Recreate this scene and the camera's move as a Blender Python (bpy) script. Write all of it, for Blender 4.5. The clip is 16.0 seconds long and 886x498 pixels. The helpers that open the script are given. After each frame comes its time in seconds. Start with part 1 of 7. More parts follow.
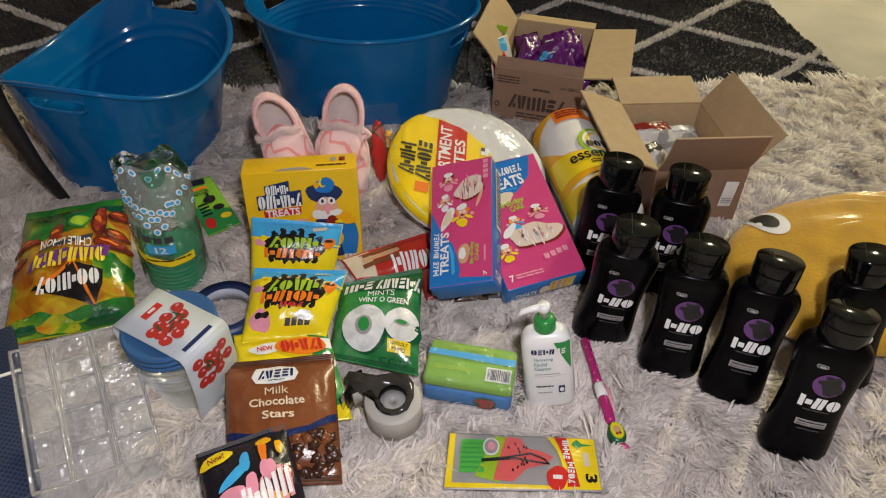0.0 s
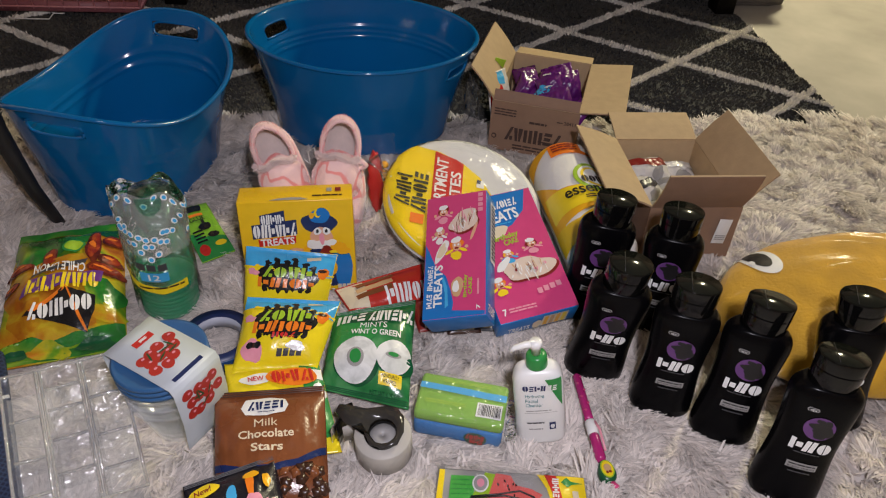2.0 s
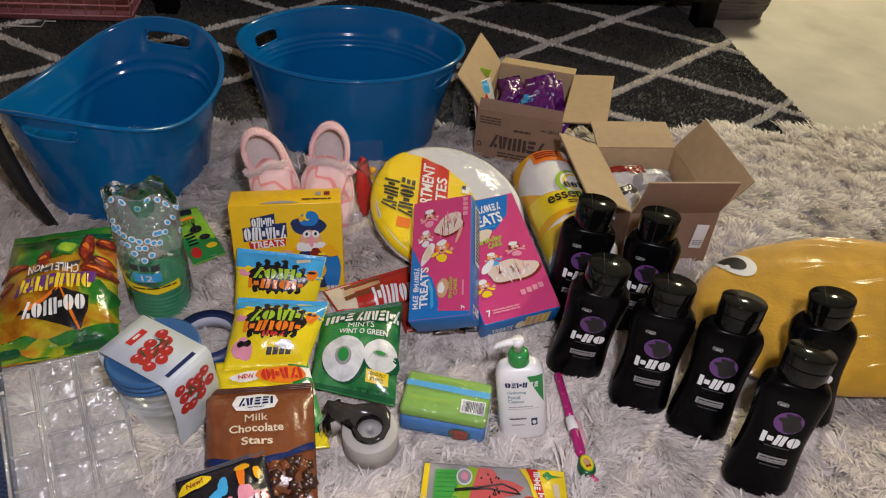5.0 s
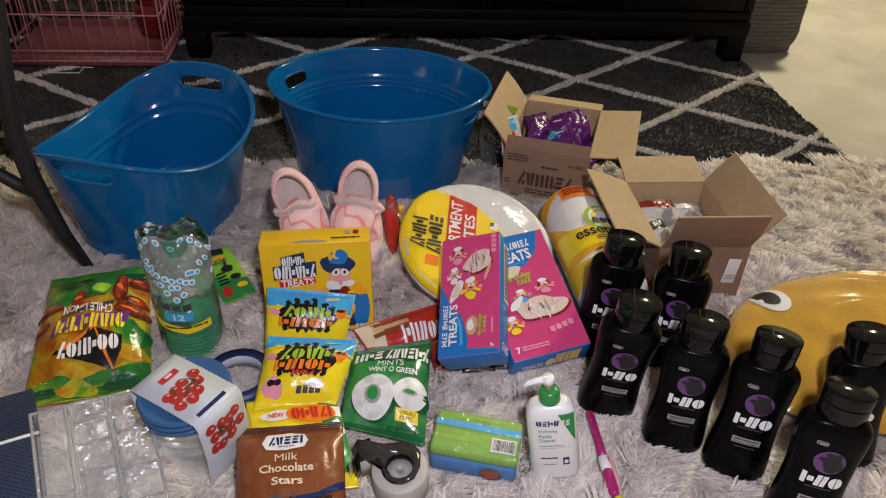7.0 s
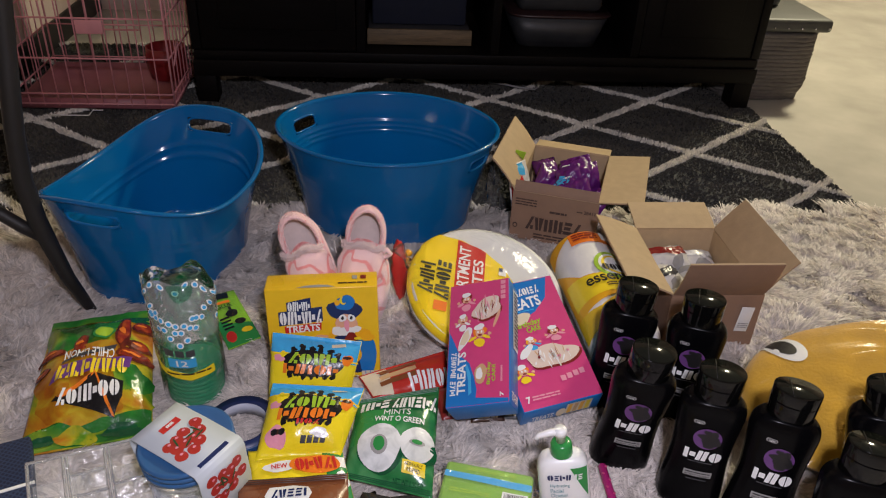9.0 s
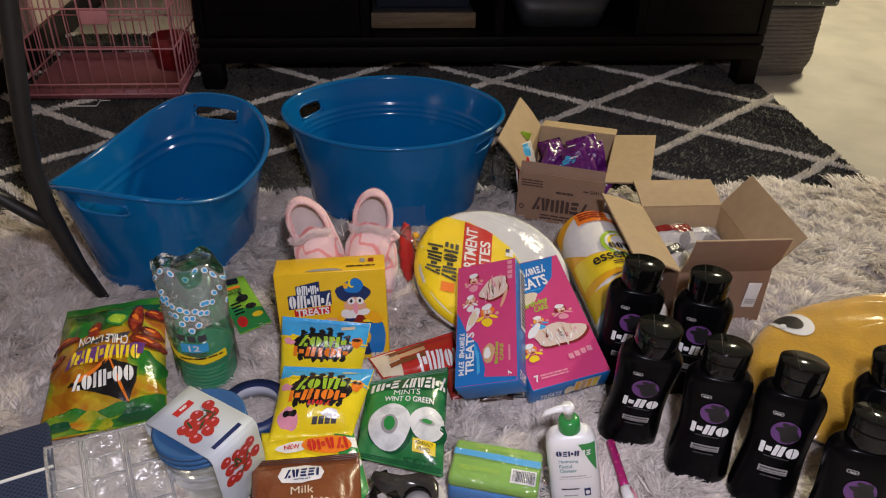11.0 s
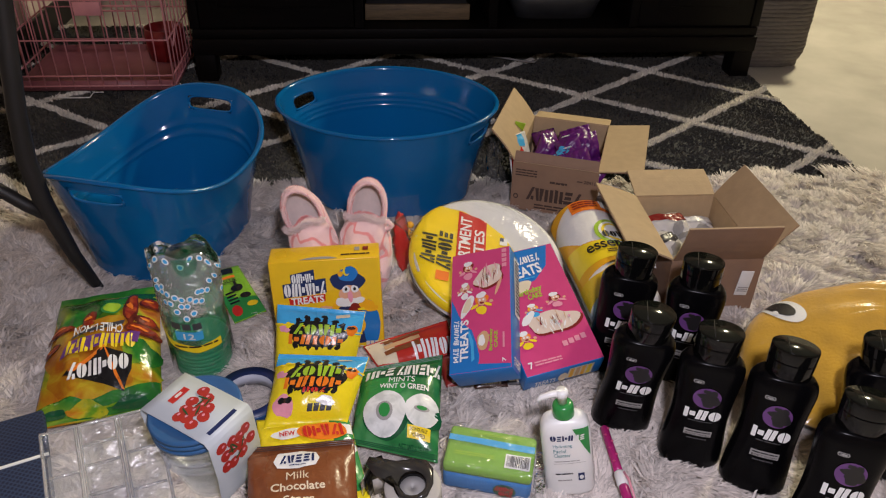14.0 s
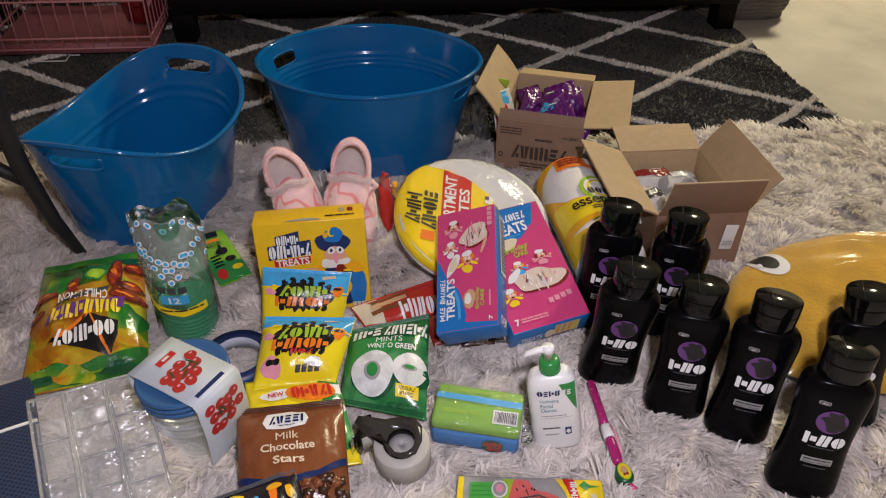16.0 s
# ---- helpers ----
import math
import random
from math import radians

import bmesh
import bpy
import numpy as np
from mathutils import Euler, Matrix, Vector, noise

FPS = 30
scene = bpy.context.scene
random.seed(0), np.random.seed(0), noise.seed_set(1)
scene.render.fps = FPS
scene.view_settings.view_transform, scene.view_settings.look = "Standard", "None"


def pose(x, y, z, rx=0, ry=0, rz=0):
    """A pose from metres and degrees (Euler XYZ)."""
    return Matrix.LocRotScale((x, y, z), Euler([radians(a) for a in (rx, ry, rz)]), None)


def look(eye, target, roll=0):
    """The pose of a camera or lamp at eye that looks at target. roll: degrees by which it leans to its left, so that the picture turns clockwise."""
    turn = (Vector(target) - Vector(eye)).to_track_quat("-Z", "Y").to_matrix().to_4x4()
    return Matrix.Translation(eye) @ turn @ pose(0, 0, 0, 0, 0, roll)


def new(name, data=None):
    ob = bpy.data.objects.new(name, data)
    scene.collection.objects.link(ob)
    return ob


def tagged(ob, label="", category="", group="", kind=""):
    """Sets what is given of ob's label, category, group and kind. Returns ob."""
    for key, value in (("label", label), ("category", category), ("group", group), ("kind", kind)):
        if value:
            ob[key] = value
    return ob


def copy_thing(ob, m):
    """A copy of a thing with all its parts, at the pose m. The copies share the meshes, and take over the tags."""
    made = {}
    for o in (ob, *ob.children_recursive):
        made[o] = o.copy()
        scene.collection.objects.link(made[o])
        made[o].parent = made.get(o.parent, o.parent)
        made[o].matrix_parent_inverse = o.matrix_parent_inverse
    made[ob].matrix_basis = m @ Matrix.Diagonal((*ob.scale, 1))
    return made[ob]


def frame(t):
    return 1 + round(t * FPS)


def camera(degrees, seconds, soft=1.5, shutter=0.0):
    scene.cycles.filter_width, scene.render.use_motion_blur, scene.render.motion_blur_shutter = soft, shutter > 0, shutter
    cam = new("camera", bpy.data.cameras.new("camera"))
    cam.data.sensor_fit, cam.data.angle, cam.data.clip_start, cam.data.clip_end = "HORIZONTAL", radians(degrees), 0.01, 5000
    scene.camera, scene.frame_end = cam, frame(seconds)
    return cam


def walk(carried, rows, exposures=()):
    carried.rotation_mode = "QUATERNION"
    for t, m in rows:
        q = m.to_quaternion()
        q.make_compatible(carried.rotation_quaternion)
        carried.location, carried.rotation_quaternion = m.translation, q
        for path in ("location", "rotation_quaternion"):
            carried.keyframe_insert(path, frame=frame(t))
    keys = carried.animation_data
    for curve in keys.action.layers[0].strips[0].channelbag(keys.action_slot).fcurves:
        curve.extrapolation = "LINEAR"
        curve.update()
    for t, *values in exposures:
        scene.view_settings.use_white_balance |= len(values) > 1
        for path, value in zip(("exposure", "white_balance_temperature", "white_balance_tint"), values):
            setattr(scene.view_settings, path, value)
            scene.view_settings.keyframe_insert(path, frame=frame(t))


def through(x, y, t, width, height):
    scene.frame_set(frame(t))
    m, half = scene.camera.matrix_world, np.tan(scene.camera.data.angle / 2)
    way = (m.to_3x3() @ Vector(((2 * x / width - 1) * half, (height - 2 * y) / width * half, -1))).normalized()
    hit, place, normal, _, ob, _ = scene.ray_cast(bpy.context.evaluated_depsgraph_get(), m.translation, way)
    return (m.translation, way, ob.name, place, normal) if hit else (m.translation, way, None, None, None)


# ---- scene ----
cam = camera(59.5, 16.0, soft=1.15)
PATH = [
    (0, (0.008, 0.009, 0.752), (0.229, 1.53, -0.527), 2.9),
    (0.5, (0.008, 0.012, 0.772), (0.232, 1.554, -0.482), 3.0),
    (1, (0.014, 0.015, 0.768), (0.246, 1.584, -0.451), 3.5),
    (1.5, (0.014, 0.013, 0.765), (0.244, 1.579, -0.457), 3.8),
    (2, (0.011, 0.015, 0.763), (0.244, 1.573, -0.468), 4.2),
    (2.5, (0.014, 0.013, 0.763), (0.262, 1.567, -0.471), 4.9),
    (3, (0.005, -0.008, 0.781), (0.272, 1.543, -0.454), 5.5),
    (3.5, (0.009, -0.017, 0.785), (0.288, 1.534, -0.446), 5.7),
    (4, (0.009, -0.018, 0.781), (0.291, 1.537, -0.445), 5.7),
    (6.5, (0.006, -0.017, 0.772), (0.219, 1.599, -0.387), 3.3),
    (7, (0.008, -0.017, 0.776), (0.204, 1.617, -0.361), 2.9),
    (7.5, (0.016, -0.019, 0.779), (0.209, 1.639, -0.324), 2.8),
    (8, (0.009, -0.027, 0.797), (0.202, 1.666, -0.251), 2.8),
    (8.5, (0.002, -0.008, 0.776), (0.185, 1.702, -0.245), 2.9),
    (9, (0.003, 0.0, 0.771), (0.19, 1.694, -0.275), 3.0),
    (9.5, (0.018, 0.002, 0.765), (0.208, 1.683, -0.302), 2.4),
    (10, (0.024, -0.015, 0.775), (0.211, 1.661, -0.3), 1.4),
    (10.2, (0.011, -0.009, 0.775), (0.17, 1.666, -0.306), 1.5),
    (12.5, (0.006, -0.016, 0.764), (0.17, 1.661, -0.314), 1.3),
    (13, (0.007, -0.022, 0.77), (0.169, 1.656, -0.306), 1.3),
    (13.5, (0.002, -0.018, 0.764), (0.16, 1.658, -0.316), 1.3),
    (14, (0.007, -0.018, 0.765), (0.181, 1.649, -0.325), 1.6),
    (14.5, (-0.001, -0.022, 0.773), (0.181, 1.64, -0.324), 1.5),
    (15, (0.005, -0.022, 0.769), (0.199, 1.632, -0.34), 1.6),
    (15.5, (0.009, -0.017, 0.761), (0.208, 1.617, -0.375), 1.2),
    (16, (0.011, -0.017, 0.761), (0.212, 1.591, -0.412), 1.2),
]
walk(cam, [(t, look(eye, target, roll)) for t, eye, target, roll in PATH],
     exposures=((0, -0.05, 6500, 4), (2.5, -0.05, 6300, 9), (4, -0.05, 6300, 9), (6.5, -0.04, 6300, 10), (9, -0.04, 6150, 12), (16, -0.04, 6300, 12)))

# ---- world and lamps ----
world = bpy.data.worlds.new("world")
scene.world = world
world.use_nodes = True
world.node_tree.nodes["Background"].inputs[0].default_value = (1.0, 0.93, 0.84, 1)
world.node_tree.nodes["Background"].inputs[1].default_value = 0.008


def lamp(name, m, power, size, colour):
    data = bpy.data.lights.new(name, "AREA")
    data.shape, data.size, data.energy, data.color = "DISK", size, power, colour
    ob = new(name, data)
    ob.matrix_world = m
    return ob


lamp("hand_lamp", look((0.10, -0.06, 0.98), (0.12, 0.75, 0)), 10.9, 0.08, (0.965, 0.90, 1.0))
lamp("hall_lamp", look((2.40, 3.2, 2.4), (1.2, 2.0, 0)), 105, 0.4, (1.0, 0.88, 0.57))


# ---- materials ----
def nodes_of(name):
    m = bpy.data.materials.new(name)
    m.use_nodes = True
    return m, m.node_tree, m.node_tree.nodes["Principled BSDF"]


def mat(name, colour, rough=0.5, metal=0.0, vary=0.12, scale=40, bump=0.0, bump_scale=200, dist=0.002,
        coat=0.0, sheen=0.0, island=0.0, alpha=1.0, spec=0.5, trans=0.0, rvar=0.1, stretch=(1, 1, 1)):
    """Paint with a fine and a coarse variation in tone, gloss and relief."""
    m, tree, b = nodes_of(name)
    n, l = tree.nodes, tree.links
    tc = n.new("ShaderNodeTexCoord")
    mp = n.new("ShaderNodeMapping")
    mp.inputs["Scale"].default_value = stretch
    l.new(tc.outputs["Object"], mp.inputs[0])
    fine, coarse = n.new("ShaderNodeTexNoise"), n.new("ShaderNodeTexNoise")
    for tex, sc, det in ((fine, scale, 6), (coarse, scale * 0.17, 3)):
        tex.inputs["Scale"].default_value, tex.inputs["Detail"].default_value = sc, det
        l.new(mp.outputs[0], tex.inputs["Vector"])
    add = n.new("ShaderNodeMath")
    add.operation = "ADD"
    l.new(fine.outputs[0], add.inputs[0]), l.new(coarse.outputs[0], add.inputs[1])
    rng = n.new("ShaderNodeMapRange")
    rng.inputs["From Min"].default_value, rng.inputs["From Max"].default_value = 0.6, 1.4
    rng.inputs["To Min"].default_value, rng.inputs["To Max"].default_value = 1 - vary, 1 + vary
    l.new(add.outputs[0], rng.inputs[0])
    mul = n.new("ShaderNodeVectorMath")
    mul.operation = "SCALE"
    mul.inputs[0].default_value = colour
    value = rng.outputs[0]
    if island:
        geo = n.new("ShaderNodeNewGeometry")
        r2 = n.new("ShaderNodeMapRange")
        r2.inputs["To Min"].default_value, r2.inputs["To Max"].default_value = 1 - island, 1 + island
        l.new(geo.outputs["Random Per Island"], r2.inputs[0])
        m2 = n.new("ShaderNodeMath")
        m2.operation = "MULTIPLY"
        l.new(value, m2.inputs[0]), l.new(r2.outputs[0], m2.inputs[1])
        value = m2.outputs[0]
    l.new(value, mul.inputs["Scale"])
    l.new(mul.outputs[0], b.inputs["Base Color"])
    rr = n.new("ShaderNodeMapRange")
    rr.inputs["To Min"].default_value, rr.inputs["To Max"].default_value = max(0.02, rough - rvar), min(1, rough + rvar)
    l.new(coarse.outputs[0], rr.inputs[0]), l.new(rr.outputs[0], b.inputs["Roughness"])
    b.inputs["Metallic"].default_value = metal
    b.inputs["Specular IOR Level"].default_value = spec
    b.inputs["Coat Weight"].default_value = coat
    b.inputs["Coat Roughness"].default_value = 0.12
    b.inputs["Sheen Weight"].default_value = sheen
    b.inputs["Alpha"].default_value = alpha
    b.inputs["Transmission Weight"].default_value = trans
    if bump:
        bt, bn = n.new("ShaderNodeTexNoise"), n.new("ShaderNodeBump")
        bt.inputs["Scale"].default_value, bt.inputs["Detail"].default_value = bump_scale, 4
        bn.inputs["Strength"].default_value, bn.inputs["Distance"].default_value = bump, dist
        l.new(mp.outputs[0], bt.inputs["Vector"]), l.new(bt.outputs[0], bn.inputs["Height"])
        l.new(bn.outputs[0], b.inputs["Normal"])
    return m


def film(name, tint=(0.95, 0.95, 0.95), gloss=0.1, rough=0.08, bump=0.5, scale=35, haze=0.0, solid=False, stretch=(1, 1, 1)):
    """Thin clear plastic: see-through, with glints on its creases and a little haze."""
    m, tree, b = nodes_of(name)
    n, l = tree.nodes, tree.links
    n.remove(b)
    out = n["Material Output"]
    clear, shine, dull = n.new("ShaderNodeBsdfTransparent"), n.new("ShaderNodeBsdfGlossy"), n.new("ShaderNodeBsdfDiffuse")
    clear.inputs[0].default_value = (*tint, 1)
    shine.inputs["Roughness"].default_value = rough
    dull.inputs[0].default_value = (*tint, 1)
    tc, tex, bn = n.new("ShaderNodeTexCoord"), n.new("ShaderNodeTexNoise"), n.new("ShaderNodeBump")
    tex.inputs["Scale"].default_value, tex.inputs["Detail"].default_value = scale, 3
    bn.inputs["Strength"].default_value, bn.inputs["Distance"].default_value = bump, 0.01
    mp = n.new("ShaderNodeMapping")
    mp.inputs["Scale"].default_value = stretch
    l.new(tc.outputs["Object"], mp.inputs[0]), l.new(mp.outputs[0], tex.inputs["Vector"]), l.new(tex.outputs[0], bn.inputs["Height"])
    l.new(bn.outputs[0], shine.inputs["Normal"])
    fr, fm = n.new("ShaderNodeFresnel"), n.new("ShaderNodeMath")
    fr.inputs[0].default_value = 1.45
    l.new(bn.outputs[0], fr.inputs["Normal"])
    fm.operation = "ADD"
    fm.inputs[1].default_value = gloss
    if solid:
        fm.inputs[0].default_value = 0.03
    else:
        l.new(fr.outputs[0], fm.inputs[0])
    first, second = n.new("ShaderNodeMixShader"), n.new("ShaderNodeMixShader")
    first.inputs[0].default_value = haze
    l.new(clear.outputs[0], first.inputs[1]), l.new(dull.outputs[0], first.inputs[2])
    l.new(fm.outputs[0], second.inputs[0]), l.new(first.outputs[0], second.inputs[1]), l.new(shine.outputs[0], second.inputs[2])
    l.new(second.outputs[0], out.inputs[0])
    return m


INKS = {}


def print_mat(name, colour, rough=0.3, bump=0.0, scale=60):
    INKS[name] = colour
    return mat(name, colour, rough, vary=0.06, scale=scale, bump=bump, bump_scale=45, dist=0.003, rvar=0.08)


M = dict(
    shag=mat("shag_yarn", (0.52, 0.472, 0.435), 0.38, vary=0.14, scale=9, sheen=0.25, island=0.2, spec=0.6),
    shag_base=mat("shag_backing", (0.58, 0.53, 0.49), 0.9, vary=0.3, scale=60),
    dark_pile=mat("charcoal_pile", (0.066, 0.062, 0.053), 0.95, spec=0.15, vary=0.22, scale=14, island=0.3, sheen=0.15),
    dark_base=mat("charcoal_backing", (0.035, 0.036, 0.04), 0.95, vary=0.3, scale=90),
    ivory_pile=mat("ivory_pile", (0.80, 0.76, 0.68), 0.8, vary=0.15, scale=20, island=0.25, sheen=0.2),
    concrete=mat("sealed_concrete", (0.54, 0.51, 0.455), 0.13, vary=0.22, scale=7, bump=0.06, bump_scale=7, rvar=0.09),
    wall=mat("wall_paint", (0.66, 0.53, 0.48), 0.8, vary=0.06, scale=18, bump=0.15, bump_scale=260),
    ceiling=mat("ceiling_paint", (0.42, 0.41, 0.39), 0.9, vary=0.05, scale=12),
    skirting=mat("dark_skirting", (0.012, 0.010, 0.010), 0.5, vary=0.2),
    espresso=mat("espresso_wood", (0.0040, 0.0031, 0.0030), 0.5, spec=0.12, vary=0.35, scale=30, bump=0.08, bump_scale=90, stretch=(1, 1, 8)),
    tub=mat("blue_plastic", (0.004, 0.118, 0.335), 0.13, spec=0.38, vary=0.05, scale=20, bump=0.015, bump_scale=60, rvar=0.04),
    card_in=mat("kraft_inner", (0.45, 0.325, 0.185), 0.75, vary=0.10, scale=60, bump=0.12, bump_scale=240, stretch=(1, 1, 1)),
    card_out=mat("kraft_outer", (0.25, 0.152, 0.098), 0.72, vary=0.10, scale=50, bump=0.12, bump_scale=240),
    card_ink=mat("brown_ink", (0.055, 0.030, 0.022), 0.7, vary=0.2, scale=200),
    black_plastic=mat("black_plastic", (0.0020, 0.0019, 0.0024), 0.26, spec=0.12, vary=0.2, scale=30, bump=0.02, bump_scale=300, rvar=0.07),
    black_cap=mat("black_cap", (0.003, 0.003, 0.003), 0.10, spec=0.35, vary=0.2, scale=40, rvar=0.05),
    cap_top=mat("cap_disc", (0.008, 0.009, 0.007), 0.12, vary=0.25, scale=60, metal=0.0, rvar=0.08),
    black_metal=mat("black_metal", (0.012, 0.011, 0.011), 0.5, vary=0.25, scale=60, bump=0.05),
    pink_metal=mat("pink_enamel", (0.62, 0.27, 0.29), 0.4, vary=0.1, scale=50),
    pink_tray=mat("pink_plastic", (0.33, 0.115, 0.13), 0.45, vary=0.12, scale=20),
    white=print_mat("white_print", (0.78, 0.78, 0.76), 0.4),
    cream=print_mat("cream_print", (0.70, 0.60, 0.42), 0.45),
    black=print_mat("black_print", (0.012, 0.011, 0.012), 0.4),
    grey=print_mat("grey_print", (0.33, 0.32, 0.31), 0.45),
    dgrey=print_mat("dark_grey_print", (0.05, 0.05, 0.055), 0.45),
    red=print_mat("red_print", (0.55, 0.025, 0.02), 0.3),
    dred=print_mat("dark_red_print", (0.22, 0.018, 0.015), 0.3),
    orange=print_mat("orange_print", (0.80, 0.20, 0.015), 0.35),
    yellow=print_mat("yellow_print", (0.85, 0.63, 0.016), 0.3),
    gold=print_mat("gold_print", (0.80, 0.40, 0.01), 0.35),
    green=print_mat("green_print", (0.030, 0.25, 0.055), 0.3),
    lime=print_mat("lime_print", (0.33, 0.52, 0.03), 0.35),
    dgreen=print_mat("dark_green_print", (0.008, 0.085, 0.030), 0.3),
    blue=print_mat("blue_print", (0.015, 0.17, 0.50), 0.3),
    sky=print_mat("sky_print", (0.06, 0.38, 0.70), 0.3),
    navy=print_mat("navy_print", (0.012, 0.025, 0.10), 0.4),
    pink=print_mat("pink_print", (0.60, 0.055, 0.19), 0.32),
    lpink=print_mat("light_pink_print", (0.75, 0.30, 0.38), 0.4),
    purple=print_mat("purple_print", (0.13, 0.035, 0.22), 0.3),
    plum=print_mat("plum_print", (0.12, 0.042, 0.17), 0.35),
    violet=print_mat("violet_print", (0.22, 0.10, 0.38), 0.3),
    brown=print_mat("brown_print", (0.20, 0.065, 0.022), 0.3),
    dbrown=print_mat("dark_brown_print", (0.045, 0.018, 0.010), 0.3),
    tan=print_mat("tan_print", (0.58, 0.36, 0.18), 0.4),
    skin=print_mat("peach_print", (0.70, 0.38, 0.24), 0.4),
    amber=print_mat("amber_print", (0.80, 0.50, 0.014), 0.3),
    coral=print_mat("coral_print", (0.70, 0.13, 0.12), 0.35),
    leaf=print_mat("leaf_print", (0.09, 0.44, 0.07), 0.35),
    teal=print_mat("teal_print", (0.015, 0.22, 0.26), 0.3),
)


for key in list(M):
    for name in list(INKS):
        if M[key].name == name:
            INKS[key] = INKS.pop(name)


def yarn_mat(name, colour, through):
    """Silky pile: glossy yarn that lets a part of the light through."""
    m = mat(name, colour, 0.46, vary=0.16, scale=9, sheen=0.3, island=0.24, spec=0.45)
    n, l = m.node_tree.nodes, m.node_tree.links
    b, out = n["Principled BSDF"], n["Material Output"]
    tr, mix = n.new("ShaderNodeBsdfTranslucent"), n.new("ShaderNodeMixShader")
    l.new(b.inputs["Base Color"].links[0].from_socket, tr.inputs[0])
    mix.inputs[0].default_value = through
    l.new(b.outputs[0], mix.inputs[1]), l.new(tr.outputs[0], mix.inputs[2]), l.new(mix.outputs[0], out.inputs[0])
    return m


M["shag"] = yarn_mat("silky_yarn", (0.80, 0.745, 0.70), 0.40)


# ---- building ----
def link(name, bm, material, parent=None, label="", smooth=True):
    me = bpy.data.meshes.new(name)
    bm.to_mesh(me)
    bm.free()
    if smooth:
        me.shade_smooth()
    me.materials.append(material)
    ob = new(name, me)
    ob.parent = parent
    return tagged(ob, label)


part = link


def thing(name, m, label, category, group="", kind=""):
    ob = new(name)
    ob.empty_display_size = 0.02
    ob.matrix_world = m
    return tagged(ob, label, category, group, kind)


def put(bm, m):
    bmesh.ops.transform(bm, matrix=m, verts=bm.verts)
    return bm


def block(x0, x1, y0, y1, z0, z1, bevel=0.0, segments=2):
    bm = bmesh.new()
    bmesh.ops.create_cube(bm, size=1)
    put(bm, Matrix.Translation(((x0 + x1) / 2, (y0 + y1) / 2, (z0 + z1) / 2)) @ Matrix.Diagonal((x1 - x0, y1 - y0, z1 - z0, 1)))
    if bevel:
        bmesh.ops.bevel(bm, geom=bm.edges[:], offset=bevel, segments=segments, affect="EDGES", profile=0.5)
    return bm


def sweep(rings, close=True, caps=True):
    """Skin over rings of points, all of one count."""
    bm = bmesh.new()
    rows = [[bm.verts.new(p) for p in ring] for ring in rings]
    n = len(rows[0])
    for a, b in zip(rows, rows[1:]):
        for i in range(n if close else n - 1):
            j = (i + 1) % n
            bm.faces.new((a[i], a[j], b[j], b[i]))
    if caps and close:
        bm.faces.new(rows[0][::-1])
        bm.faces.new(rows[-1])
    bmesh.ops.recalc_face_normals(bm, faces=bm.faces[:])
    return bm


def lathe(profile, n=40, caps=True, sx=1.0, sy=1.0):
    return sweep([[(r * sx * math.cos(2 * math.pi * i / n), r * sy * math.sin(2 * math.pi * i / n), z) for i in range(n)] for r, z in profile], caps=caps)


def oval(a, b, z, n=48, power=1.0, x=0.0, y=0.0):
    pts = []
    for i in range(n):
        c, s = math.cos(2 * math.pi * i / n), math.sin(2 * math.pi * i / n)
        pts.append((x + a * math.copysign(abs(c) ** power, c), y + b * math.copysign(abs(s) ** power, s), z))
    return pts


def tube(points, radius, n=8, taper=None):
    """A round bar along points."""
    pts = [Vector(p) for p in points]
    rings = []
    side = None
    for i, p in enumerate(pts):
        d = (pts[min(i + 1, len(pts) - 1)] - pts[max(i - 1, 0)]).normalized()
        if side is None:
            side = d.orthogonal().normalized()
        side = (side - d * side.dot(d)).normalized()
        other = d.cross(side)
        r = radius * (taper[i] if taper else 1)
        rings.append([p + (side * math.cos(2 * math.pi * k / n) + other * math.sin(2 * math.pi * k / n)) * r for k in range(n)])
    return sweep(rings)


def join(*bms):
    out = bmesh.new()
    for b in bms:
        me = bpy.data.meshes.new("tmp")
        b.to_mesh(me)
        b.free()
        out.from_mesh(me)
        bpy.data.meshes.remove(me)
    return out


FINISH = [""]


def ink(key):
    """The paint of that name; on a film pouch, with the film's creases and shine."""
    if FINISH[0] != "film" or key not in INKS:
        return M[key]
    if key + "_film" not in M:
        M[key + "_film"] = mat(key + "_on_film", INKS[key], 0.27, vary=0.08, scale=50, bump=0.5, bump_scale=38, dist=0.005, rvar=0.08)
    return M[key + "_film"]


# printed shapes: each lies on a surface S(u, v, lift)
def flat(points, S, lift, cuts):
    bm = bmesh.new()
    bm.faces.new([bm.verts.new((u, v, 0)) for u, v in points])
    bmesh.ops.triangulate(bm, faces=bm.faces[:])
    for _ in range(cuts):
        bmesh.ops.subdivide_edges(bm, edges=bm.edges[:], cuts=1, use_grid_fill=True)
    for v in bm.verts:
        v.co = S(v.co.x, v.co.y, lift)
    return bm


def shape(parent, S, points, material, lift=1, cuts=3, name="printed_shape", label=""):
    return link(name, flat(points, S, lift, cuts), ink(material), parent, label)


def rect(parent, S, u0, v0, u1, v1, material, lift=1, cuts=3, name="printed_shape", label=""):
    return shape(parent, S, [(u0, v0), (u1, v0), (u1, v1), (u0, v1)], material, lift, cuts, name, label)


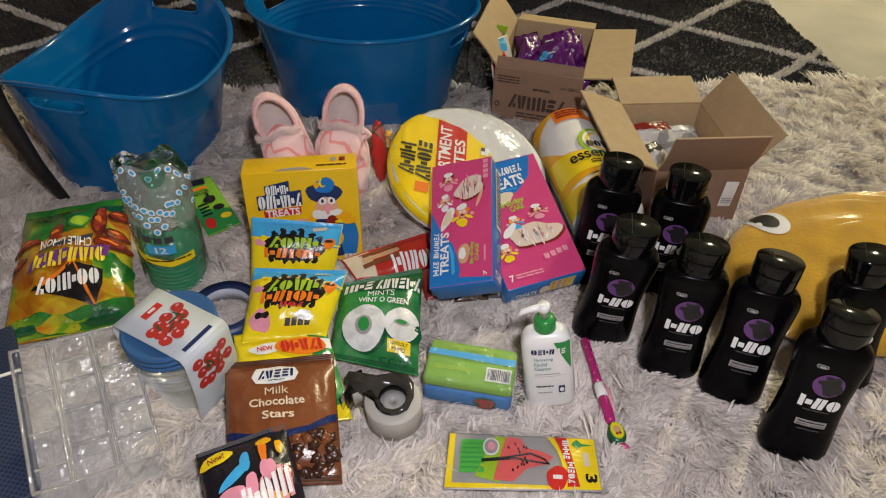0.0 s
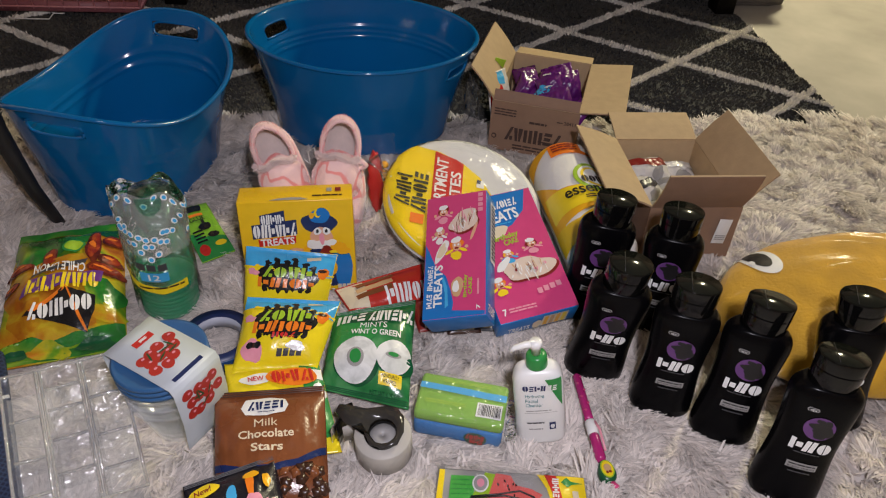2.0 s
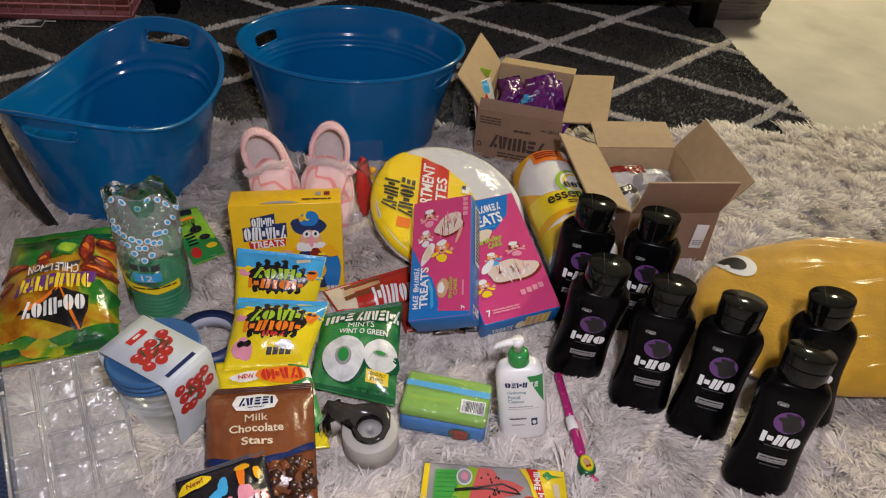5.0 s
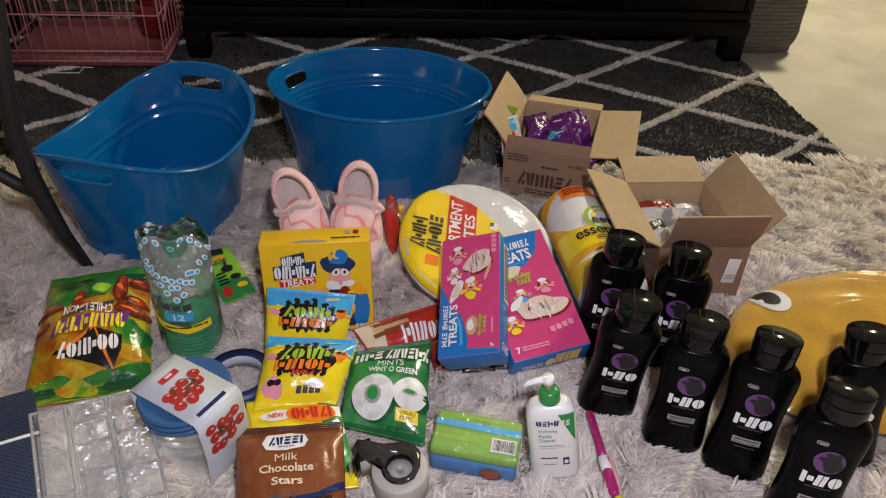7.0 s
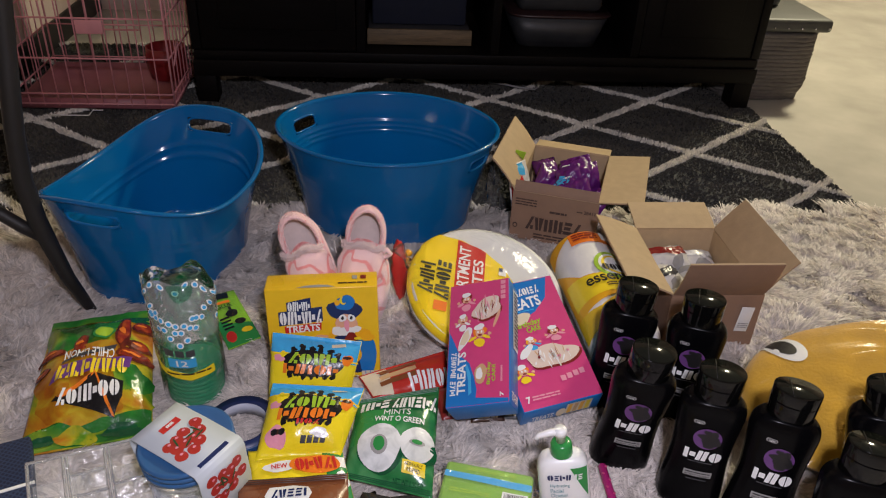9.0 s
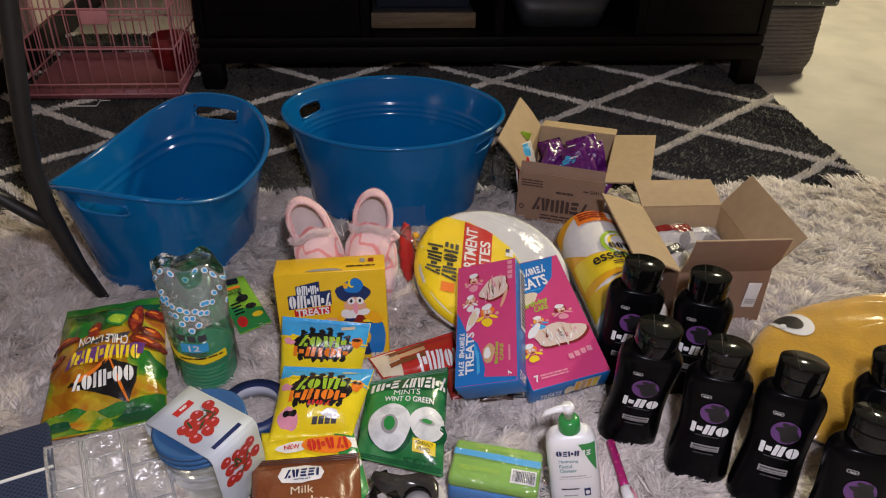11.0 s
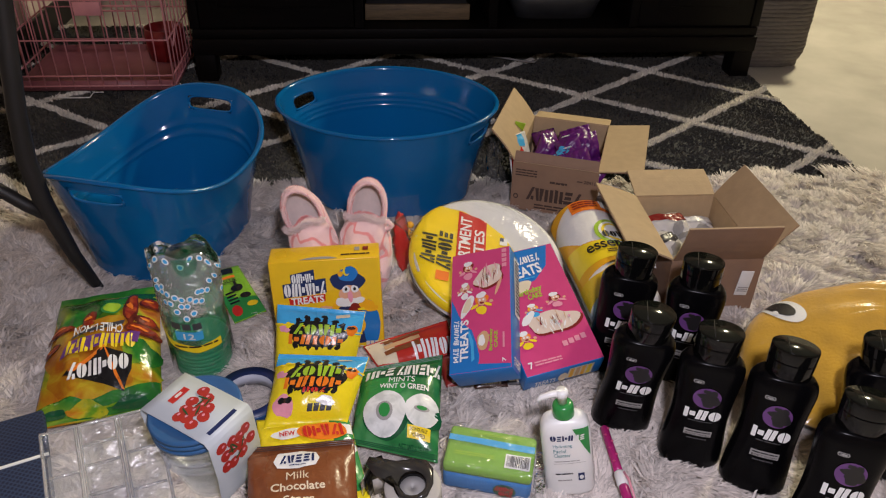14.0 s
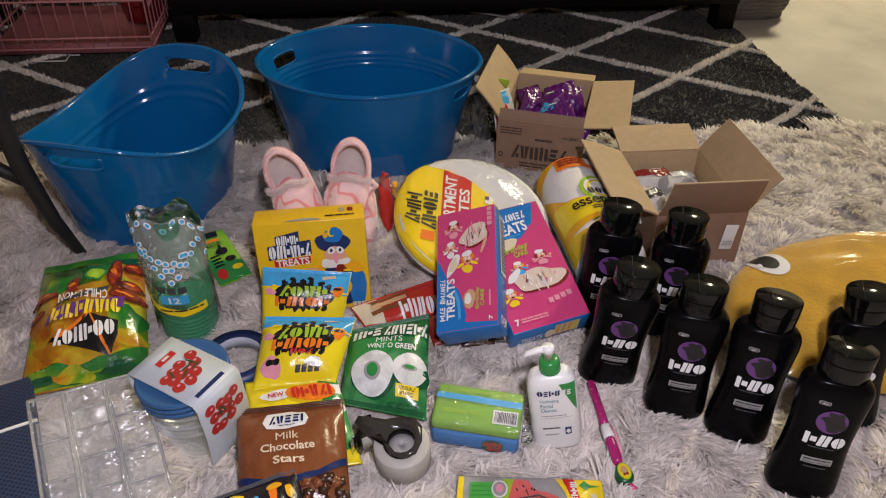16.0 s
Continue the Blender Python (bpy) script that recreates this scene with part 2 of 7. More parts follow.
def blob(parent, S, cu, cv, ru, rv, material, lift=1, rot=0.0, wob=0.0, seed=0, cuts=1, name="printed_shape", label="", n=18):
    rnd = random.Random(seed)
    ph = [rnd.uniform(0, 6.28) for _ in range(3)]
    bm = bmesh.new()
    rings = 3
    centre = bm.verts.new((cu, cv, 0))
    last = None
    c, s = math.cos(rot), math.sin(rot)
    for k in range(1, rings + 1):
        row = []
        for i in range(n):
            a = 2 * math.pi * i / n
            w = (1 + wob * (math.sin(2 * a + ph[0]) + 0.7 * math.sin(3 * a + ph[1]) + 0.5 * math.sin(5 * a + ph[2])) / 1.5) * k / rings
            x, y = ru * w * math.cos(a), rv * w * math.sin(a)
            row.append(bm.verts.new((cu + c * x - s * y, cv + s * x + c * y, 0)))
        for i in range(n):
            j = (i + 1) % n
            bm.faces.new((centre, row[i], row[j]) if last is None else (last[i], row[i], row[j], last[j]))
        last = row
    for v in bm.verts:
        v.co = S(v.co.x, v.co.y, lift)
    return link(name, bm, ink(material), parent, label)


LETTERS = {}


def letters(body, bold):
    """Outline letters as a flat mesh, one line high."""
    if (body, bold) not in LETTERS:
        cu = bpy.data.curves.new("letters", "FONT")
        cu.body, cu.align_x, cu.resolution_u, cu.offset = body, "LEFT", 3, bold
        ob = bpy.data.objects.new("letters", cu)
        me = ob.to_mesh()
        co = [tuple(v.co) for v in me.vertices]
        faces = [tuple(p.vertices) for p in me.polygons]
        ob.to_mesh_clear()
        bpy.data.objects.remove(ob)
        x0, x1 = min(c[0] for c in co), max(c[0] for c in co)
        y0, y1 = min(c[1] for c in co), max(c[1] for c in co)
        LETTERS[body, bold] = ([((c[0] - x0) / (x1 - x0), (c[1] - y0) / (y1 - y0)) for c in co], faces)
    return LETTERS[body, bold]


def words(parent, S, body, box, material, lift=2, turn=0, bold=0.02, name="lettering", label="", arch=0.0, slant=0.0):
    """Letters that fill box (u0, v0, u1, v1) on S. turn: quarter turns counter-clockwise."""
    co, faces = letters(body, bold)
    u0, v0, u1, v1 = box
    bm = bmesh.new()
    vs = []
    for a, b in co:
        b2 = b + arch * (1 - (2 * a - 1) ** 2) + slant * (a - 0.5)
        p, q = [(a, b2), (1 - b2, a), (1 - a, 1 - b2), (b2, 1 - a)][turn]
        vs.append(bm.verts.new(S(u0 + (u1 - u0) * p, v0 + (v1 - v0) * q, lift)))
    for f in faces:
        try:
            bm.faces.new([vs[i] for i in f])
        except ValueError:
            pass
    return link(name, bm, ink(material), parent, label, smooth=False)


def bars(parent, S, box, material, rows=2, lift=2, name="small_print", seed=0, fill=0.55):
    """Writing too small to read: plain bars."""
    rnd = random.Random(seed)
    u0, v0, u1, v1 = box
    bm = bmesh.new()
    h = (v1 - v0) / rows
    for r in range(rows):
        u = u0
        b = v0 + r * h + h * (1 - fill) / 2
        while u < u1 - 1e-6:
            e = min(u1, u + (u1 - u0) * rnd.uniform(0.12, 0.34))
            k = 3
            for i in range(k):
                p, q = u + (e - u) * i / k, u + (e - u) * (i + 1) / k
                bm.faces.new([bm.verts.new(S(x, y, lift)) for x, y in ((p, b), (q, b), (q, b + h * fill), (p, b + h * fill))])
            u = e + (u1 - u0) * 0.03
    return link(name, bm, M[material], parent, smooth=False)


# plain pieces that stand for a wordmark: the width of each kind and its shapes in a unit square
def half_disc(left, n=9):
    turn = math.pi / 2 if left else -math.pi / 2
    x = 0.44 if left else 0.56
    return [(x + 0.44 * math.cos(turn + math.pi * i / (n - 1)), 0.5 + 0.5 * math.sin(turn + math.pi * i / (n - 1))) for i in range(n)]


PIECES = (
    (0.95, (half_disc(True), half_disc(False))),
    (0.80, ([(0.0, 0.0), (0.34, 0.0), (1.0, 1.0), (0.66, 1.0)], [(0.60, 0.0), (0.95, 0.0), (0.95, 0.30), (0.60, 0.30)])),
    (0.42, ([(0.12, 0.0), (0.88, 0.0), (0.88, 1.0), (0.12, 1.0)],)),
    (0.85, ([(0.0, 0.0), (0.36, 0.0), (0.36, 1.0), (0.0, 1.0)], [(0.52, 0.28), (1.0, 0.28), (1.0, 0.72), (0.52, 0.72)])),
    (0.90, ([(0.20, 0.0), (0.48, 0.0), (0.36, 1.0), (0.0, 1.0)], [(0.60, 0.0), (0.80, 0.0), (1.0, 1.0), (0.52, 1.0)])),
    (0.90, ([(0.0, 0.0), (0.36, 0.0), (0.52, 1.0), (0.16, 1.0)], [(0.48, 0.0), (0.84, 0.0), (1.0, 1.0), (0.64, 1.0)])),
    (0.85, ([(0.0, 0.0), (0.86, 0.0), (0.92, 0.24), (0.06, 0.24)], [(0.08, 0.38), (0.80, 0.38), (0.86, 0.62), (0.14, 0.62)], [(0.12, 0.76), (0.94, 0.76), (1.0, 1.0), (0.18, 1.0)])),
)


def marks(parent, S, box, kinds, material, lift=3, weight=0.2, slant=0.0, turn=0, name="brand_mark", arch=0.0):
    """A wordmark as a row of plain geometric pieces in its colour."""
    u0, v0, u1, v1 = box
    gap = 0.10
    wide = sum(PIECES[k][0] + gap for k in kinds) - gap
    x = 0.0
    grow = 0.05 if weight > 0.5 else 0.0

    def at(a, b):
        b += slant * (a - 0.5) + arch * (1 - (2 * a - 1) ** 2)
        p, q = [(a, b), (1 - b, a), (1 - a, 1 - b), (b, 1 - a)][turn]
        return (u0 + (u1 - u0) * p, v0 + (v1 - v0) * q)
    for i, k in enumerate(kinds):
        w, shapes = PIECES[k]
        high = 1.0 if i == 0 else (1.0, 0.92, 0.96)[(i * 7 + k) % 3]
        bm = bmesh.new()
        for outline in shapes:
            mu, mv = sum(p[0] for p in outline) / len(outline), sum(p[1] for p in outline) / len(outline)
            pts = [(a + (a - mu) * 2 * grow, b + (b - mv) * 2 * grow) for a, b in outline]
            ends = [at((x + w * a) / wide, b * high) for a, b in pts]
            bmesh.ops.triangulate(bm, faces=[bm.faces.new([bm.verts.new((u, v, 0)) for u, v in ends])])
        x += w + gap
        bmesh.ops.subdivide_edges(bm, edges=bm.edges[:], cuts=1, use_grid_fill=True)
        for v in bm.verts:
            v.co = S(v.co.x, v.co.y, lift)
        link(name, bm, ink(material), parent)


STEP = 0.0005
PRESS = []  # places where things press the pile down: x, y, half sizes, turn in degrees


def press(x, y, hx, hy, turn=0):
    PRESS.append((x, y, hx, hy, radians(turn)))


def quad_surface(wb, TL, TR, depth, thick=0.0, seal=0.07, wrinkle=0.0, seed=0, lift0=0.0008, sides=2.6):
    """The front of a filled bag (or a flat face, thick 0): u from -1 to 1, v from 0 to 1."""
    def S(u, v, lift=0):
        a, b = Vector((-wb / 2, 0)), Vector((wb / 2, 0))
        s = (u + 1) / 2
        p = (a * (1 - s) + b * s) * (1 - v) + (Vector(TL) * (1 - s) + Vector(TR) * s) * v
        z = depth
        if thick:
            uu, vv = min(1, abs(u)), min(1, max(0, v))
            e = max(0.0, min(1.0, (min(vv, 1 - vv) - seal) / (0.5 - seal)))
            f = max(0.0, 1 - uu ** sides) ** 0.6 * (1 - (1 - e) ** 2.4) ** 0.7
            z = depth + thick * f
            if wrinkle:
                q = Vector((u * 2.1 + seed * 7.3, v * 3.1, seed * 1.7))
                z += wrinkle * (noise.noise(q * 1.3) + 0.6 * noise.noise(q * 2.9) + 0.35 * noise.noise(Vector((u * 9 + seed, v * 2.5, 3)))) * (0.35 + 0.65 * f)
        return Vector((p.x, p.y, z + (lift0 + STEP * lift if lift else 0)))
    return S


def bag(name, m, label, category, wb, TL, TR, thick, front, back=None, seal=0.07, wrinkle=0.002, seed=0, group="", nu=26, nv=34, base=0.0015, sides=2.6, body="pouch"):
    """A sealed, filled pouch with crimped ends. Returns the thing and its front surface."""
    t = thing(name, m, label, category, group)
    FINISH[0] = "film"
    S = quad_surface(wb, TL, TR, base, thick, seal, wrinkle, seed, sides=sides)
    bm = bmesh.new()
    rows = [[bm.verts.new(S(-1 + 2 * i / nu, j / nv)) for i in range(nu + 1)] for j in range(nv + 1)]
    low = []
    for j in range(nv + 1):
        r = []
        for i in range(nu + 1):
            p = S(-1 + 2 * i / nu, j / nv)
            r.append(bm.verts.new((p.x, p.y, max(-0.004, base - 0.0012 - (p.z - base) * 0.12))))
        low.append(r)
    for j in range(nv):
        for i in range(nu):
            bm.faces.new((rows[j][i], rows[j][i + 1], rows[j + 1][i + 1], rows[j + 1][i]))
            bm.faces.new((low[j][i], low[j + 1][i], low[j + 1][i + 1], low[j][i + 1]))
    for j in range(nv):
        for i in (0, nu):
            bm.faces.new((rows[j][i], rows[j + 1][i], low[j + 1][i], low[j][i]))
    for i in range(nu):
        for j in (0, nv):
            bm.faces.new((rows[j][i], low[j][i], low[j][i + 1], rows[j][i + 1]))
    bmesh.ops.recalc_face_normals(bm, faces=bm.faces[:])
    part(body, bm, front, t)
    return t, S


# ---- the room ----
def structure(name, bm, material, label, smooth=False):
    ob = link(name, bm, material, None, label, smooth)
    return tagged(ob, "", name.split("_")[0], "", "structure")


structure("floor", block(-3.0, 4.6, -2.2, 6.2, -0.14, -0.03), M["concrete"], "sealed beige concrete floor with a soft sheen")
structure("ceiling", block(-3.0, 4.6, -2.2, 6.2, 2.5, 2.6), M["ceiling"], "plain pale painted ceiling")
structure("wall_left", block(-1.11, -0.99, 1.2, 3.0, -0.03, 2.5), M["wall"], "pale pinkish beige painted wall")
structure("wall_back", block(-1.11, 1.25, 3.0, 3.12, -0.03, 2.5), M["wall"], "beige painted wall behind the media console")
structure("wall_far", block(1.0, 4.6, 6.2, 6.3, -0.03, 2.5), M["wall"], "plain beige wall at the end of the hall")
structure("wall_right", block(4.6, 4.7, -2.2, 6.3, -0.03, 2.5), M["wall"], "plain beige side wall")
structure("wall_west", block(-3.1, -3.0, -2.2, 6.3, -0.03, 2.5), M["wall"], "plain beige side wall")
structure("wall_south", block(-3.0, 4.6, -2.3, -2.2, -0.03, 2.5), M["wall"], "plain beige wall")
structure("baseboard", block(-0.99, -0.978, 1.2, 3.0, -0.03, 0.055, 0.003), M["skirting"], "dark painted baseboard")


# dark rug with an ivory lattice
LX, LY, PU, PV = 0.578, 1.909, 0.471, 0.362


def pile(name, n, box, height, width, lean, material, parent, keep, segments=2, curl=0.5, seed=3, z0=0.0, squash=None, clump=30.0):
    """Many yarn ends in one mesh: narrow bent blades that lean with a slow noise."""
    rnd = np.random.default_rng(seed)
    x = rnd.uniform(box[0], box[1], n)
    y = rnd.uniform(box[2], box[3], n)
    ok = keep(x, y, rnd)
    x, y = x[ok], y[ok]
    n = len(x)
    # the way the yarn lies, in patches
    a = 2.2 * np.sin(x * 9.1 + 1.7 * np.sin(y * 6.3)) + 2.0 * np.sin(y * 8.3 + 2.1 * np.sin(x * 5.1)) + 1.1 * np.sin((x + y) * clump) + rnd.normal(0, 0.75, n)
    h = height * rnd.uniform(0.7, 1.12, n)
    if squash is not None:
        h = h * squash(x, y)
    le = lean * rnd.uniform(0.5, 1.5, n)
    w = width * rnd.uniform(0.6, 1.35, n)
    dx, dy = np.cos(a), np.sin(a)
    b = a + np.pi / 2 + rnd.normal(0, 0.5, n)
    sx, sy = np.cos(b), np.sin(b)
    verts = np.zeros((n, 2 * segments + 1, 3))
    for k in range(segments + 1):
        f = k / segments
        px, py, pz = x + dx * le * f ** 1.6, y + dy * le * f ** 1.6, z0 + h * (f - curl * 0.45 * f ** 3)
        if k < segments:
            ww = w * (1 - 0.35 * f)
            for q, sg in ((0, -1), (1, 1)):
                verts[:, 2 * k + q] = np.stack([px + sg * sx * ww / 2, py + sg * sy * ww / 2, pz], 1)
        else:
            verts[:, 2 * segments] = np.stack([px, py, pz], 1)
    per = 2 * segments + 1
    base = np.arange(n) * per
    faces = []
    for k in range(segments - 1):
        q = np.stack([base + 2 * k, base + 2 * k + 1, base + 2 * k + 3, base + 2 * k + 2], 1)
        faces.append(q.tolist())
    tip = np.stack([base + 2 * segments - 2, base + 2 * segments - 1, base + 2 * segments], 1).tolist()
    me = bpy.data.meshes.new(name)
    me.from_pydata(verts.reshape(-1, 3).tolist(), [], sum(faces, []) + tip)
    me.shade_smooth()
    me.materials.append(material)
    ob = new(name, me)
    ob.parent = parent
    return tagged(ob, kind="stuff")


def lattice(x, y):
    """Distance to the nearest line of the diamond lattice."""
    u, v = (x - LX) / PU, (y - LY) / PV
    k = 1 / math.hypot(1 / PU, 1 / PV)
    d1, d2 = np.abs((u + v) - np.round(u + v)), np.abs((u - v) - np.round(u - v))
    return np.minimum(d1, d2) * k


RUG = (-0.975, 1.105, 1.42, 2.55)
rug = thing("area_rug", pose(0, 0, 0), "charcoal grey pile rug with an ivory diamond lattice", "rug")
part("backing", block(RUG[0], RUG[1], RUG[2] - 0.4, RUG[3], -0.0295, -0.022, 0.002), M["dark_base"], rug)


def wobbly(x, y):
    return lattice(x + 0.0014 * np.sin(y * 70) + 0.001 * np.sin(y * 173), y + 0.0014 * np.sin(x * 83) + 0.001 * np.sin(x * 190))


pile("dark_yarn", 120000, RUG, 0.0085, 0.0055, 0.0035, M["dark_pile"], rug, lambda x, y, r: wobbly(x, y) > 0.0100, seed=5, z0=-0.0225)
pile("ivory_yarn", 300000, RUG, 0.0140, 0.0045, 0.0036, M["ivory_pile"], rug, lambda x, y, r: wobbly(x, y) < 0.0098 + r.normal(0, 0.0012, len(x)), seed=6, z0=-0.0225)


# media console
def console():
    x0, x1, y0, y1, top = -0.46, 1.095, 2.05, 2.5, 0.62
    t = thing("media_console", pose(0, 0, 0), "long espresso brown wooden console with open shelves", "tv stand")
    w = M["espresso"]
    foot = -0.020
    for x in (x0, x1 - 0.055):
        for y in (y0, y1 - 0.06):
            part("leg", block(x, x + 0.055, y, y + 0.06, foot, 0.07, 0.003), w, t)
    part("plinth", block(x0, x1, y0 - 0.006, y1, 0.055, 0.098, 0.003), w, t)
    part("bottom_panel", block(x0 + 0.004, x1 - 0.004, y0, y1, 0.1, 0.122, 0.001), w, t)
    part("top_panel", block(x0 - 0.01, x1 + 0.01, y0 - 0.012, y1, top, top + 0.03, 0.003), w, t)
    for x in (x0, -0.03, 0.33, 0.72, x1 - 0.025):
        part("upright", block(x, x + 0.024, y0 + 0.002, y1 - 0.02, 0.124, top - 0.002, 0.002), w, t)
    part("back_panel", block(x0 + 0.01, x1 - 0.01, y1 - 0.018, y1 - 0.002, 0.124, top - 0.002), w, t)
    part("shelf", block(-0.004, 0.328, y0 + 0.02, y1 - 0.02, 0.33, 0.348, 0.001), w, t)
    part("shelf", block(0.356, 0.718, y0 + 0.02, y1 - 0.02, 0.36, 0.378, 0.001), w, t)
    for a, b in ((x0 + 0.026, -0.032), (0.746, x1 - 0.027)):
        d = part("door", block(a, b, y0 + 0.004, y0 + 0.022, 0.126, top - 0.004, 0.002), w, t)
        part("door_panel", block(a + 0.05, b - 0.05, y0 - 0.001, y0 + 0.0035, 0.18, top - 0.06, 0.002), w, d)
    return t


console()


# ---- background things ----
def dog_crate():
    x0, x1, y0, y1, z0, top = -0.895, -0.50, 1.96, 2.26, 0.0, 0.40
    t = thing("pet_crate", pose(0, 0, 0), "pink wire pet crate with a pink plastic tray", "crate")
    a, b, c, d = x0 + 0.006, x1 - 0.002, y0 + 0.008, y1
    part("tray", sweep([[(px, py, z) for px, py in ((a + s, c + s), (b - s, c + s), (b - s, d - s), (a + s, d - s))] for s, z in
                        ((0.004, -0.012), (0.0, -0.009), (0.0, 0.016), (0.005, 0.016), (0.008, -0.005))]), M["pink_tray"], t)
    p = M["pink_metal"]
    r = 0.0019
    for y, nm in ((y0, "front"), (y1, "rear")):
        n = 11
        for i in range(n + 1):
            x = x0 + (x1 - x0) * i / n
            part("wire", tube([(x, y, z0), (x, y, top)], r if i not in (0, n) else r * 1.5, 6), p, t)
        for z in (0.006, 0.033, 0.125, 0.225, 0.32, top):
            part("rail", tube([(x0, y - 0.002, z), (x1, y - 0.002, z)], r * 1.3, 6), p, t)
    for x in (x0, x1):
        for i in range(1, 8):
            y = y0 + (y1 - y0) * i / 8
            part("wire", tube([(x, y, z0), (x, y, top)], r, 6), p, t)
        for z in (0.006, 0.033, 0.125, 0.225, 0.32, top):
            part("rail", tube([(x, y0, z), (x, y1, z)], r * 1.3, 6), p, t)
    for i in range(1, 11):
        x = x0 + (x1 - x0) * i / 11
        part("wire", tube([(x, y0, top), (x, y1, top)], r, 6), p, t)
    # the latch of the front door
    part("latch_plate", block(-0.71, -0.645, y0 - 0.006, y0 - 0.002, 0.188, 0.222, 0.001), p, t)
    part("latch_bolt", tube([(-0.64, y0 - 0.006, 0.212), (-0.56, y0 - 0.006, 0.212), (-0.56, y0 - 0.006, 0.2), (-0.64, y0 - 0.006, 0.2)], 0.0025, 6), p, t)
    part("side_latch", tube([(x1 + 0.004, y0 + 0.03, 0.10), (x1 + 0.008, y0 + 0.06, 0.135), (x1 + 0.004, y0 + 0.09, 0.15), (x1 + 0.004, y0 + 0.06, 0.11)], 0.0025, 6), p, t)
    # loose wire foot lying in front
    part("wire_foot", tube([(-0.79, 1.955, -0.008), (-0.79, 1.915, -0.008), (-0.705, 1.915, -0.008), (-0.705, 1.95, -0.008), (-0.68, 1.952, -0.008)], 0.0016, 6), M["white"], t)
    b = thing("pet_bowl", pose(-0.565, 2.20, -0.004), "dark red plastic bowl inside the crate", "bowl")
    part("bowl", lathe([(0.035, 0), (0.05, 0.004), (0.056, 0.06), (0.054, 0.09), (0.05, 0.09), (0.048, 0.05), (0.03, 0.012)], 28), mat("dark_red_bowl", (0.20, 0.012, 0.014), 0.4), b)


dog_crate()


def cube_stool():
    x0, x1, y0, y1 = 1.03, 1.315, 2.13, 2.40
    t = thing("woven_stool", pose(0, 0, 0), "grey rope-woven stool with a padded grey top and nailheads", "stool")
    rope = mat("grey_rope", (0.135, 0.120, 0.106), 0.85, vary=0.3, scale=50, bump=0.4, bump_scale=160, dist=0.004, stretch=(1, 1, 4))
    n = 17
    for i in range(n):
        z = -0.022 + 0.012 * i
        k = 0.020 * max(0, 1 - i / 4) ** 2
        pts = oval((x1 - x0) / 2 - k, (y1 - y0) / 2 - k, z, 40, 0.45, (x0 + x1) / 2, (y0 + y1) / 2)
        wob = [(a + 0.0015 * math.sin(j * 2.7 + i), b + 0.0015 * math.cos(j * 3.1 + i * 2), c + 0.001 * math.sin(j * 1.9 + i * 5)) for j, (a, b, c) in enumerate(pts)]
        part("rope_coil", tube(wob + wob[:1], 0.0075, 7), rope, t)
    part("inner_core", block(x0 + 0.02, x1 - 0.02, y0 + 0.02, y1 - 0.02, -0.029, 0.182, 0.01), rope, t)
    lid = part("cushion", block(x0 - 0.012, x1 + 0.012, y0 - 0.012, y1 + 0.012, 0.182, 0.22, 0.012, 3), mat("grey_leather", (0.06, 0.06, 0.055), 0.5, vary=0.15, scale=30, bump=0.2, bump_scale=160), t)
    for i in range(8):
        x = x0 + (x1 - x0) * i / 7
        part("nailhead", put(lathe([(0.0006, 0.003), (0.0028, 0.0018), (0.0036, 0)], 10), pose(x, y0 - 0.0125, 0.195, 90)), mat("steel_nail", (0.6, 0.6, 0.58), 0.25, metal=1.0), lid)
    s = thing("cloth_bundle", pose(1.17, 2.30, 0.22), "small dark bundle lying on the stool", "bundle")
    part("cloth", lathe([(0.03, 0), (0.055, 0.006), (0.06, 0.03), (0.045, 0.06), (0.02, 0.07)], 20, sx=1.2), M["dgrey"], s)


cube_stool()


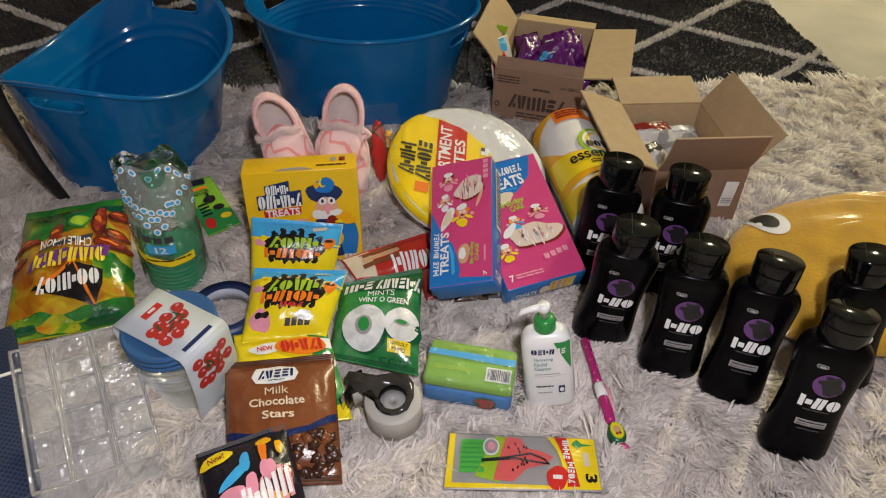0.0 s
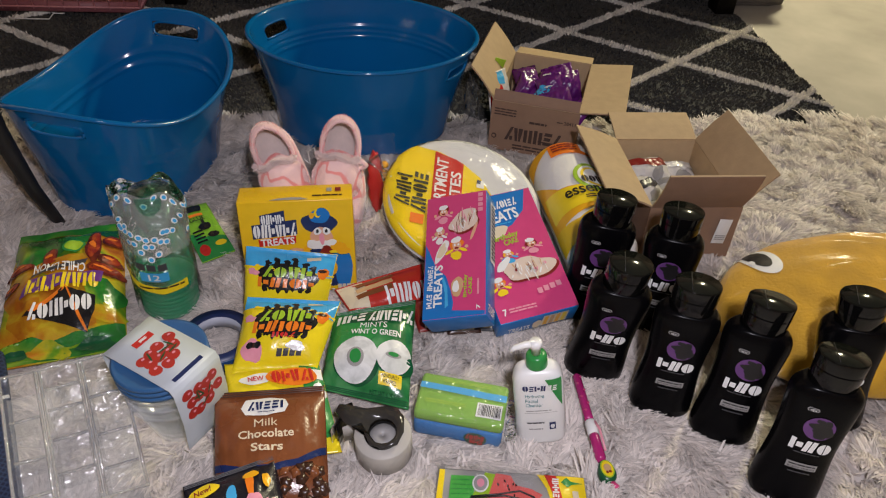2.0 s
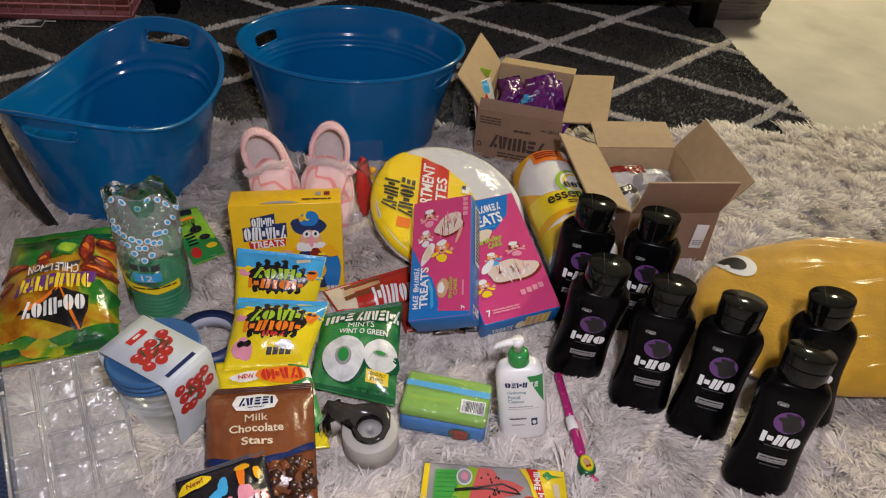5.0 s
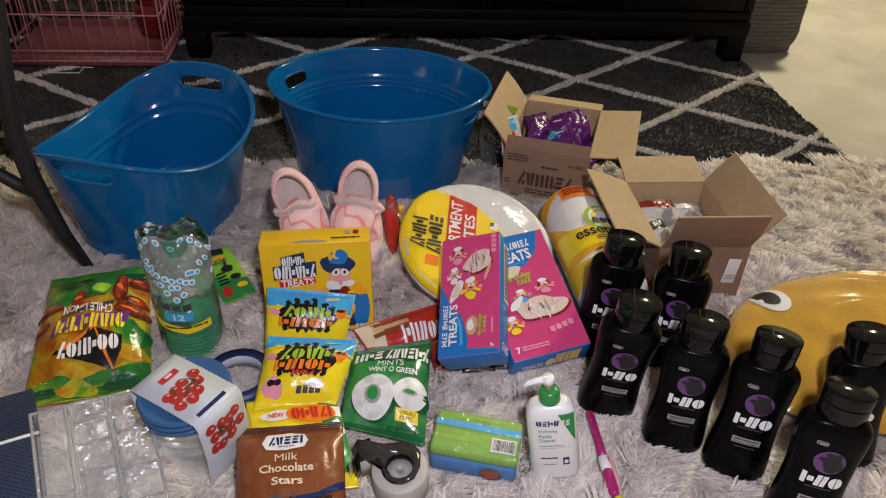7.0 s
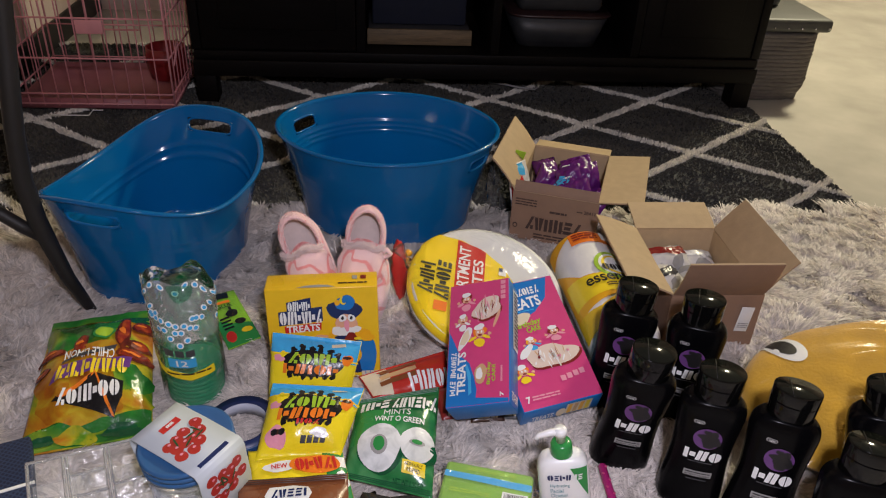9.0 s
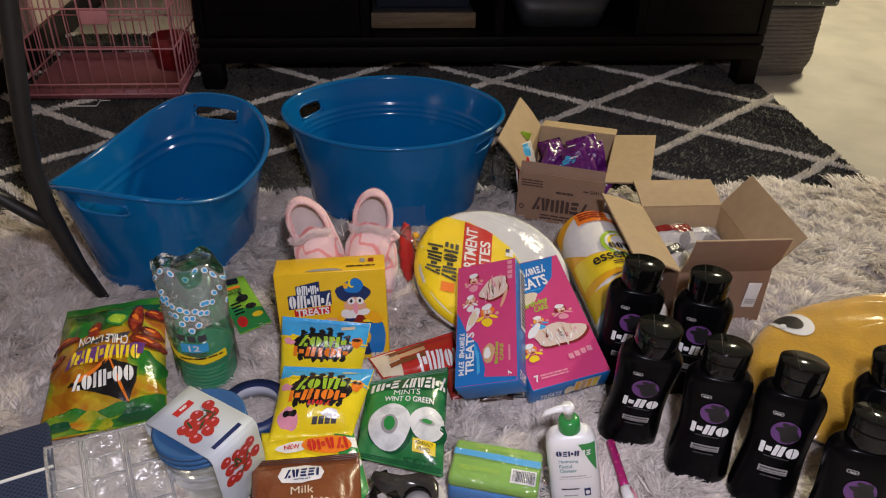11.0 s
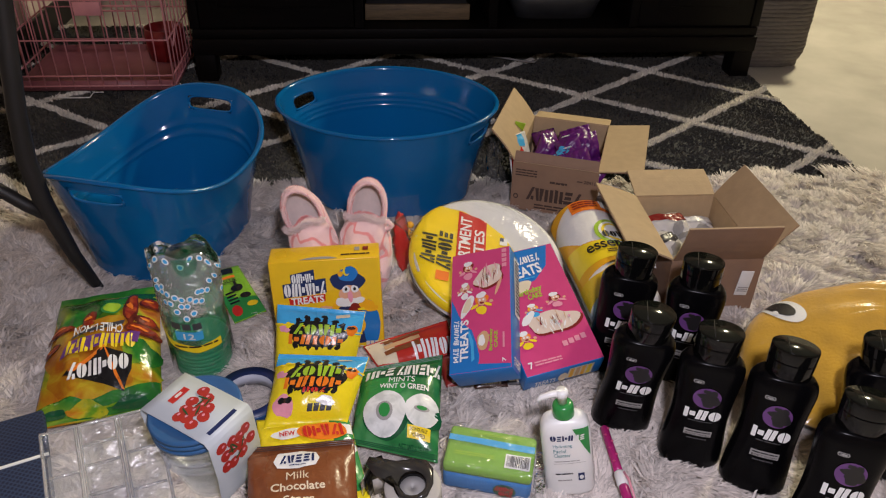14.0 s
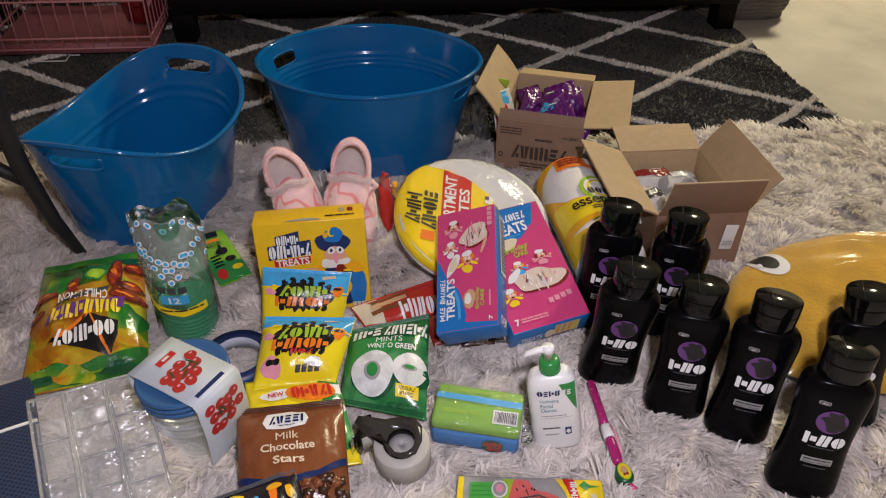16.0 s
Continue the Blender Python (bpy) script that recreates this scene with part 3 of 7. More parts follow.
def shelf_goods():
    t = thing("storage_box", pose(0.142, 2.13, 0.122), "low box with a pale wood-grain front on the console shelf", "box")
    part("front", block(-0.144, 0.144, -0.012, 0.0, 0.004, 0.047, 0.002), mat("pale_wood", (0.13, 0.09, 0.048), 0.6, vary=0.6, scale=40, stretch=(1, 1, 12), bump=0.2), t)
    part("body", block(-0.14, 0.14, 0.001, 0.2, 0.0, 0.044, 0.002), M["dgrey"], t)
    t = thing("blue_bin", pose(0.142, 2.16, 0.17), "dark blue fabric bin on the console shelf", "bin")
    part("bin", block(-0.13, 0.13, 0, 0.18, 0.0, 0.13, 0.006), mat("blue_fabric", (0.003, 0.006, 0.020), 0.85, vary=0.2, bump=0.3), t)
    t = thing("plastic_bin", pose(0.535, 2.13, 0.122), "translucent grey plastic bin with a reddish rim on the console shelf", "bin")
    part("bin", sweep([oval(0.115, 0.08, 0.0, 32, 0.4, 0, 0.09), oval(0.143, 0.10, 0.085, 32, 0.4, 0, 0.09)]), mat("grey_bin", (0.030, 0.031, 0.034), 0.5, vary=0.3, scale=30, bump=0.2), t)
    part("rim", sweep([oval(0.146, 0.103, 0.085, 32, 0.4, 0, 0.09), oval(0.15, 0.106, 0.089, 32, 0.4, 0, 0.09), oval(0.147, 0.103, 0.094, 32, 0.4, 0, 0.09)]), mat("rim_plastic", (0.030, 0.014, 0.014), 0.4), t)
    part("folded_cloth", block(-0.12, 0.12, 0.02, 0.16, 0.094, 0.15, 0.02), mat("folded_cloth", (0.018, 0.018, 0.019), 0.8, vary=0.4, scale=30, bump=0.4, bump_scale=60), t)
    c = thing("cable", pose(0, 0, -0.006), "thin white cable lying on the dark rug", "cable")
    part("cord", tube([(0.355, 2.20, 0), (0.40, 2.185, 0), (0.45, 2.155, 0), (0.485, 2.145, 0), (0.497, 2.165, 0), (0.497, 2.20, 0)], 0.003, 8), M["grey"], c)


shelf_goods()


def bent_leg():
    t = thing("table_leg", pose(0, 0, 0), "curved black metal table leg with a brace", "table")
    pts = [(-0.443, 1.06, -0.006), (-0.472, 1.062, 0.066), (-0.486, 1.064, 0.119), (-0.497, 1.064, 0.169), (-0.503, 1.064, 0.235), (-0.497, 1.064, 0.31), (-0.487, 1.064, 0.382), (-0.470, 1.064, 0.496), (-0.45, 1.064, 0.62), (-0.43, 1.064, 0.70)]
    part("post", tube(pts, 0.0135, 12, [0.55, 0.8, 0.95, 1.05, 1.05, 1, 1, 1, 1, 1]), M["black_metal"], t)
    part("brace", tube([(-0.494, 1.064, 0.14), (-0.52, 1.058, 0.163), (-0.56, 1.05, 0.205), (-0.66, 1.03, 0.30)], 0.010, 10), M["black_metal"], t)
    part("foot_pad", put(lathe([(0.006, 0), (0.009, 0.002), (0.008, 0.012), (0.005, 0.014)], 12), pose(-0.443, 1.06, -0.012)), M["black_plastic"], t)


bent_leg()


# ---- tubs ----
def tub(m, a, b, z0, dz, k, power, e, label, ribs, holes, hw, hh):
    t = thing("party_tub", m, label, "tub", "blue tubs")
    n = 180

    def at(th, f, off=0.0, top=0.0, ridge=0.0):
        # f: 0 at the floor of the tub, 1 at the rim
        g = k + (1 - k) * f ** 1.25
        c, s = math.cos(th), math.sin(th)
        h = (z0 + dz * abs(c) ** power) * f + top
        rib = ridge * sum( math.exp(-((f * z0 - zz) / 0.0032) ** 2) for zz in ribs)
        return (math.copysign(abs(c) ** e, c) * (a * g + off + rib), math.copysign(abs(s) ** e, s) * (b * g + off + rib), h)

    def ring(f, inner):
        return [at(2 * math.pi * i / n, f, -0.0035 if inner else 0.0, 0.004 * (1 - f) if inner else 0, -0.0020 if inner else 0.0003) for i in range(n)]

    def level(th, z):
        return z / (z0 + dz * abs(math.cos(th)) ** power)
    steps = sorted([0, 0.02, 0.05] + [i / 60 for i in range(5, 61)])
    base_ring = ring(1, False)
    lips = []
    for dr, dzz in ((0.004, 0.0015), (0.0065, 0.0045), (0.005, 0.0075), (0.001, 0.0085), (-0.003, 0.006)):
        lips.append([(x * (1 + dr / a), y * (1 + dr / b), z + dzz) for x, y, z in base_ring])
    rim = sweep([base_ring] + lips + [ring(1, True)], caps=False)
    bm = sweep([[(x * 0.93, y * 0.93, z) for x, y, z in ring(0, False)]] + [ring(f, False) for f in steps])
    bm2 = sweep([ring(f, True) for f in reversed(steps)] + [[(x * 0.9, y * 0.9, z) for x, y, z in ring(0, True)]])
    for q in (bm, bm2):
        bmesh.ops.delete(q, geom=[f for f in q.faces if len(f.verts) > 4 and f.calc_center_median().z > 0.05], context="FACES")
    bm = join(bm, bm2)
    zc = (z0 + dz) * (0.86 if dz > 0.03 else 0.84)
    mids = [Vector(at(th, level(th, zc))) for th in holes]
    cut = [f for f in bm.faces if len(f.verts) == 4 and abs(f.calc_center_median().z - zc) < hh and any((f.calc_center_median().xy - p.xy).length < hw for p in mids)]
    bmesh.ops.delete(bm, geom=cut, context="FACES")
    part("shell", bm, M["tub"], t)
    part("rim", rim, M["tub"], t)
    # turned-in edges of the grip holes
    for th0, p in zip(holes, mids):
        loop = []
        for i in range(41):
            q = 2 * math.pi * i / 40
            want, sign, th = hw * abs(math.cos(q)) ** 0.5, math.copysign(1, math.cos(q)), th0
            while (Vector(at(th, level(th, zc))).xy - p.xy).length < want:
                th += sign * 0.002
            zz = zc + hh * math.copysign(abs(math.sin(q)) ** 0.5, math.sin(q))
            loop.append(at(th, level(th, zz), -0.0018))
        part("grip_edge", tube(loop, 0.0024, 8), M["tub"], t)
    return t


tub(pose(-0.357, 1.236, 0.0, 0, 0, 72.5), 0.20, 0.15, 0.148, 0.056, 0.79, 1.9, 0.80, "glossy blue plastic party tub with raised handle ends, empty", (0.085, 0.10), (0.0, math.pi), 0.045, 0.0125)
tub(pose(0.039, 1.399, 0.0, 0, 0, -5.1), 0.21, 0.176, 0.182, 0.0, 0.786, 3, 1.05, "glossy blue round plastic tub with grip holes, empty", (0.110, 0.120, 0.130), (2.67, 2.67 - math.pi), 0.033, 0.0125)
press(-0.357, 1.236, 0.15, 0.11, 68)
press(0.039, 1.399, 0.165, 0.14, -5)


# ---- cardboard boxes ----
def carton(name, m, w, d, h, flaps, label, outer, seed=0):
    t = thing(name, m, label, "cardboard box", "open cartons")
    th = 0.0035
    inn = M["card_in"]

    def panel(nm, bm_in, bm_out, lab=""):
        p = part(nm, bm_in, inn, t, lab, smooth=False)
        part("outer_liner", bm_out, outer, p, smooth=False)
        return p
    g = 0.0012
    panel("wall", block(-w / 2 + g, w / 2 - g, -d / 2 + g, -d / 2 + th, 0.003, h), block(-w / 2, w / 2, -d / 2, -d / 2 + g - 0.0002, 0.002, h - 0.0005))
    panel("wall", block(-w / 2 + g, w / 2 - g, d / 2 - th, d / 2 - g, 0.003, h), block(-w / 2, w / 2, d / 2 - g + 0.0002, d / 2, 0.002, h - 0.0005))
    panel("wall", block(-w / 2 + g, -w / 2 + th, -d / 2 + th + 0.0004, d / 2 - th - 0.0004, 0.003, h), block(-w / 2, -w / 2 + g - 0.0002, -d / 2 + g, d / 2 - g, 0.002, h - 0.0005))
    panel("wall", block(w / 2 - th, w / 2 - g, -d / 2 + th + 0.0004, d / 2 - th - 0.0004, 0.003, h), block(w / 2 - g + 0.0002, w / 2, -d / 2 + g, d / 2 - g, 0.002, h - 0.0005))
    part("bottom", block(-w / 2 + th, w / 2 - th, -d / 2 + th, d / 2 - th, 0.003, 0.006), inn, t, smooth=False)
    for side, phi, L in flaps:
        half = (d if side in "LR" else w) / 2 - 0.002
        turn = {"R": 0, "B": 90, "L": 180, "F": 270}[side]
        reach = (w if side in "LR" else d) / 2
        mm = pose(0, 0, 0, 0, 0, turn) @ pose(reach - 0.002, 0, h, 0, -phi, 0)
        # inner face is up when the flap lies open
        bend = 6
        rnd = random.Random(seed + ord(side))
        warp = rnd.uniform(-0.004, 0.004)
        top, bot = bmesh.new(), bmesh.new()
        for bm, z0, z1 in ((top, 0.0, 0.0022), (bot, -0.0012, -0.0002)):
            rows = []
            for i in range(bend + 1):
                f = i / bend
                zz = warp * math.sin(f * 3.1)
                rows.append([bm.verts.new((L * f, y, z + zz + 0.003 * warp * y)) for y, z in ((-half, z0), (half, z0), (half, z1), (-half, z1))])
            for a, b in zip(rows, rows[1:]):
                for k in range(4):
                    j = (k + 1) % 4
                    bm.faces.new((a[k], a[j], b[j], b[k]))
            bm.faces.new(rows[0][::-1]), bm.faces.new(rows[-1])
            bmesh.ops.recalc_face_normals(bm, faces=bm.faces[:])
            put(bm, mm)
        f = part("flap", top, inn, t, smooth=False)
        part("outer_liner", bot, outer, f, smooth=False)
    return t


sk = carton("candy_carton", pose(0.389, 1.368, 0.0, 0, 0, -20.4), 0.163, 0.223, 0.104, (("L", 50, 0.076), ("R", 8, 0.082), ("B", -14, 0.078), ("F", 118, 0.02)),
            "open brown cardboard candy case with printed front, holding candy bags", M["card_out"], 1)
bx = carton("shipping_carton", pose(0.542, 1.049, 0.0, 0, 0, -0.3), 0.149, 0.207, 0.10, (("L", 20, 0.081), ("R", 53, 0.073), ("B", 15, 0.067), ("F", 67, 0.083)),
            "open plain cardboard box with raised flaps, holding white bags", M["card_out"], 2)
press(0.389, 1.368, 0.085, 0.115, -20)
press(0.542, 1.049, 0.078, 0.107)


# ---- bottles of body wash ----
def bottle():
    t = thing("body_wash_bottle", pose(0, 0, 0), "black body wash bottle with a flip cap and purple emblem", "bottle", "body wash bottles")
    W, D = 0.0390, 0.024

    def sect(z):
        # half width at height z
        if z < 0.006:
            return 0.93 + 0.07 * z / 0.006
        if z < 0.14:
            return 1.0 - 0.11 * math.sin(math.pi * (z - 0.006) / 0.150) ** 2
        f = (z - 0.14) / 0.024
        return 0.995 * (1 - f ** 4) + 0.72 * f ** 4
    zs = [0, 0.002, 0.006] + [0.006 + 0.134 * i / 16 for i in range(1, 17)] + [0.14 + 0.024 * i / 8 for i in range(1, 9)]

    def deep(z):
        return 1.0 if z < 0.14 else 1 - 0.12 * ((z - 0.14) / 0.024) ** 2
    part("shell", sweep([oval(W * sect(z), D * deep(z) * (0.94 if z < 0.004 else 1), z, 44, 0.78) for z in zs]), M["black_plastic"], t)
    cap = [(0.0, 0.164), (0.0250, 0.1642), (0.0260, 0.166), (0.0266, 0.190), (0.0268, 0.1990), (0.0265, 0.2002), (0.0259, 0.2006)]
    c = part("cap", sweep([oval(max(r, 0.001), max(r, 0.001) * 0.82, z, 40, 0.95) for r, z in cap]), M["black_cap"], t)
    part("cap_disc", sweep([oval(0.0254, 0.0254 * 0.82, 0.2006, 36, 0.95), oval(0.0251, 0.0251 * 0.82, 0.2011, 36, 0.95)]), M["cap_top"], c)
    part("cap_seam", block(-0.0085, -0.0078, -0.0175, 0.0175, 0.2012, 0.2016), M["black"], c)
    part("cap_seam", sweep([oval(0.0273, 0.0273 * 0.82, 0.1835, 40, 0.95), oval(0.0275, 0.0275 * 0.82, 0.184, 40, 0.95), oval(0.0273, 0.0273 * 0.82, 0.1845, 40, 0.95)], caps=False), M["black_plastic"], c)

    def S(u, v, lift=0):
        # u, v in metres across and up the front
        z = v
        w, dd = W * sect(z), D * deep(z)
        x = u
        f = min(0.999, abs(x) / w)
        y = -dd * (1 - f ** (2 / 0.78)) ** (0.78 / 2)
        return Vector((x, y - 0.0006 - STEP * lift * 0.6, z))
    blob(t, S, 0, 0.116, 0.0165, 0.0155, "plum", 1, name="emblem", n=28)
    for i, (cu, cv, ru, rv) in enumerate(((0.003, 0.1165, 0.0095, 0.0105), (-0.005, 0.1195, 0.006, 0.0045), (0.004, 0.108, 0.0085, 0.005), (0.009, 0.113, 0.006, 0.008), (-0.002, 0.1265, 0.004, 0.003))):
        blob(t, S, cu, cv, ru, rv, "black", 2, wob=0.25, seed=i, name="emblem_shape")
    # plain strokes where the brand stands
    marks(t, S, (-0.0215, 0.0825, 0.0215, 0.0965), (3, 5, 0), "white", 1, 0.6)
    bars(t, S, (-0.015, 0.0775, 0.013, 0.0805), "dgrey", 1, 1)
    rect(t, S, -0.0165, 0.0555, 0.0165, 0.0645, "grey", 1, name="label_plate")
    words(t, S, "BODY WASH", (-0.0145, 0.0567, 0.0145, 0.0592), "black", 3, bold=0.01)
    bars(t, S, (-0.0145, 0.0604, 0.0145, 0.0634), "black", 1, 3, fill=0.6)
    bars(t, S, (-0.012, 0.049, 0.012, 0.0525), "dgrey", 1, 1)
    shape(t, S, [(-0.019, 0.1365), (-0.009, 0.1365), (-0.0075, 0.139), (-0.009, 0.1415), (-0.019, 0.1415), (-0.0205, 0.139)], "grey", 1, 1, name="new_badge")
    shape(t, S, [(-0.0183, 0.1372), (-0.0097, 0.1372), (-0.0087, 0.139), (-0.0097, 0.1408), (-0.0183, 0.1408), (-0.0193, 0.139)], "black", 2, 1, name="new_badge")
    words(t, S, "NEW", (-0.0172, 0.1378, -0.0105, 0.1402), "white", 4, bold=0.01)
    return t


# front of the base, then the middle of the cap
BOTTLES = (
    ((0.325, 0.700), (0.339, 0.702), -15), ((0.396, 0.636), (0.407, 0.662), -19), ((0.459, 0.589), (0.484, 0.632), -22), ((0.500, 0.500), (0.524, 0.545), -20),
    ((0.610, 0.600), (0.597, 0.634), -24), ((0.340, 0.814), (0.361, 0.838), -14), ((0.433, 0.783), (0.441, 0.806), -22),
)
first = bottle()
for i, (b, c, turn) in enumerate(BOTTLES):
    r = radians(turn)
    foot = Vector((b[0] - math.sin(r) * 0.022, b[1] + math.cos(r) * 0.022 - 0.007, 0.0))
    up = (Vector((c[0], c[1] - 0.007, 0.2)) - foot).normalized()
    side = Vector((math.cos(r), math.sin(r), 0))
    side = (side - up * side.dot(up)).normalized()
    m = Matrix((side, up.cross(side), up)).transposed().to_4x4()
    m.translation = foot
    if i == 0:
        first.matrix_world = m
    else:
        copy_thing(first, m)
    press(foot.x, foot.y, 0.044, 0.027, turn)


# ---- boxed sweets ----
def face_box(name, m, label, w, h, d, front, side, category="box"):
    """A printed carton: its front is at z 0, its body behind. u from -1 to 1, v from 0 to 1."""
    FINISH[0] = ""
    t = thing(name, m, label, category)
    part("carton", block(-w / 2, w / 2, 0, h, -d, 0, 0.0014), M[side], t)
    S = quad_surface(w * 0.985, (-w * 0.4925, h), (w * 0.4925, h), 0.0, lift0=0.0004)
    part("front_panel", flat([(-1, 0.006), (1, 0.006), (1, 0.994), (-1, 0.994)], S, 0.5, 1), M[front], t)

    def side_S(u, v, lift=0):
        return Vector((w / 2 + (0.0004 + STEP * lift if lift else 0), h * v, -d / 2 + d / 2 * u))

    def top_S(u, v, lift=0):
        return Vector((w / 2 * u, h + (0.0004 + STEP * lift if lift else 0), -d * v))

    def low_S(u, v, lift=0):
        return Vector((w / 2 * u, -(0.0004 + STEP * lift if lift else 0), -d + d * v))
    return t, S, side_S, top_S, low_S


M["crisp"] = print_mat("crisp_print", (0.70, 0.57, 0.47), 0.4)


def crisp_bar(t, S, cu, cv, ru, rv, rot, seed):
    blob(t, S, cu + 0.03, cv - 0.012, ru * 1.04, rv * 1.06, "dred", 2, rot=rot, wob=0.16, seed=seed, name="bar_shadow", n=26)
    blob(t, S, cu, cv, ru, rv, "crisp", 3, rot=rot, wob=0.16, seed=seed, name="bar_picture", n=26)
    rnd = random.Random(seed)
    c, s = math.cos(rot), math.sin(rot)
    for k in range(34):
        a, r = rnd.uniform(0, 6.28), rnd.uniform(0, 0.85)
        x, y = r * ru * math.cos(a), r * rv * math.sin(a)
        blob(t, S, cu + c * x - s * y, cv + s * x + c * y, rnd.uniform(0.03, 0.07), rnd.uniform(0.007, 0.014), rnd.choice(("white", "white", "lpink", "cream", "tan", "dred")), 5, rot=rnd.uniform(0, 3), name="sprinkle", n=7)


def figure(t, S, cu, cv, w, h, hair, coat, seed):
    """A small printed cook as a heap of plain coloured shapes."""
    for i, (du, dv, ru, rv, c, ro) in enumerate(((0.0, -0.9, 0.75, 0.5, coat, 0), (0.0, 0.35, 0.95, 0.6, hair, 0.2), (0.05, 0.15, 0.65, 0.5, "skin", 0), (-0.05, 0.85, 0.7, 0.35, "white", 0.1), (-0.95, -0.45, 0.55, 0.2, coat, 0.6), (-1.35, -0.2, 0.25, 0.2, "skin", 0),
                                                  (0.95, -0.35, 0.6, 0.18, coat, -0.5), (1.4, -0.05, 0.25, 0.2, "skin", 0), (-0.2, 0.25, 0.13, 0.14, "white", 0), (0.3, 0.25, 0.13, 0.14, "white", 0), (0.08, -0.12, 0.3, 0.12, "dred", 0))):
        blob(t, S, cu + w * du, cv + h * dv, w * ru, h * rv, c, 3.5 + 0.3 * i, rot=ro * 0.2, wob=0.12, seed=seed + i, name="picture_shape", n=14)


# crisped rice treats, one on its end
t, S, SS, TS, LS = face_box("treat_box", pose(0.1423, 0.7536, 0.0622, 25.7, -20.6, -16.0), "pink and blue box of birthday cake treats on end", 0.0898, 0.1928, 0.0397, "pink", "blue")
shape(t, S, [(-1, 0.008), (0.98, 0.008), (0.98, 0.035), (-0.05, 0.06), (-0.02, 0.12), (-0.12, 0.22), (-0.28, 0.33), (-0.6, 0.40), (-0.86, 0.54), (-0.98, 0.6)], "blue", 1, 3)
shape(t, S, [(-0.28, 0.08), (-0.18, 0.10), (-0.22, 0.24), (-0.36, 0.33), (-0.40, 0.30), (-0.30, 0.2)], "sky", 2, 2)
words(t, S, "TREATS", (-0.66, 0.09, -0.38, 0.42), "white", 3, turn=1, bold=0.03)
marks(t, S, (-0.88, 0.09, -0.70, 0.20), (3, 2, 1, 6), "white", 3, 0.26, turn=1)
marks(t, S, (-0.88, 0.225, -0.70, 0.42), (5, 3, 2, 1, 0, 2, 6, 1), "white", 3, 0.26, turn=1)
blob(t, S, 0.10, 0.235, 0.20, 0.075, "tan", 3, wob=0.1, seed=2)
blob(t, S, 0.06, 0.235, 0.10, 0.05, "white", 4, wob=0.15, seed=3)
words(t, S, "Birthday", (0.30, 0.145, 0.44, 0.32), "lime", 4, turn=1, bold=0.03)
words(t, S, "CAKE", (0.46, 0.165, 0.58, 0.295), "lime", 4, turn=1, bold=0.03)
words(t, S, "7", (0.72, 0.05, 0.84, 0.085), "white", 3, turn=1, bold=0.03)
bars(t, S, (0.74, 0.11, 0.80, 0.33), "lpink", 1, 3)
crisp_bar(t, S, 0.28, 0.76, 0.50, 0.085, 0.09, 5)
figure(t, S, -0.42, 0.84, 0.20, 0.062, "dred", "lpink", 1)
figure(t, S, -0.52, 0.665, 0.17, 0.055, "tan", "white", 20)
figure(t, S, 0.05, 0.545, 0.24, 0.072, "orange", "yellow", 40)
blob(t, S, -0.42, 0.525, 0.22, 0.065, "white", 6, rot=0.3, wob=0.12, seed=3, name="picture_shape")
blob(t, S, -0.42, 0.525, 0.16, 0.045, "cream", 7, rot=0.3, wob=0.2, seed=5, name="picture_shape")
blob(t, S, 0.62, 0.66, 0.14, 0.03, "skin", 5, rot=0.5, name="picture_shape")
for k in range(4):
    rect(t, S, 0.74, 0.82 + 0.042 * k, 0.90, 0.852 + 0.042 * k, "lpink", 3, 1, name="nutrition_box")
rect(t, SS, -0.85, 0.45, 0.2, 0.95, "white", 1, 1, name="nutrition_panel")
bars(t, SS, (-0.8, 0.47, 0.1, 0.93), "dgrey", 14, 3)
words(t, SS, "TREATS", (-0.7, 0.03, 0.7, 0.10), "white", 2)

t, S, SS, TS, LS = face_box("treat_box", pose(0.2647, 0.7690, 0.0486, 21, -5, 12), "pink and blue box of birthday cake treats, leaning back", 0.117, 0.2045, 0.040, "pink", "blue")
shape(t, S, [(-0.985, 0.67), (-0.4, 0.66), (0.2, 0.72), (0.62, 0.82), (0.86, 0.99), (-0.985, 0.99)], "blue", 1, 3)
words(t, S, "TREATS", (-0.66, 0.755, 0.46, 0.845), "white", 3, bold=0.03, slant=0.3)
marks(t, S, (-0.80, 0.865, 0.52, 0.93), (3, 2, 1, 6, 5, 3, 2, 1, 0, 2, 6, 1), "white", 3, 0.28, slant=0.3)
bars(t, S, (-0.7, 0.735, 0.2, 0.75), "sky", 1, 3)
blob(t, S, -0.25, 0.68, 0.30, 0.045, "cream", 3, rot=0.05, wob=0.1, seed=2)
words(t, S, "Birthday", (-0.5, 0.60, 0.25, 0.655), "lime", 5, bold=0.03, slant=0.5)
words(t, S, "CAKE", (-0.2, 0.565, 0.18, 0.61), "lime", 5, bold=0.03, slant=0.3)
crisp_bar(t, S, 0.18, 0.36, 0.66, 0.085, 0.02, 9)
figure(t, S, 0.46, 0.525, 0.17, 0.048, "dred", "lpink", 60)
figure(t, S, -0.20, 0.48, 0.15, 0.042, "gold", "sky", 80)
figure(t, S, -0.68, 0.27, 0.17, 0.055, "orange", "yellow", 100)
blob(t, S, -0.42, 0.42, 0.20, 0.035, "white", 6, rot=0.2, wob=0.15, seed=7, name="picture_shape")
for k in range(4):
    rect(t, S, 0.16 + 0.17 * k, 0.155 + 0.008 * k, 0.29 + 0.17 * k, 0.195 + 0.008 * k, "lpink", 3, 1, name="nutrition_box")
words(t, S, "7", (-0.86, 0.05, -0.75, 0.10), "white", 3, bold=0.03)
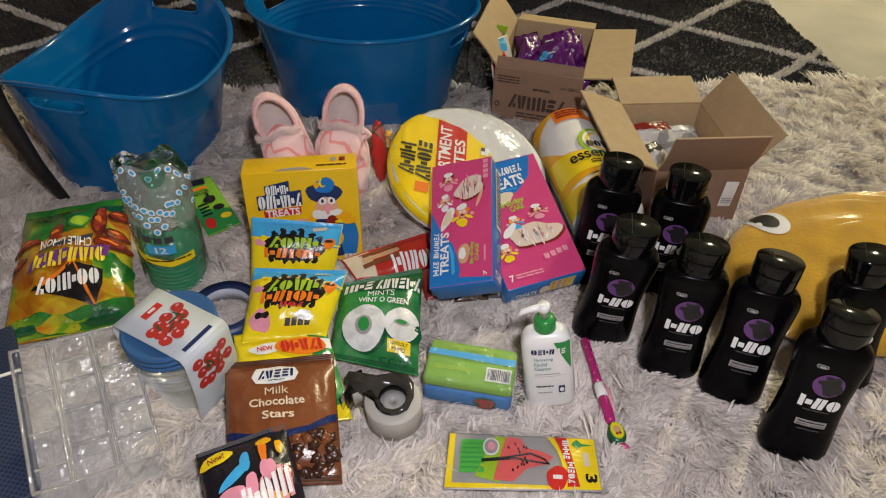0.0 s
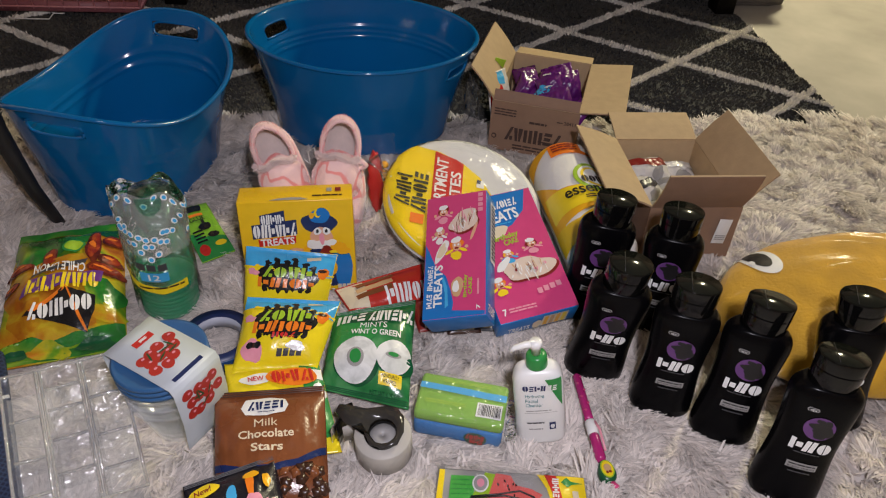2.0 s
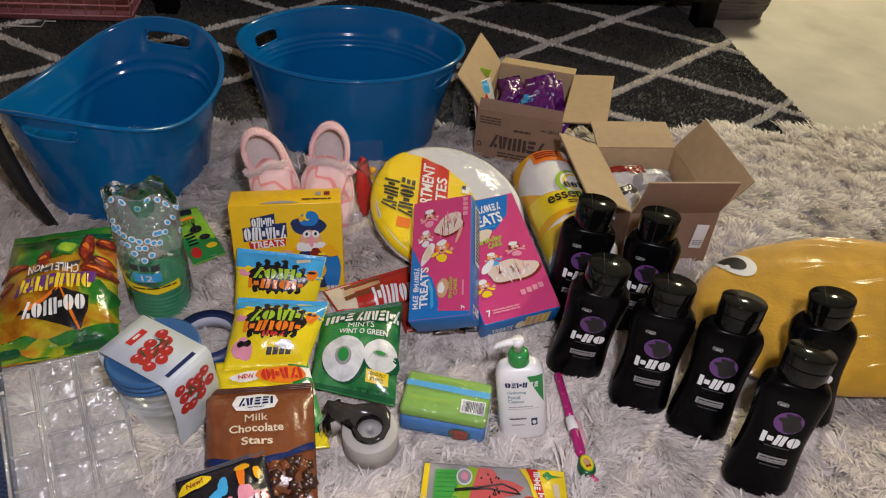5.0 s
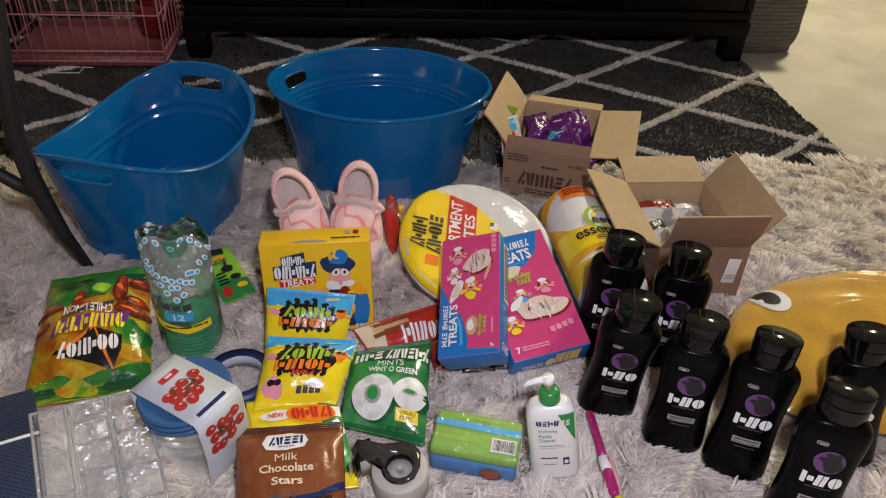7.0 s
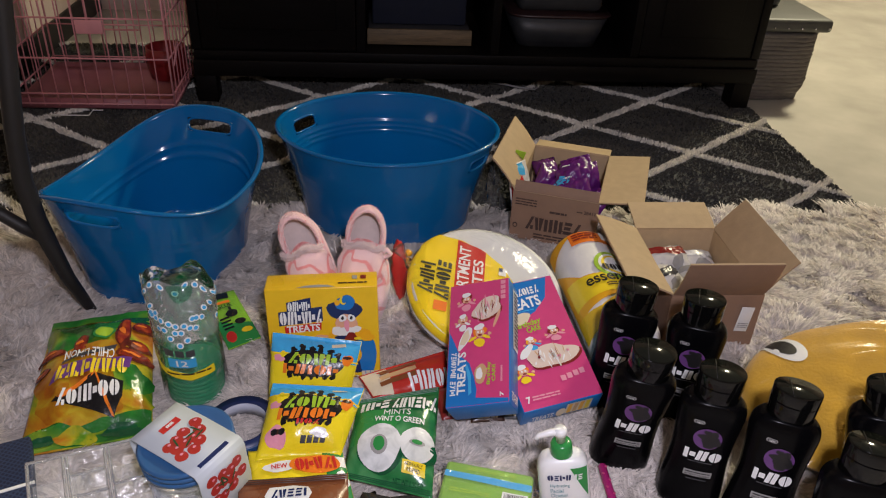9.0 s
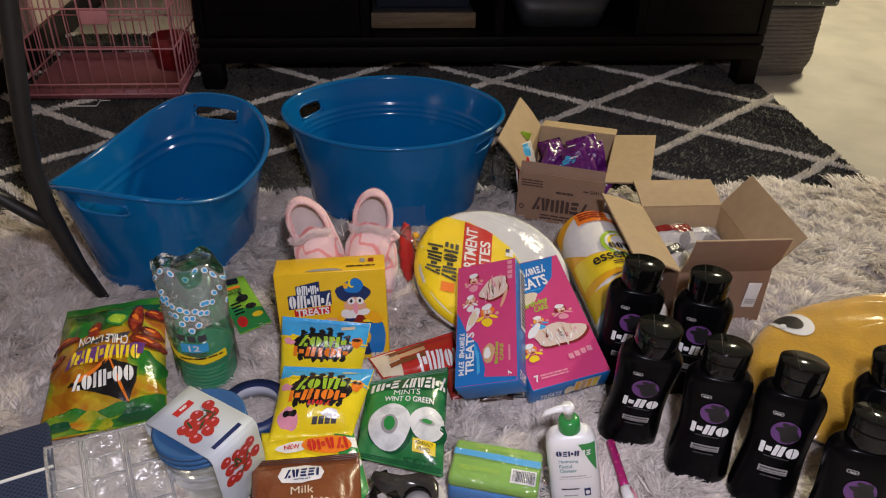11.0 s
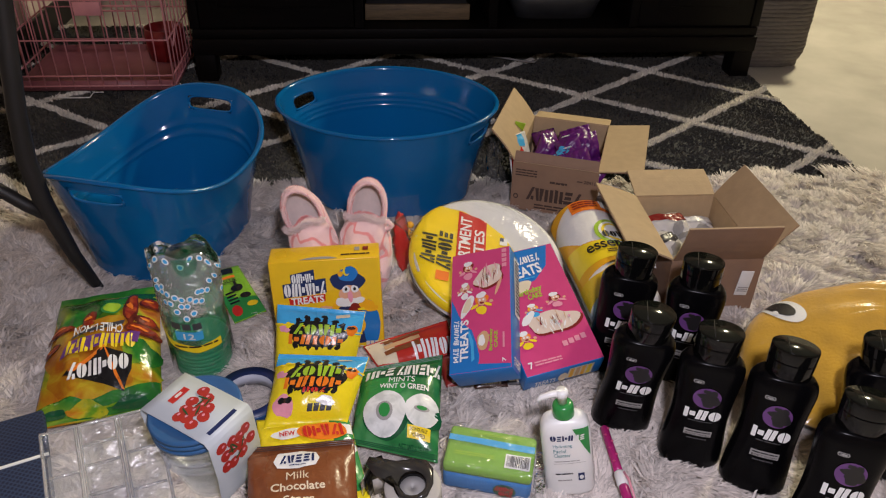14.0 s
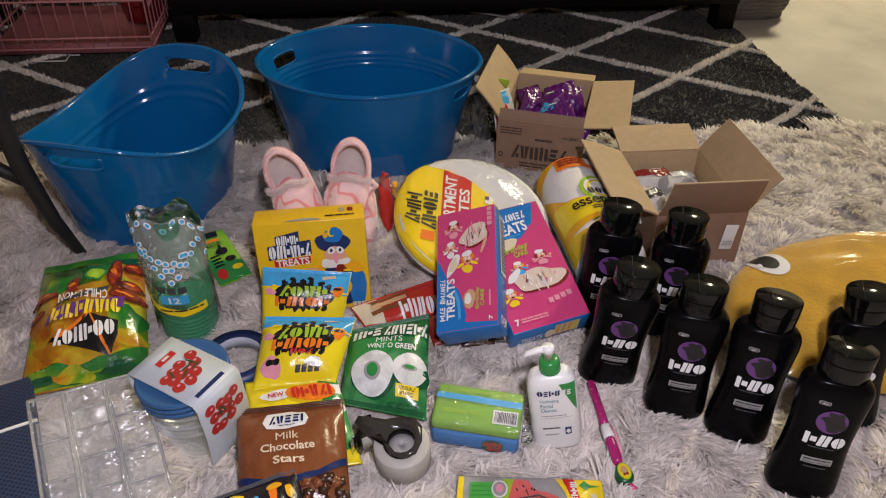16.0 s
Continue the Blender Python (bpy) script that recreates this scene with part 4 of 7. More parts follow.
bars(t, S, (-0.7, 0.06, 0.0, 0.10), "lpink", 2, 3)
rect(t, LS, 0.1, 0.15, 0.75, 0.9, "cream", 1, 1, name="ingredients_panel")
for k in range(4):
    rect(t, LS, 0.14 + 0.15 * k, 0.2, 0.24 + 0.15 * k, 0.85, ("gold", "tan", "gold", "yellow")[k], 2, 1, name="ingredients_panel")
words(t, LS, "TREATS", (-0.75, 0.15, -0.2, 0.5), "white", 2)
blob(t, LS, -0.02, 0.4, 0.12, 0.3, "cream", 2)
press(0.16, 0.82, 0.05, 0.04, 5)
press(0.28, 0.84, 0.06, 0.06, 13)

# yellow cereal treat box
t, S, SS, TS, LS = face_box("cereal_treat_box", pose(-0.061, 0.886, 0.0, 84, -1.9, 0.3), "yellow cardboard box of cereal treats standing upright", 0.157, 0.152, 0.045, "amber", "amber")
for k, (u0, u1, v, s) in enumerate(((-0.62, -0.22, 0.775, 0.1), (-0.78, -0.02, 0.635, 0.14))):
    shape(t, S, [(u0 - 0.02, v - 0.02), (u1 + 0.02, v + 0.02), (u1 + 0.02, v + s + 0.035), (u0 - 0.02, v + s - 0.01)], "navy", 2, 2, name="brand_mark")
    marks(t, S, (u0, v, u1, v + s), (0, 5, 3, 4, 3, 1)[:5 + k], "white", 4, 0.34, slant=0.12)
shape(t, S, [(-0.70, 0.535), (-0.04, 0.56), (-0.03, 0.64), (-0.71, 0.61)], "red", 2, 2)
words(t, S, "TREATS", (-0.67, 0.545, -0.06, 0.625), "white", 4, bold=0.03, slant=0.2)
shape(t, S, [(-0.99, 0.01), (-0.82, 0.01), (-0.84, 0.34), (-0.99, 0.36)], "red", 1, 2)
for i, (cu, cv, ru, rv, c) in enumerate(((0.50, 0.30, 0.40, 0.24, "navy"), (0.78, 0.28, 0.16, 0.28, "blue"), (0.40, 0.76, 0.34, 0.10, "navy"), (0.42, 0.84, 0.18, 0.08, "blue"), (0.43, 0.62, 0.20, 0.10, "skin"), (0.42, 0.53, 0.26, 0.05, "white"), (0.50, 0.46, 0.11, 0.06, "dred"), (0.0, 0.46, 0.16, 0.045, "skin"), (0.72, 0.5, 0.15, 0.06, "gold"), (0.36, 0.68, 0.07, 0.04, "white"), (0.52, 0.68, 0.07, 0.04, "white"), (0.55, 0.28, 0.12, 0.1, "gold"), (0.28, 0.85, 0.05, 0.03, "gold"), (0.43, 0.60, 0.05, 0.06, "lpink"), (0.24, 0.56, 0.09, 0.035, "white"), (0.60, 0.56, 0.09, 0.035, "white"), (0.36, 0.685, 0.025, 0.02, "black"), (0.52, 0.685, 0.025, 0.02, "black"), (-0.02, 0.40, 0.18, 0.03, "navy"), (0.16, 0.42, 0.10, 0.05, "gold"), (0.72, 0.46, 0.17, 0.02, "yellow"), (0.38, 0.875, 0.055, 0.045, "yellow"), (0.41, 0.885, 0.045, 0.036, "blue"), (0.80, 0.47, 0.13, 0.045, "gold"), (-0.06, 0.47, 0.13, 0.05, "skin"), (0.14, 0.47, 0.06, 0.07, "gold"), (0.46, 0.44, 0.09, 0.07, "dred"), (0.45, 0.41, 0.06, 0.03, "lpink"))):
    blob(t, S, cu, cv, ru, rv, c, 2 + 0.3 * i, wob=0.10, seed=i + 40, name="picture_shape")
for k in range(4):
    rect(t, S, 0.66 + 0.085 * k, 0.015, 0.73 + 0.085 * k, 0.085, "cream", 6, 1, name="nutrition_box")
bars(t, TS, (0.30, 0.18, 0.82, 0.34), "dbrown", 1, 1)
rect(t, TS, 0.55, 0.50, 0.64, 0.74, "grey", 1, 1), rect(t, TS, 0.70, 0.50, 0.80, 0.74, "dred", 1, 1)
shape(t, TS, [(-0.45, 0.03), (0.25, 0.03), (0.12, 0.16), (-0.05, 0.20), (-0.28, 0.16)], "grey", 1, 2, name="torn_tab")
rect(t, SS, -0.8, 0.25, 0.6, 0.85, "cream", 1, 1, name="nutrition_panel")
bars(t, SS, (-0.7, 0.28, 0.5, 0.82), "dgrey", 14, 2)
press(-0.06, 0.91, 0.08, 0.03)


# ---- pouches of sweets ----
for key, col in (("chip", (0.50, 0.42, 0.03)), ("sour", (0.85, 0.67, 0.014)), ("mintbag", (0.028, 0.20, 0.05)), ("choc", (0.16, 0.05, 0.018)), ("troll", (0.012, 0.011, 0.016)), ("wafer", (0.50, 0.03, 0.02)), ("purplebag", (0.115, 0.014, 0.155)), ("whitebag", (0.62, 0.60, 0.58)), ("glue", (0.20, 0.42, 0.03))):
    M[key] = mat(key + "_film", col, 0.27, vary=0.06, scale=50, bump=0.5, bump_scale=38, dist=0.005, rvar=0.08)


def crimp(t, S, material, ends=(0, 1)):
    """Ribbed heat seals across the ends of a pouch."""
    for e in ends:
        bm = bmesh.new()
        for k in range(3):
            v0 = 0.012 + 0.018 * k if e == 0 else 0.952 + 0.016 * k
            row = []
            for i in range(19):
                u = -0.98 + 1.96 * i / 18
                row.append((bm.verts.new(S(u, v0, 0.5)), bm.verts.new(S(u, v0 + 0.005, 2)), bm.verts.new(S(u, v0 + 0.010, 0.5))))
            for a, b in zip(row, row[1:]):
                bm.faces.new((a[0], b[0], b[1], a[1])), bm.faces.new((a[1], b[1], b[2], a[2]))
        part("seal", bm, M[material], t)


def blotchy(name, stops, scale, rough=0.22):
    """Printed film with a cloudy picture in several colours."""
    m, tree, b = nodes_of(name)
    n, l = tree.nodes, tree.links
    tc, tex, ramp, bt, bn = n.new("ShaderNodeTexCoord"), n.new("ShaderNodeTexNoise"), n.new("ShaderNodeValToRGB"), n.new("ShaderNodeTexNoise"), n.new("ShaderNodeBump")
    tex.inputs["Scale"].default_value, tex.inputs["Detail"].default_value, tex.inputs["Distortion"].default_value = scale, 5, 0.6
    l.new(tc.outputs["Object"], tex.inputs["Vector"]), l.new(tex.outputs[0], ramp.inputs[0])
    el = ramp.color_ramp.elements
    for i, (p, c) in enumerate(stops):
        e = el[i] if i < 2 else el.new(p)
        e.position, e.color = p, (*c, 1)
    l.new(ramp.outputs[0], b.inputs["Base Color"])
    b.inputs["Roughness"].default_value = rough
    bt.inputs["Scale"].default_value, bt.inputs["Detail"].default_value = 34, 4
    bn.inputs["Strength"].default_value, bn.inputs["Distance"].default_value = 0.45, 0.004
    l.new(tc.outputs["Object"], bt.inputs["Vector"]), l.new(bt.outputs[0], bn.inputs["Height"]), l.new(bn.outputs[0], b.inputs["Normal"])
    return m


M["chip"] = blotchy("chip_film_print", ((0.30, (0.04, 0.15, 0.015)), (0.70, (0.32, 0.08, 0.012)), (0.40, (0.12, 0.27, 0.015)), (0.50, (0.46, 0.40, 0.015)), (0.60, (0.48, 0.20, 0.012))), 17)
M["chip_green"] = blotchy("chip_film_green", ((0.30, (0.010, 0.075, 0.018)), (0.72, (0.26, 0.36, 0.02)), (0.5, (0.028, 0.20, 0.025))), 14)
M["chip_gold"] = blotchy("chip_film_gold", ((0.30, (0.36, 0.10, 0.008)), (0.70, (0.50, 0.36, 0.02)), (0.5, (0.44, 0.20, 0.01))), 40)
M["chip_red"] = blotchy("chip_film_red", ((0.30, (0.13, 0.012, 0.006)), (0.70, (0.50, 0.10, 0.015)), (0.5, (0.28, 0.03, 0.01))), 60)
M["chip_rust"] = blotchy("chip_film_rust", ((0.30, (0.06, 0.008, 0.005)), (0.70, (0.20, 0.035, 0.010))), 60)
# chili tortilla chips, upside down to the camera
t, S = bag("chip_bag", pose(-0.366, 0.757, 0.004, 5, 0, 12.2), "green and yellow foil bag of chili lime chips on the rug", "bag", 0.163, (-0.061, 0.255), (0.083, 0.259), 0.036, M["chip"], wrinkle=0.0062, seed=1)
shape(t, S, [(-0.99, 0.005), (0.99, 0.005), (0.99, 0.16), (0.4, 0.12), (-0.2, 0.13), (-0.5, 0.06), (-0.99, 0.12)], "chip_green", 1, 3)
shape(t, S, [(-0.99, 0.80), (-0.8, 0.62), (-0.3, 0.58), (0.1, 0.68), (0.5, 0.80), (0.98, 0.82), (0.99, 0.995), (-0.99, 0.995)], "chip_green", 1, 4)
for i, (cu, cv, ru, rv, c, ro) in enumerate(((-0.25, 0.895, 0.42, 0.035, "chip_gold", -0.06), (0.75, 0.86, 0.3, 0.06, "dgreen", 0), (-0.6, 0.40, 0.34, 0.20, "chip_gold", 0.0), (-0.55, 0.26, 0.3, 0.11, "chip_gold", 0), (0.0, 0.16, 0.5, 0.06, "chip_gold", 0.02), (0.2, 0.55, 0.55, 0.10, "chip_gold", 0), (0.70, 0.33, 0.3, 0.10, "chip_green", 0), (0.75, 0.20, 0.26, 0.05, "chip", 0), (-0.15, 0.05, 0.3, 0.05, "chip", 0), (0.55, 0.05, 0.3, 0.04, "dgreen", 0), (-0.7, 0.06, 0.2, 0.03, "dgreen", 0))):
    blob(t, S, cu, cv, ru, rv, c, 1.5 + 0.2 * i, rot=ro, wob=0.22, seed=i + 3)
for i, (cu, cv, ru, rv, ro) in enumerate(((0.52, 0.70, 0.12, 0.15, -0.32), (0.84, 0.76, 0.16, 0.05, 0.10), (-0.22, 0.63, 0.12, 0.075, 0.05), (0.72, 0.50, 0.28, 0.045, -0.05), (0.80, 0.58, 0.18, 0.04, 0.0), (-0.75, 0.60, 0.26, 0.035, -0.05), (-0.85, 0.47, 0.14, 0.04, 0.1))):
    blob(t, S, cu, cv, ru * 1.1, rv * 1.1, "chip_rust", 4, rot=ro, wob=0.12, seed=i + 60, name="chip_picture")
    blob(t, S, cu + 0.01, cv + 0.004, ru * 0.84, rv * 0.8, "chip_red", 5, rot=ro, wob=0.16, seed=i + 70, name="chip_picture")
    blob(t, S, cu - 0.02, cv + 0.012, ru * 0.5, rv * 0.22, "orange", 6, rot=ro, wob=0.25, seed=i + 80, name="chip_picture")
blob(t, S, 0.18, 0.70, 0.20, 0.058, "green", 6, rot=0.05, name="lime_picture")
blob(t, S, 0.18, 0.70, 0.16, 0.045, "lime", 7, rot=0.05, name="lime_picture")
shape(t, S, [(-0.50, 0.485), (0.40, 0.545), (0.44, 0.575), (-0.48, 0.515)], "dgrey", 6, 2)
words(t, S, "CHILE LIMON", (-0.46, 0.495, 0.40, 0.565), "white", 8, turn=2, slant=-0.55)
shape(t, S, [(-0.64, 0.35), (0.66, 0.40), (0.70, 0.48), (-0.50, 0.475)], "purple", 6, 3, name="flavour_mark")
marks(t, S, (-0.54, 0.355, 0.62, 0.47), (5, 2, 5, 3, 5, 4, 2, 0), "yellow", 8, 0.36, name="flavour_mark")
shape(t, S, [(-0.55, 0.235), (0.10, 0.36), (0.58, 0.30), (0.56, 0.215), (0.42, 0.105), (0.0, 0.17)], "black", 7, 3, name="brand_panel")
shape(t, S, [(-0.50, 0.245), (0.12, 0.375), (0.10, 0.345), (-0.36, 0.245)], "orange", 8, 2, name="brand_panel"), shape(t, S, [(0.10, 0.375), (0.14, 0.36), (0.44, 0.11), (0.40, 0.115), (0.30, 0.18)], "orange", 8, 2, name="brand_panel")
marks(t, S, (-0.46, 0.205, 0.52, 0.30), (1, 0, 2, 2, 3, 0, 0), "white", 9, 0.34, slant=0.15)
crimp(t, S, "chip_green")
press(-0.37, 0.88, 0.075, 0.13, 12)


def sour_print(t, S, top=0.80, low=True):
    shape(t, S, [(-0.99, 0.995), (-0.99, top), (-0.4, top - 0.02), (0.2, top - 0.06), (0.7, top - 0.11), (0.99, top - 0.13), (0.99, 0.995)], "sky", 1, 4)
    rnd = random.Random(4)
    for k in range(22):
        a = -0.98 + 1.96 * k / 21
        edge = top - 0.02 * (a + 1) - 0.05 * max(0, a)
        blob(t, S, a, edge - 0.01 + rnd.uniform(-0.02, 0.02), 0.05, 0.02 * rnd.uniform(0.6, 1.4), "yellow", 1.6, wob=0.3, seed=k, name="splash", n=9)
    for k, (a, b) in enumerate(((-0.48, 0.76), (-0.26, 0.81), (-0.06, 0.79), (0.14, 0.83), (0.36, 0.77), (0.56, 0.72))):
        blob(t, S, a, b - 0.05, 0.055, 0.10, "black", 2, wob=0.2, seed=k, name="splash", n=14)
        blob(t, S, a + 0.02 * (-1) ** k, b + 0.02, 0.075, 0.03, "black", 2.2, wob=0.3, seed=k + 9, name="splash", n=12)
    blob(t, S, 0.0, 0.57, 0.70, 0.20, "black", 2, wob=0.10, seed=30, name="splash", n=30)
    for k in range(7):
        blob(t, S, -0.5 + 0.17 * k, 0.395 + 0.02 * math.sin(k * 2), 0.07, 0.05, "black", 2.1, wob=0.3, seed=k + 50, name="splash", n=11)
    marks(t, S, (-0.56, 0.565, 0.54, 0.735), (1, 0, 4, 3), "lime", 4, 0.36)
    marks(t, S, (-0.66, 0.415, 0.62, 0.56), (3, 5, 2, 0, 3), "orange", 5, 0.36)
    blob(t, S, 0.78, 0.66, 0.11, 0.10, "orange", 3, wob=0.2, seed=8)
    blob(t, S, 0.76, 0.70, 0.10, 0.025, "dbrown", 4)
    blob(t, S, -0.78, 0.63, 0.12, 0.05, "lpink", 3, wob=0.3, seed=9)
    shape(t, S, [(0.38, 0.84), (0.68, 0.88), (0.66, 0.93), (0.36, 0.89)], "cream", 3, 1)
    if low:
        blob(t, S, -0.60, 0.22, 0.24, 0.13, "lpink", 3, wob=0.18, seed=11)
        blob(t, S, -0.58, 0.27, 0.16, 0.03, "dbrown", 4)
        for k in range(4):
            rect(t, S, -0.02 + 0.15 * k, 0.14, 0.10 + 0.15 * k, 0.22, "dgrey", 3, 1, name="flavour_mark")
        blob(t, S, 0.38, 0.25, 0.2, 0.06, "white", 4, wob=0.25, seed=12)
        marks(t, S, (-0.20, 0.34, 0.32, 0.405), (2, 2, 0, 1), "red", 6, 0.4)
        for a in (-0.66, -0.48):
            blob(t, S, a, 0.27, 0.075, 0.04, "black", 5, name="splash", n=12)
    crimp(t, S, "sky", (1,))


t, S = bag("gummy_bag", pose(-0.089, 0.704, 0.026, 18, 0, 1.5), "yellow and blue pouch of sour gummy sweets leaning on another pouch", "bag", 0.106, (-0.037, 0.110), (0.086, 0.097), 0.022, M["sour"], wrinkle=0.002, seed=2, group="gummy pouches")
sour_print(t, S)
t, S = bag("gummy_bag", pose(-0.083, 0.815, 0.022, 50, 0, -2.3), "yellow and blue pouch of sour gummies against a yellow box", "bag", 0.110, (-0.053, 0.094), (0.072, 0.082), 0.018, M["sour"], wrinkle=0.002, seed=3, group="gummy pouches")
sour_print(t, S, 0.72, False)
t, S = bag("gummy_bag", pose(-0.066, 0.585, 0.006, 8, 0, 4.8), "yellow and green pouch of gummy sweets lying under other pouches", "bag", 0.122, (-0.075, 0.142), (0.042, 0.136), 0.014, M["sour"], wrinkle=0.002, seed=4, group="gummy pouches")
shape(t, S, [(0.55, 0.98), (0.99, 0.98), (0.99, 0.16), (0.55, 0.10)], "green", 1, 3)
shape(t, S, [(0.60, 0.72), (0.99, 0.74), (0.99, 0.86), (0.60, 0.86)], "white", 2, 2)
blob(t, S, 0.85, 0.6, 0.12, 0.1, "white", 2, wob=0.2, seed=3)
blob(t, S, -0.38, 0.76, 0.30, 0.075, "white", 3, wob=0.18, seed=1)
words(t, S, "NEW", (-0.55, 0.73, -0.22, 0.79), "red", 5)
blob(t, S, 0.36, 0.77, 0.56, 0.11, "orange", 4, wob=0.08, seed=6)
marks(t, S, (-0.06, 0.70, 0.80, 0.85), (0, 3, 4, 1, 2), "red", 6, 0.4, slant=0.15)
press(-0.07, 0.68, 0.06, 0.1)
press(-0.08, 0.83, 0.06, 0.03)

# mints
M["mintbag"] = blotchy("mint_film_print", ((0.30, (0.012, 0.10, 0.03)), (0.70, (0.09, 0.30, 0.11)), (0.5, (0.03, 0.20, 0.055))), 24)
M["mintwhite"] = blotchy("mint_candy_print", ((0.35, (0.55, 0.57, 0.55)), (0.65, (0.80, 0.81, 0.79))), 50)
t, S = bag("mint_bag", pose(0.022, 0.666, 0.010, 10, 0, -20), "green pouch of white ring mints lying on the rug", "bag", 0.117, (-0.080, 0.118), (0.020, 0.170), 0.024, M["mintbag"], wrinkle=0.0015, seed=5)
shape(t, S, [(-0.99, 0.30), (-0.2, 0.40), (0.3, 0.62), (-0.3, 0.72), (-0.99, 0.86)], "green", 1, 4)
for cu, cv, ru, rv, hu, hv in ((-0.26, 0.31, 0.50, 0.215, 0.13, 0.07), (0.60, 0.36, 0.40, 0.15, 0.12, 0.02)):
    blob(t, S, cu + 0.03, cv - 0.02, ru * 1.02, rv * 1.02, "dgreen", 3, wob=0.05, seed=3, name="mint_shadow", n=26)
    blob(t, S, cu, cv, ru, rv, "mintwhite", 5, wob=0.04, seed=2, name="mint_picture", n=26)
    blob(t, S, cu, cv + 0.005, hu * 1.5, hv * 1.35, "grey", 6, name="mint_picture")
    blob(t, S, cu, cv + 0.01, hu, hv, "green", 7, name="mint_hole")
blob(t, S, 0.05, 0.79, 0.96, 0.085, "dgreen", 2, wob=0.03, seed=6)
marks(t, S, (-0.86, 0.725, -0.14, 0.865), (2, 2, 3, 6), "white", 4, 0.42)
marks(t, S, (-0.08, 0.715, 0.97, 0.865), (1, 5, 4, 6, 3, 1), "white", 4, 0.42, slant=-0.1)
words(t, S, "MINTS", (-0.25, 0.635, 0.38, 0.70), "white", 3, bold=0.0)
words(t, S, "WINT O GREEN", (-0.45, 0.555, 0.72, 0.615), "white", 3, slant=-0.3)
rect(t, S, 0.30, 0.12, 0.82, 0.215, "yellow", 6, 2, name="notice_plate")
words(t, S, "INDIVIDUALLY", (0.36, 0.172, 0.76, 0.200), "black", 8, bold=0.01), words(t, S, "WRAPPED", (0.40, 0.130, 0.70, 0.160), "black", 8, bold=0.01)
words(t, S, "NET WT 6.25 OZ", (0.12, 0.045, 0.80, 0.085), "dgreen", 3, bold=0.01)
crimp(t, S, "dgreen")
press(0.03, 0.73, 0.055, 0.085, -12)

# chocolate stars
t, S = bag("chocolate_bag", pose(-0.078, 0.498, 0.018, 13, 0, -2.6), "brown pouch of milk chocolate stars with a clear lower window", "bag", 0.121, (-0.081, 0.150), (0.046, 0.160), 0.022, M["choc"], wrinkle=0.0025, seed=6)
shape(t, S, [(-0.985, 0.36), (-0.5, 0.31), (0, 0.315), (0.5, 0.36), (0.985, 0.47), (0.985, 0.90), (-0.985, 0.88)], "brown", 1, 4)
shape(t, S, [(-0.985, 0.385), (-0.5, 0.33), (0, 0.335), (0.5, 0.38), (0.985, 0.49), (0.985, 0.435), (0.5, 0.335), (0, 0.285), (-0.5, 0.285), (-0.985, 0.33)], "navy", 3, 3)
shape(t, S, [(-0.50, 0.80), (-0.42, 0.735), (-0.05, 0.72), (0.28, 0.745), (0.35, 0.81), (0.28, 0.88), (0.0, 0.905), (-0.42, 0.885)], "white", 3, 3, name="brand_panel")
marks(t, S, (-0.38, 0.775, 0.26, 0.86), (1, 4, 6, 6, 2), "navy", 5, 0.26, slant=0.1)
bars(t, S, (-0.2, 0.745, 0.1, 0.76), "navy", 1, 5)
words(t, S, "Milk", (-0.26, 0.625, 0.16, 0.69), "cream", 4, bold=0.0)
words(t, S, "Chocolate", (-0.54, 0.535, 0.44, 0.60), "cream", 4, slant=0.1)
words(t, S, "Stars", (-0.32, 0.435, 0.24, 0.50), "cream", 4, slant=0.1)
rnd = random.Random(3)
for k in range(70):
    u, v = rnd.uniform(-0.9, 0.92), rnd.uniform(0.07, 0.33)
    if v > 0.27 + 0.12 * max(0, u):
        continue
    p = S(u, v, 1)
    star = lathe([(0.0068 * q, z) for q, z in ((1, 0), (1.05, 0.0015), (0.6, 0.0035), (0.12, 0.0052))], 10)
    for vert in star.verts:
        a = math.atan2(vert.co.y, vert.co.x)
        f = 1 + 0.16 * math.cos(5 * a)
        vert.co.x, vert.co.y = vert.co.x * f, vert.co.y * f
    part("chocolate_star", put(star, Matrix.Translation(p) @ pose(0, 0, -0.002, rnd.uniform(-30, 30), rnd.uniform(-30, 30), rnd.uniform(0, 90))), M["dbrown" if k % 3 else "brown"], t)
crimp(t, S, "dbrown")
press(-0.085, 0.58, 0.06, 0.08)

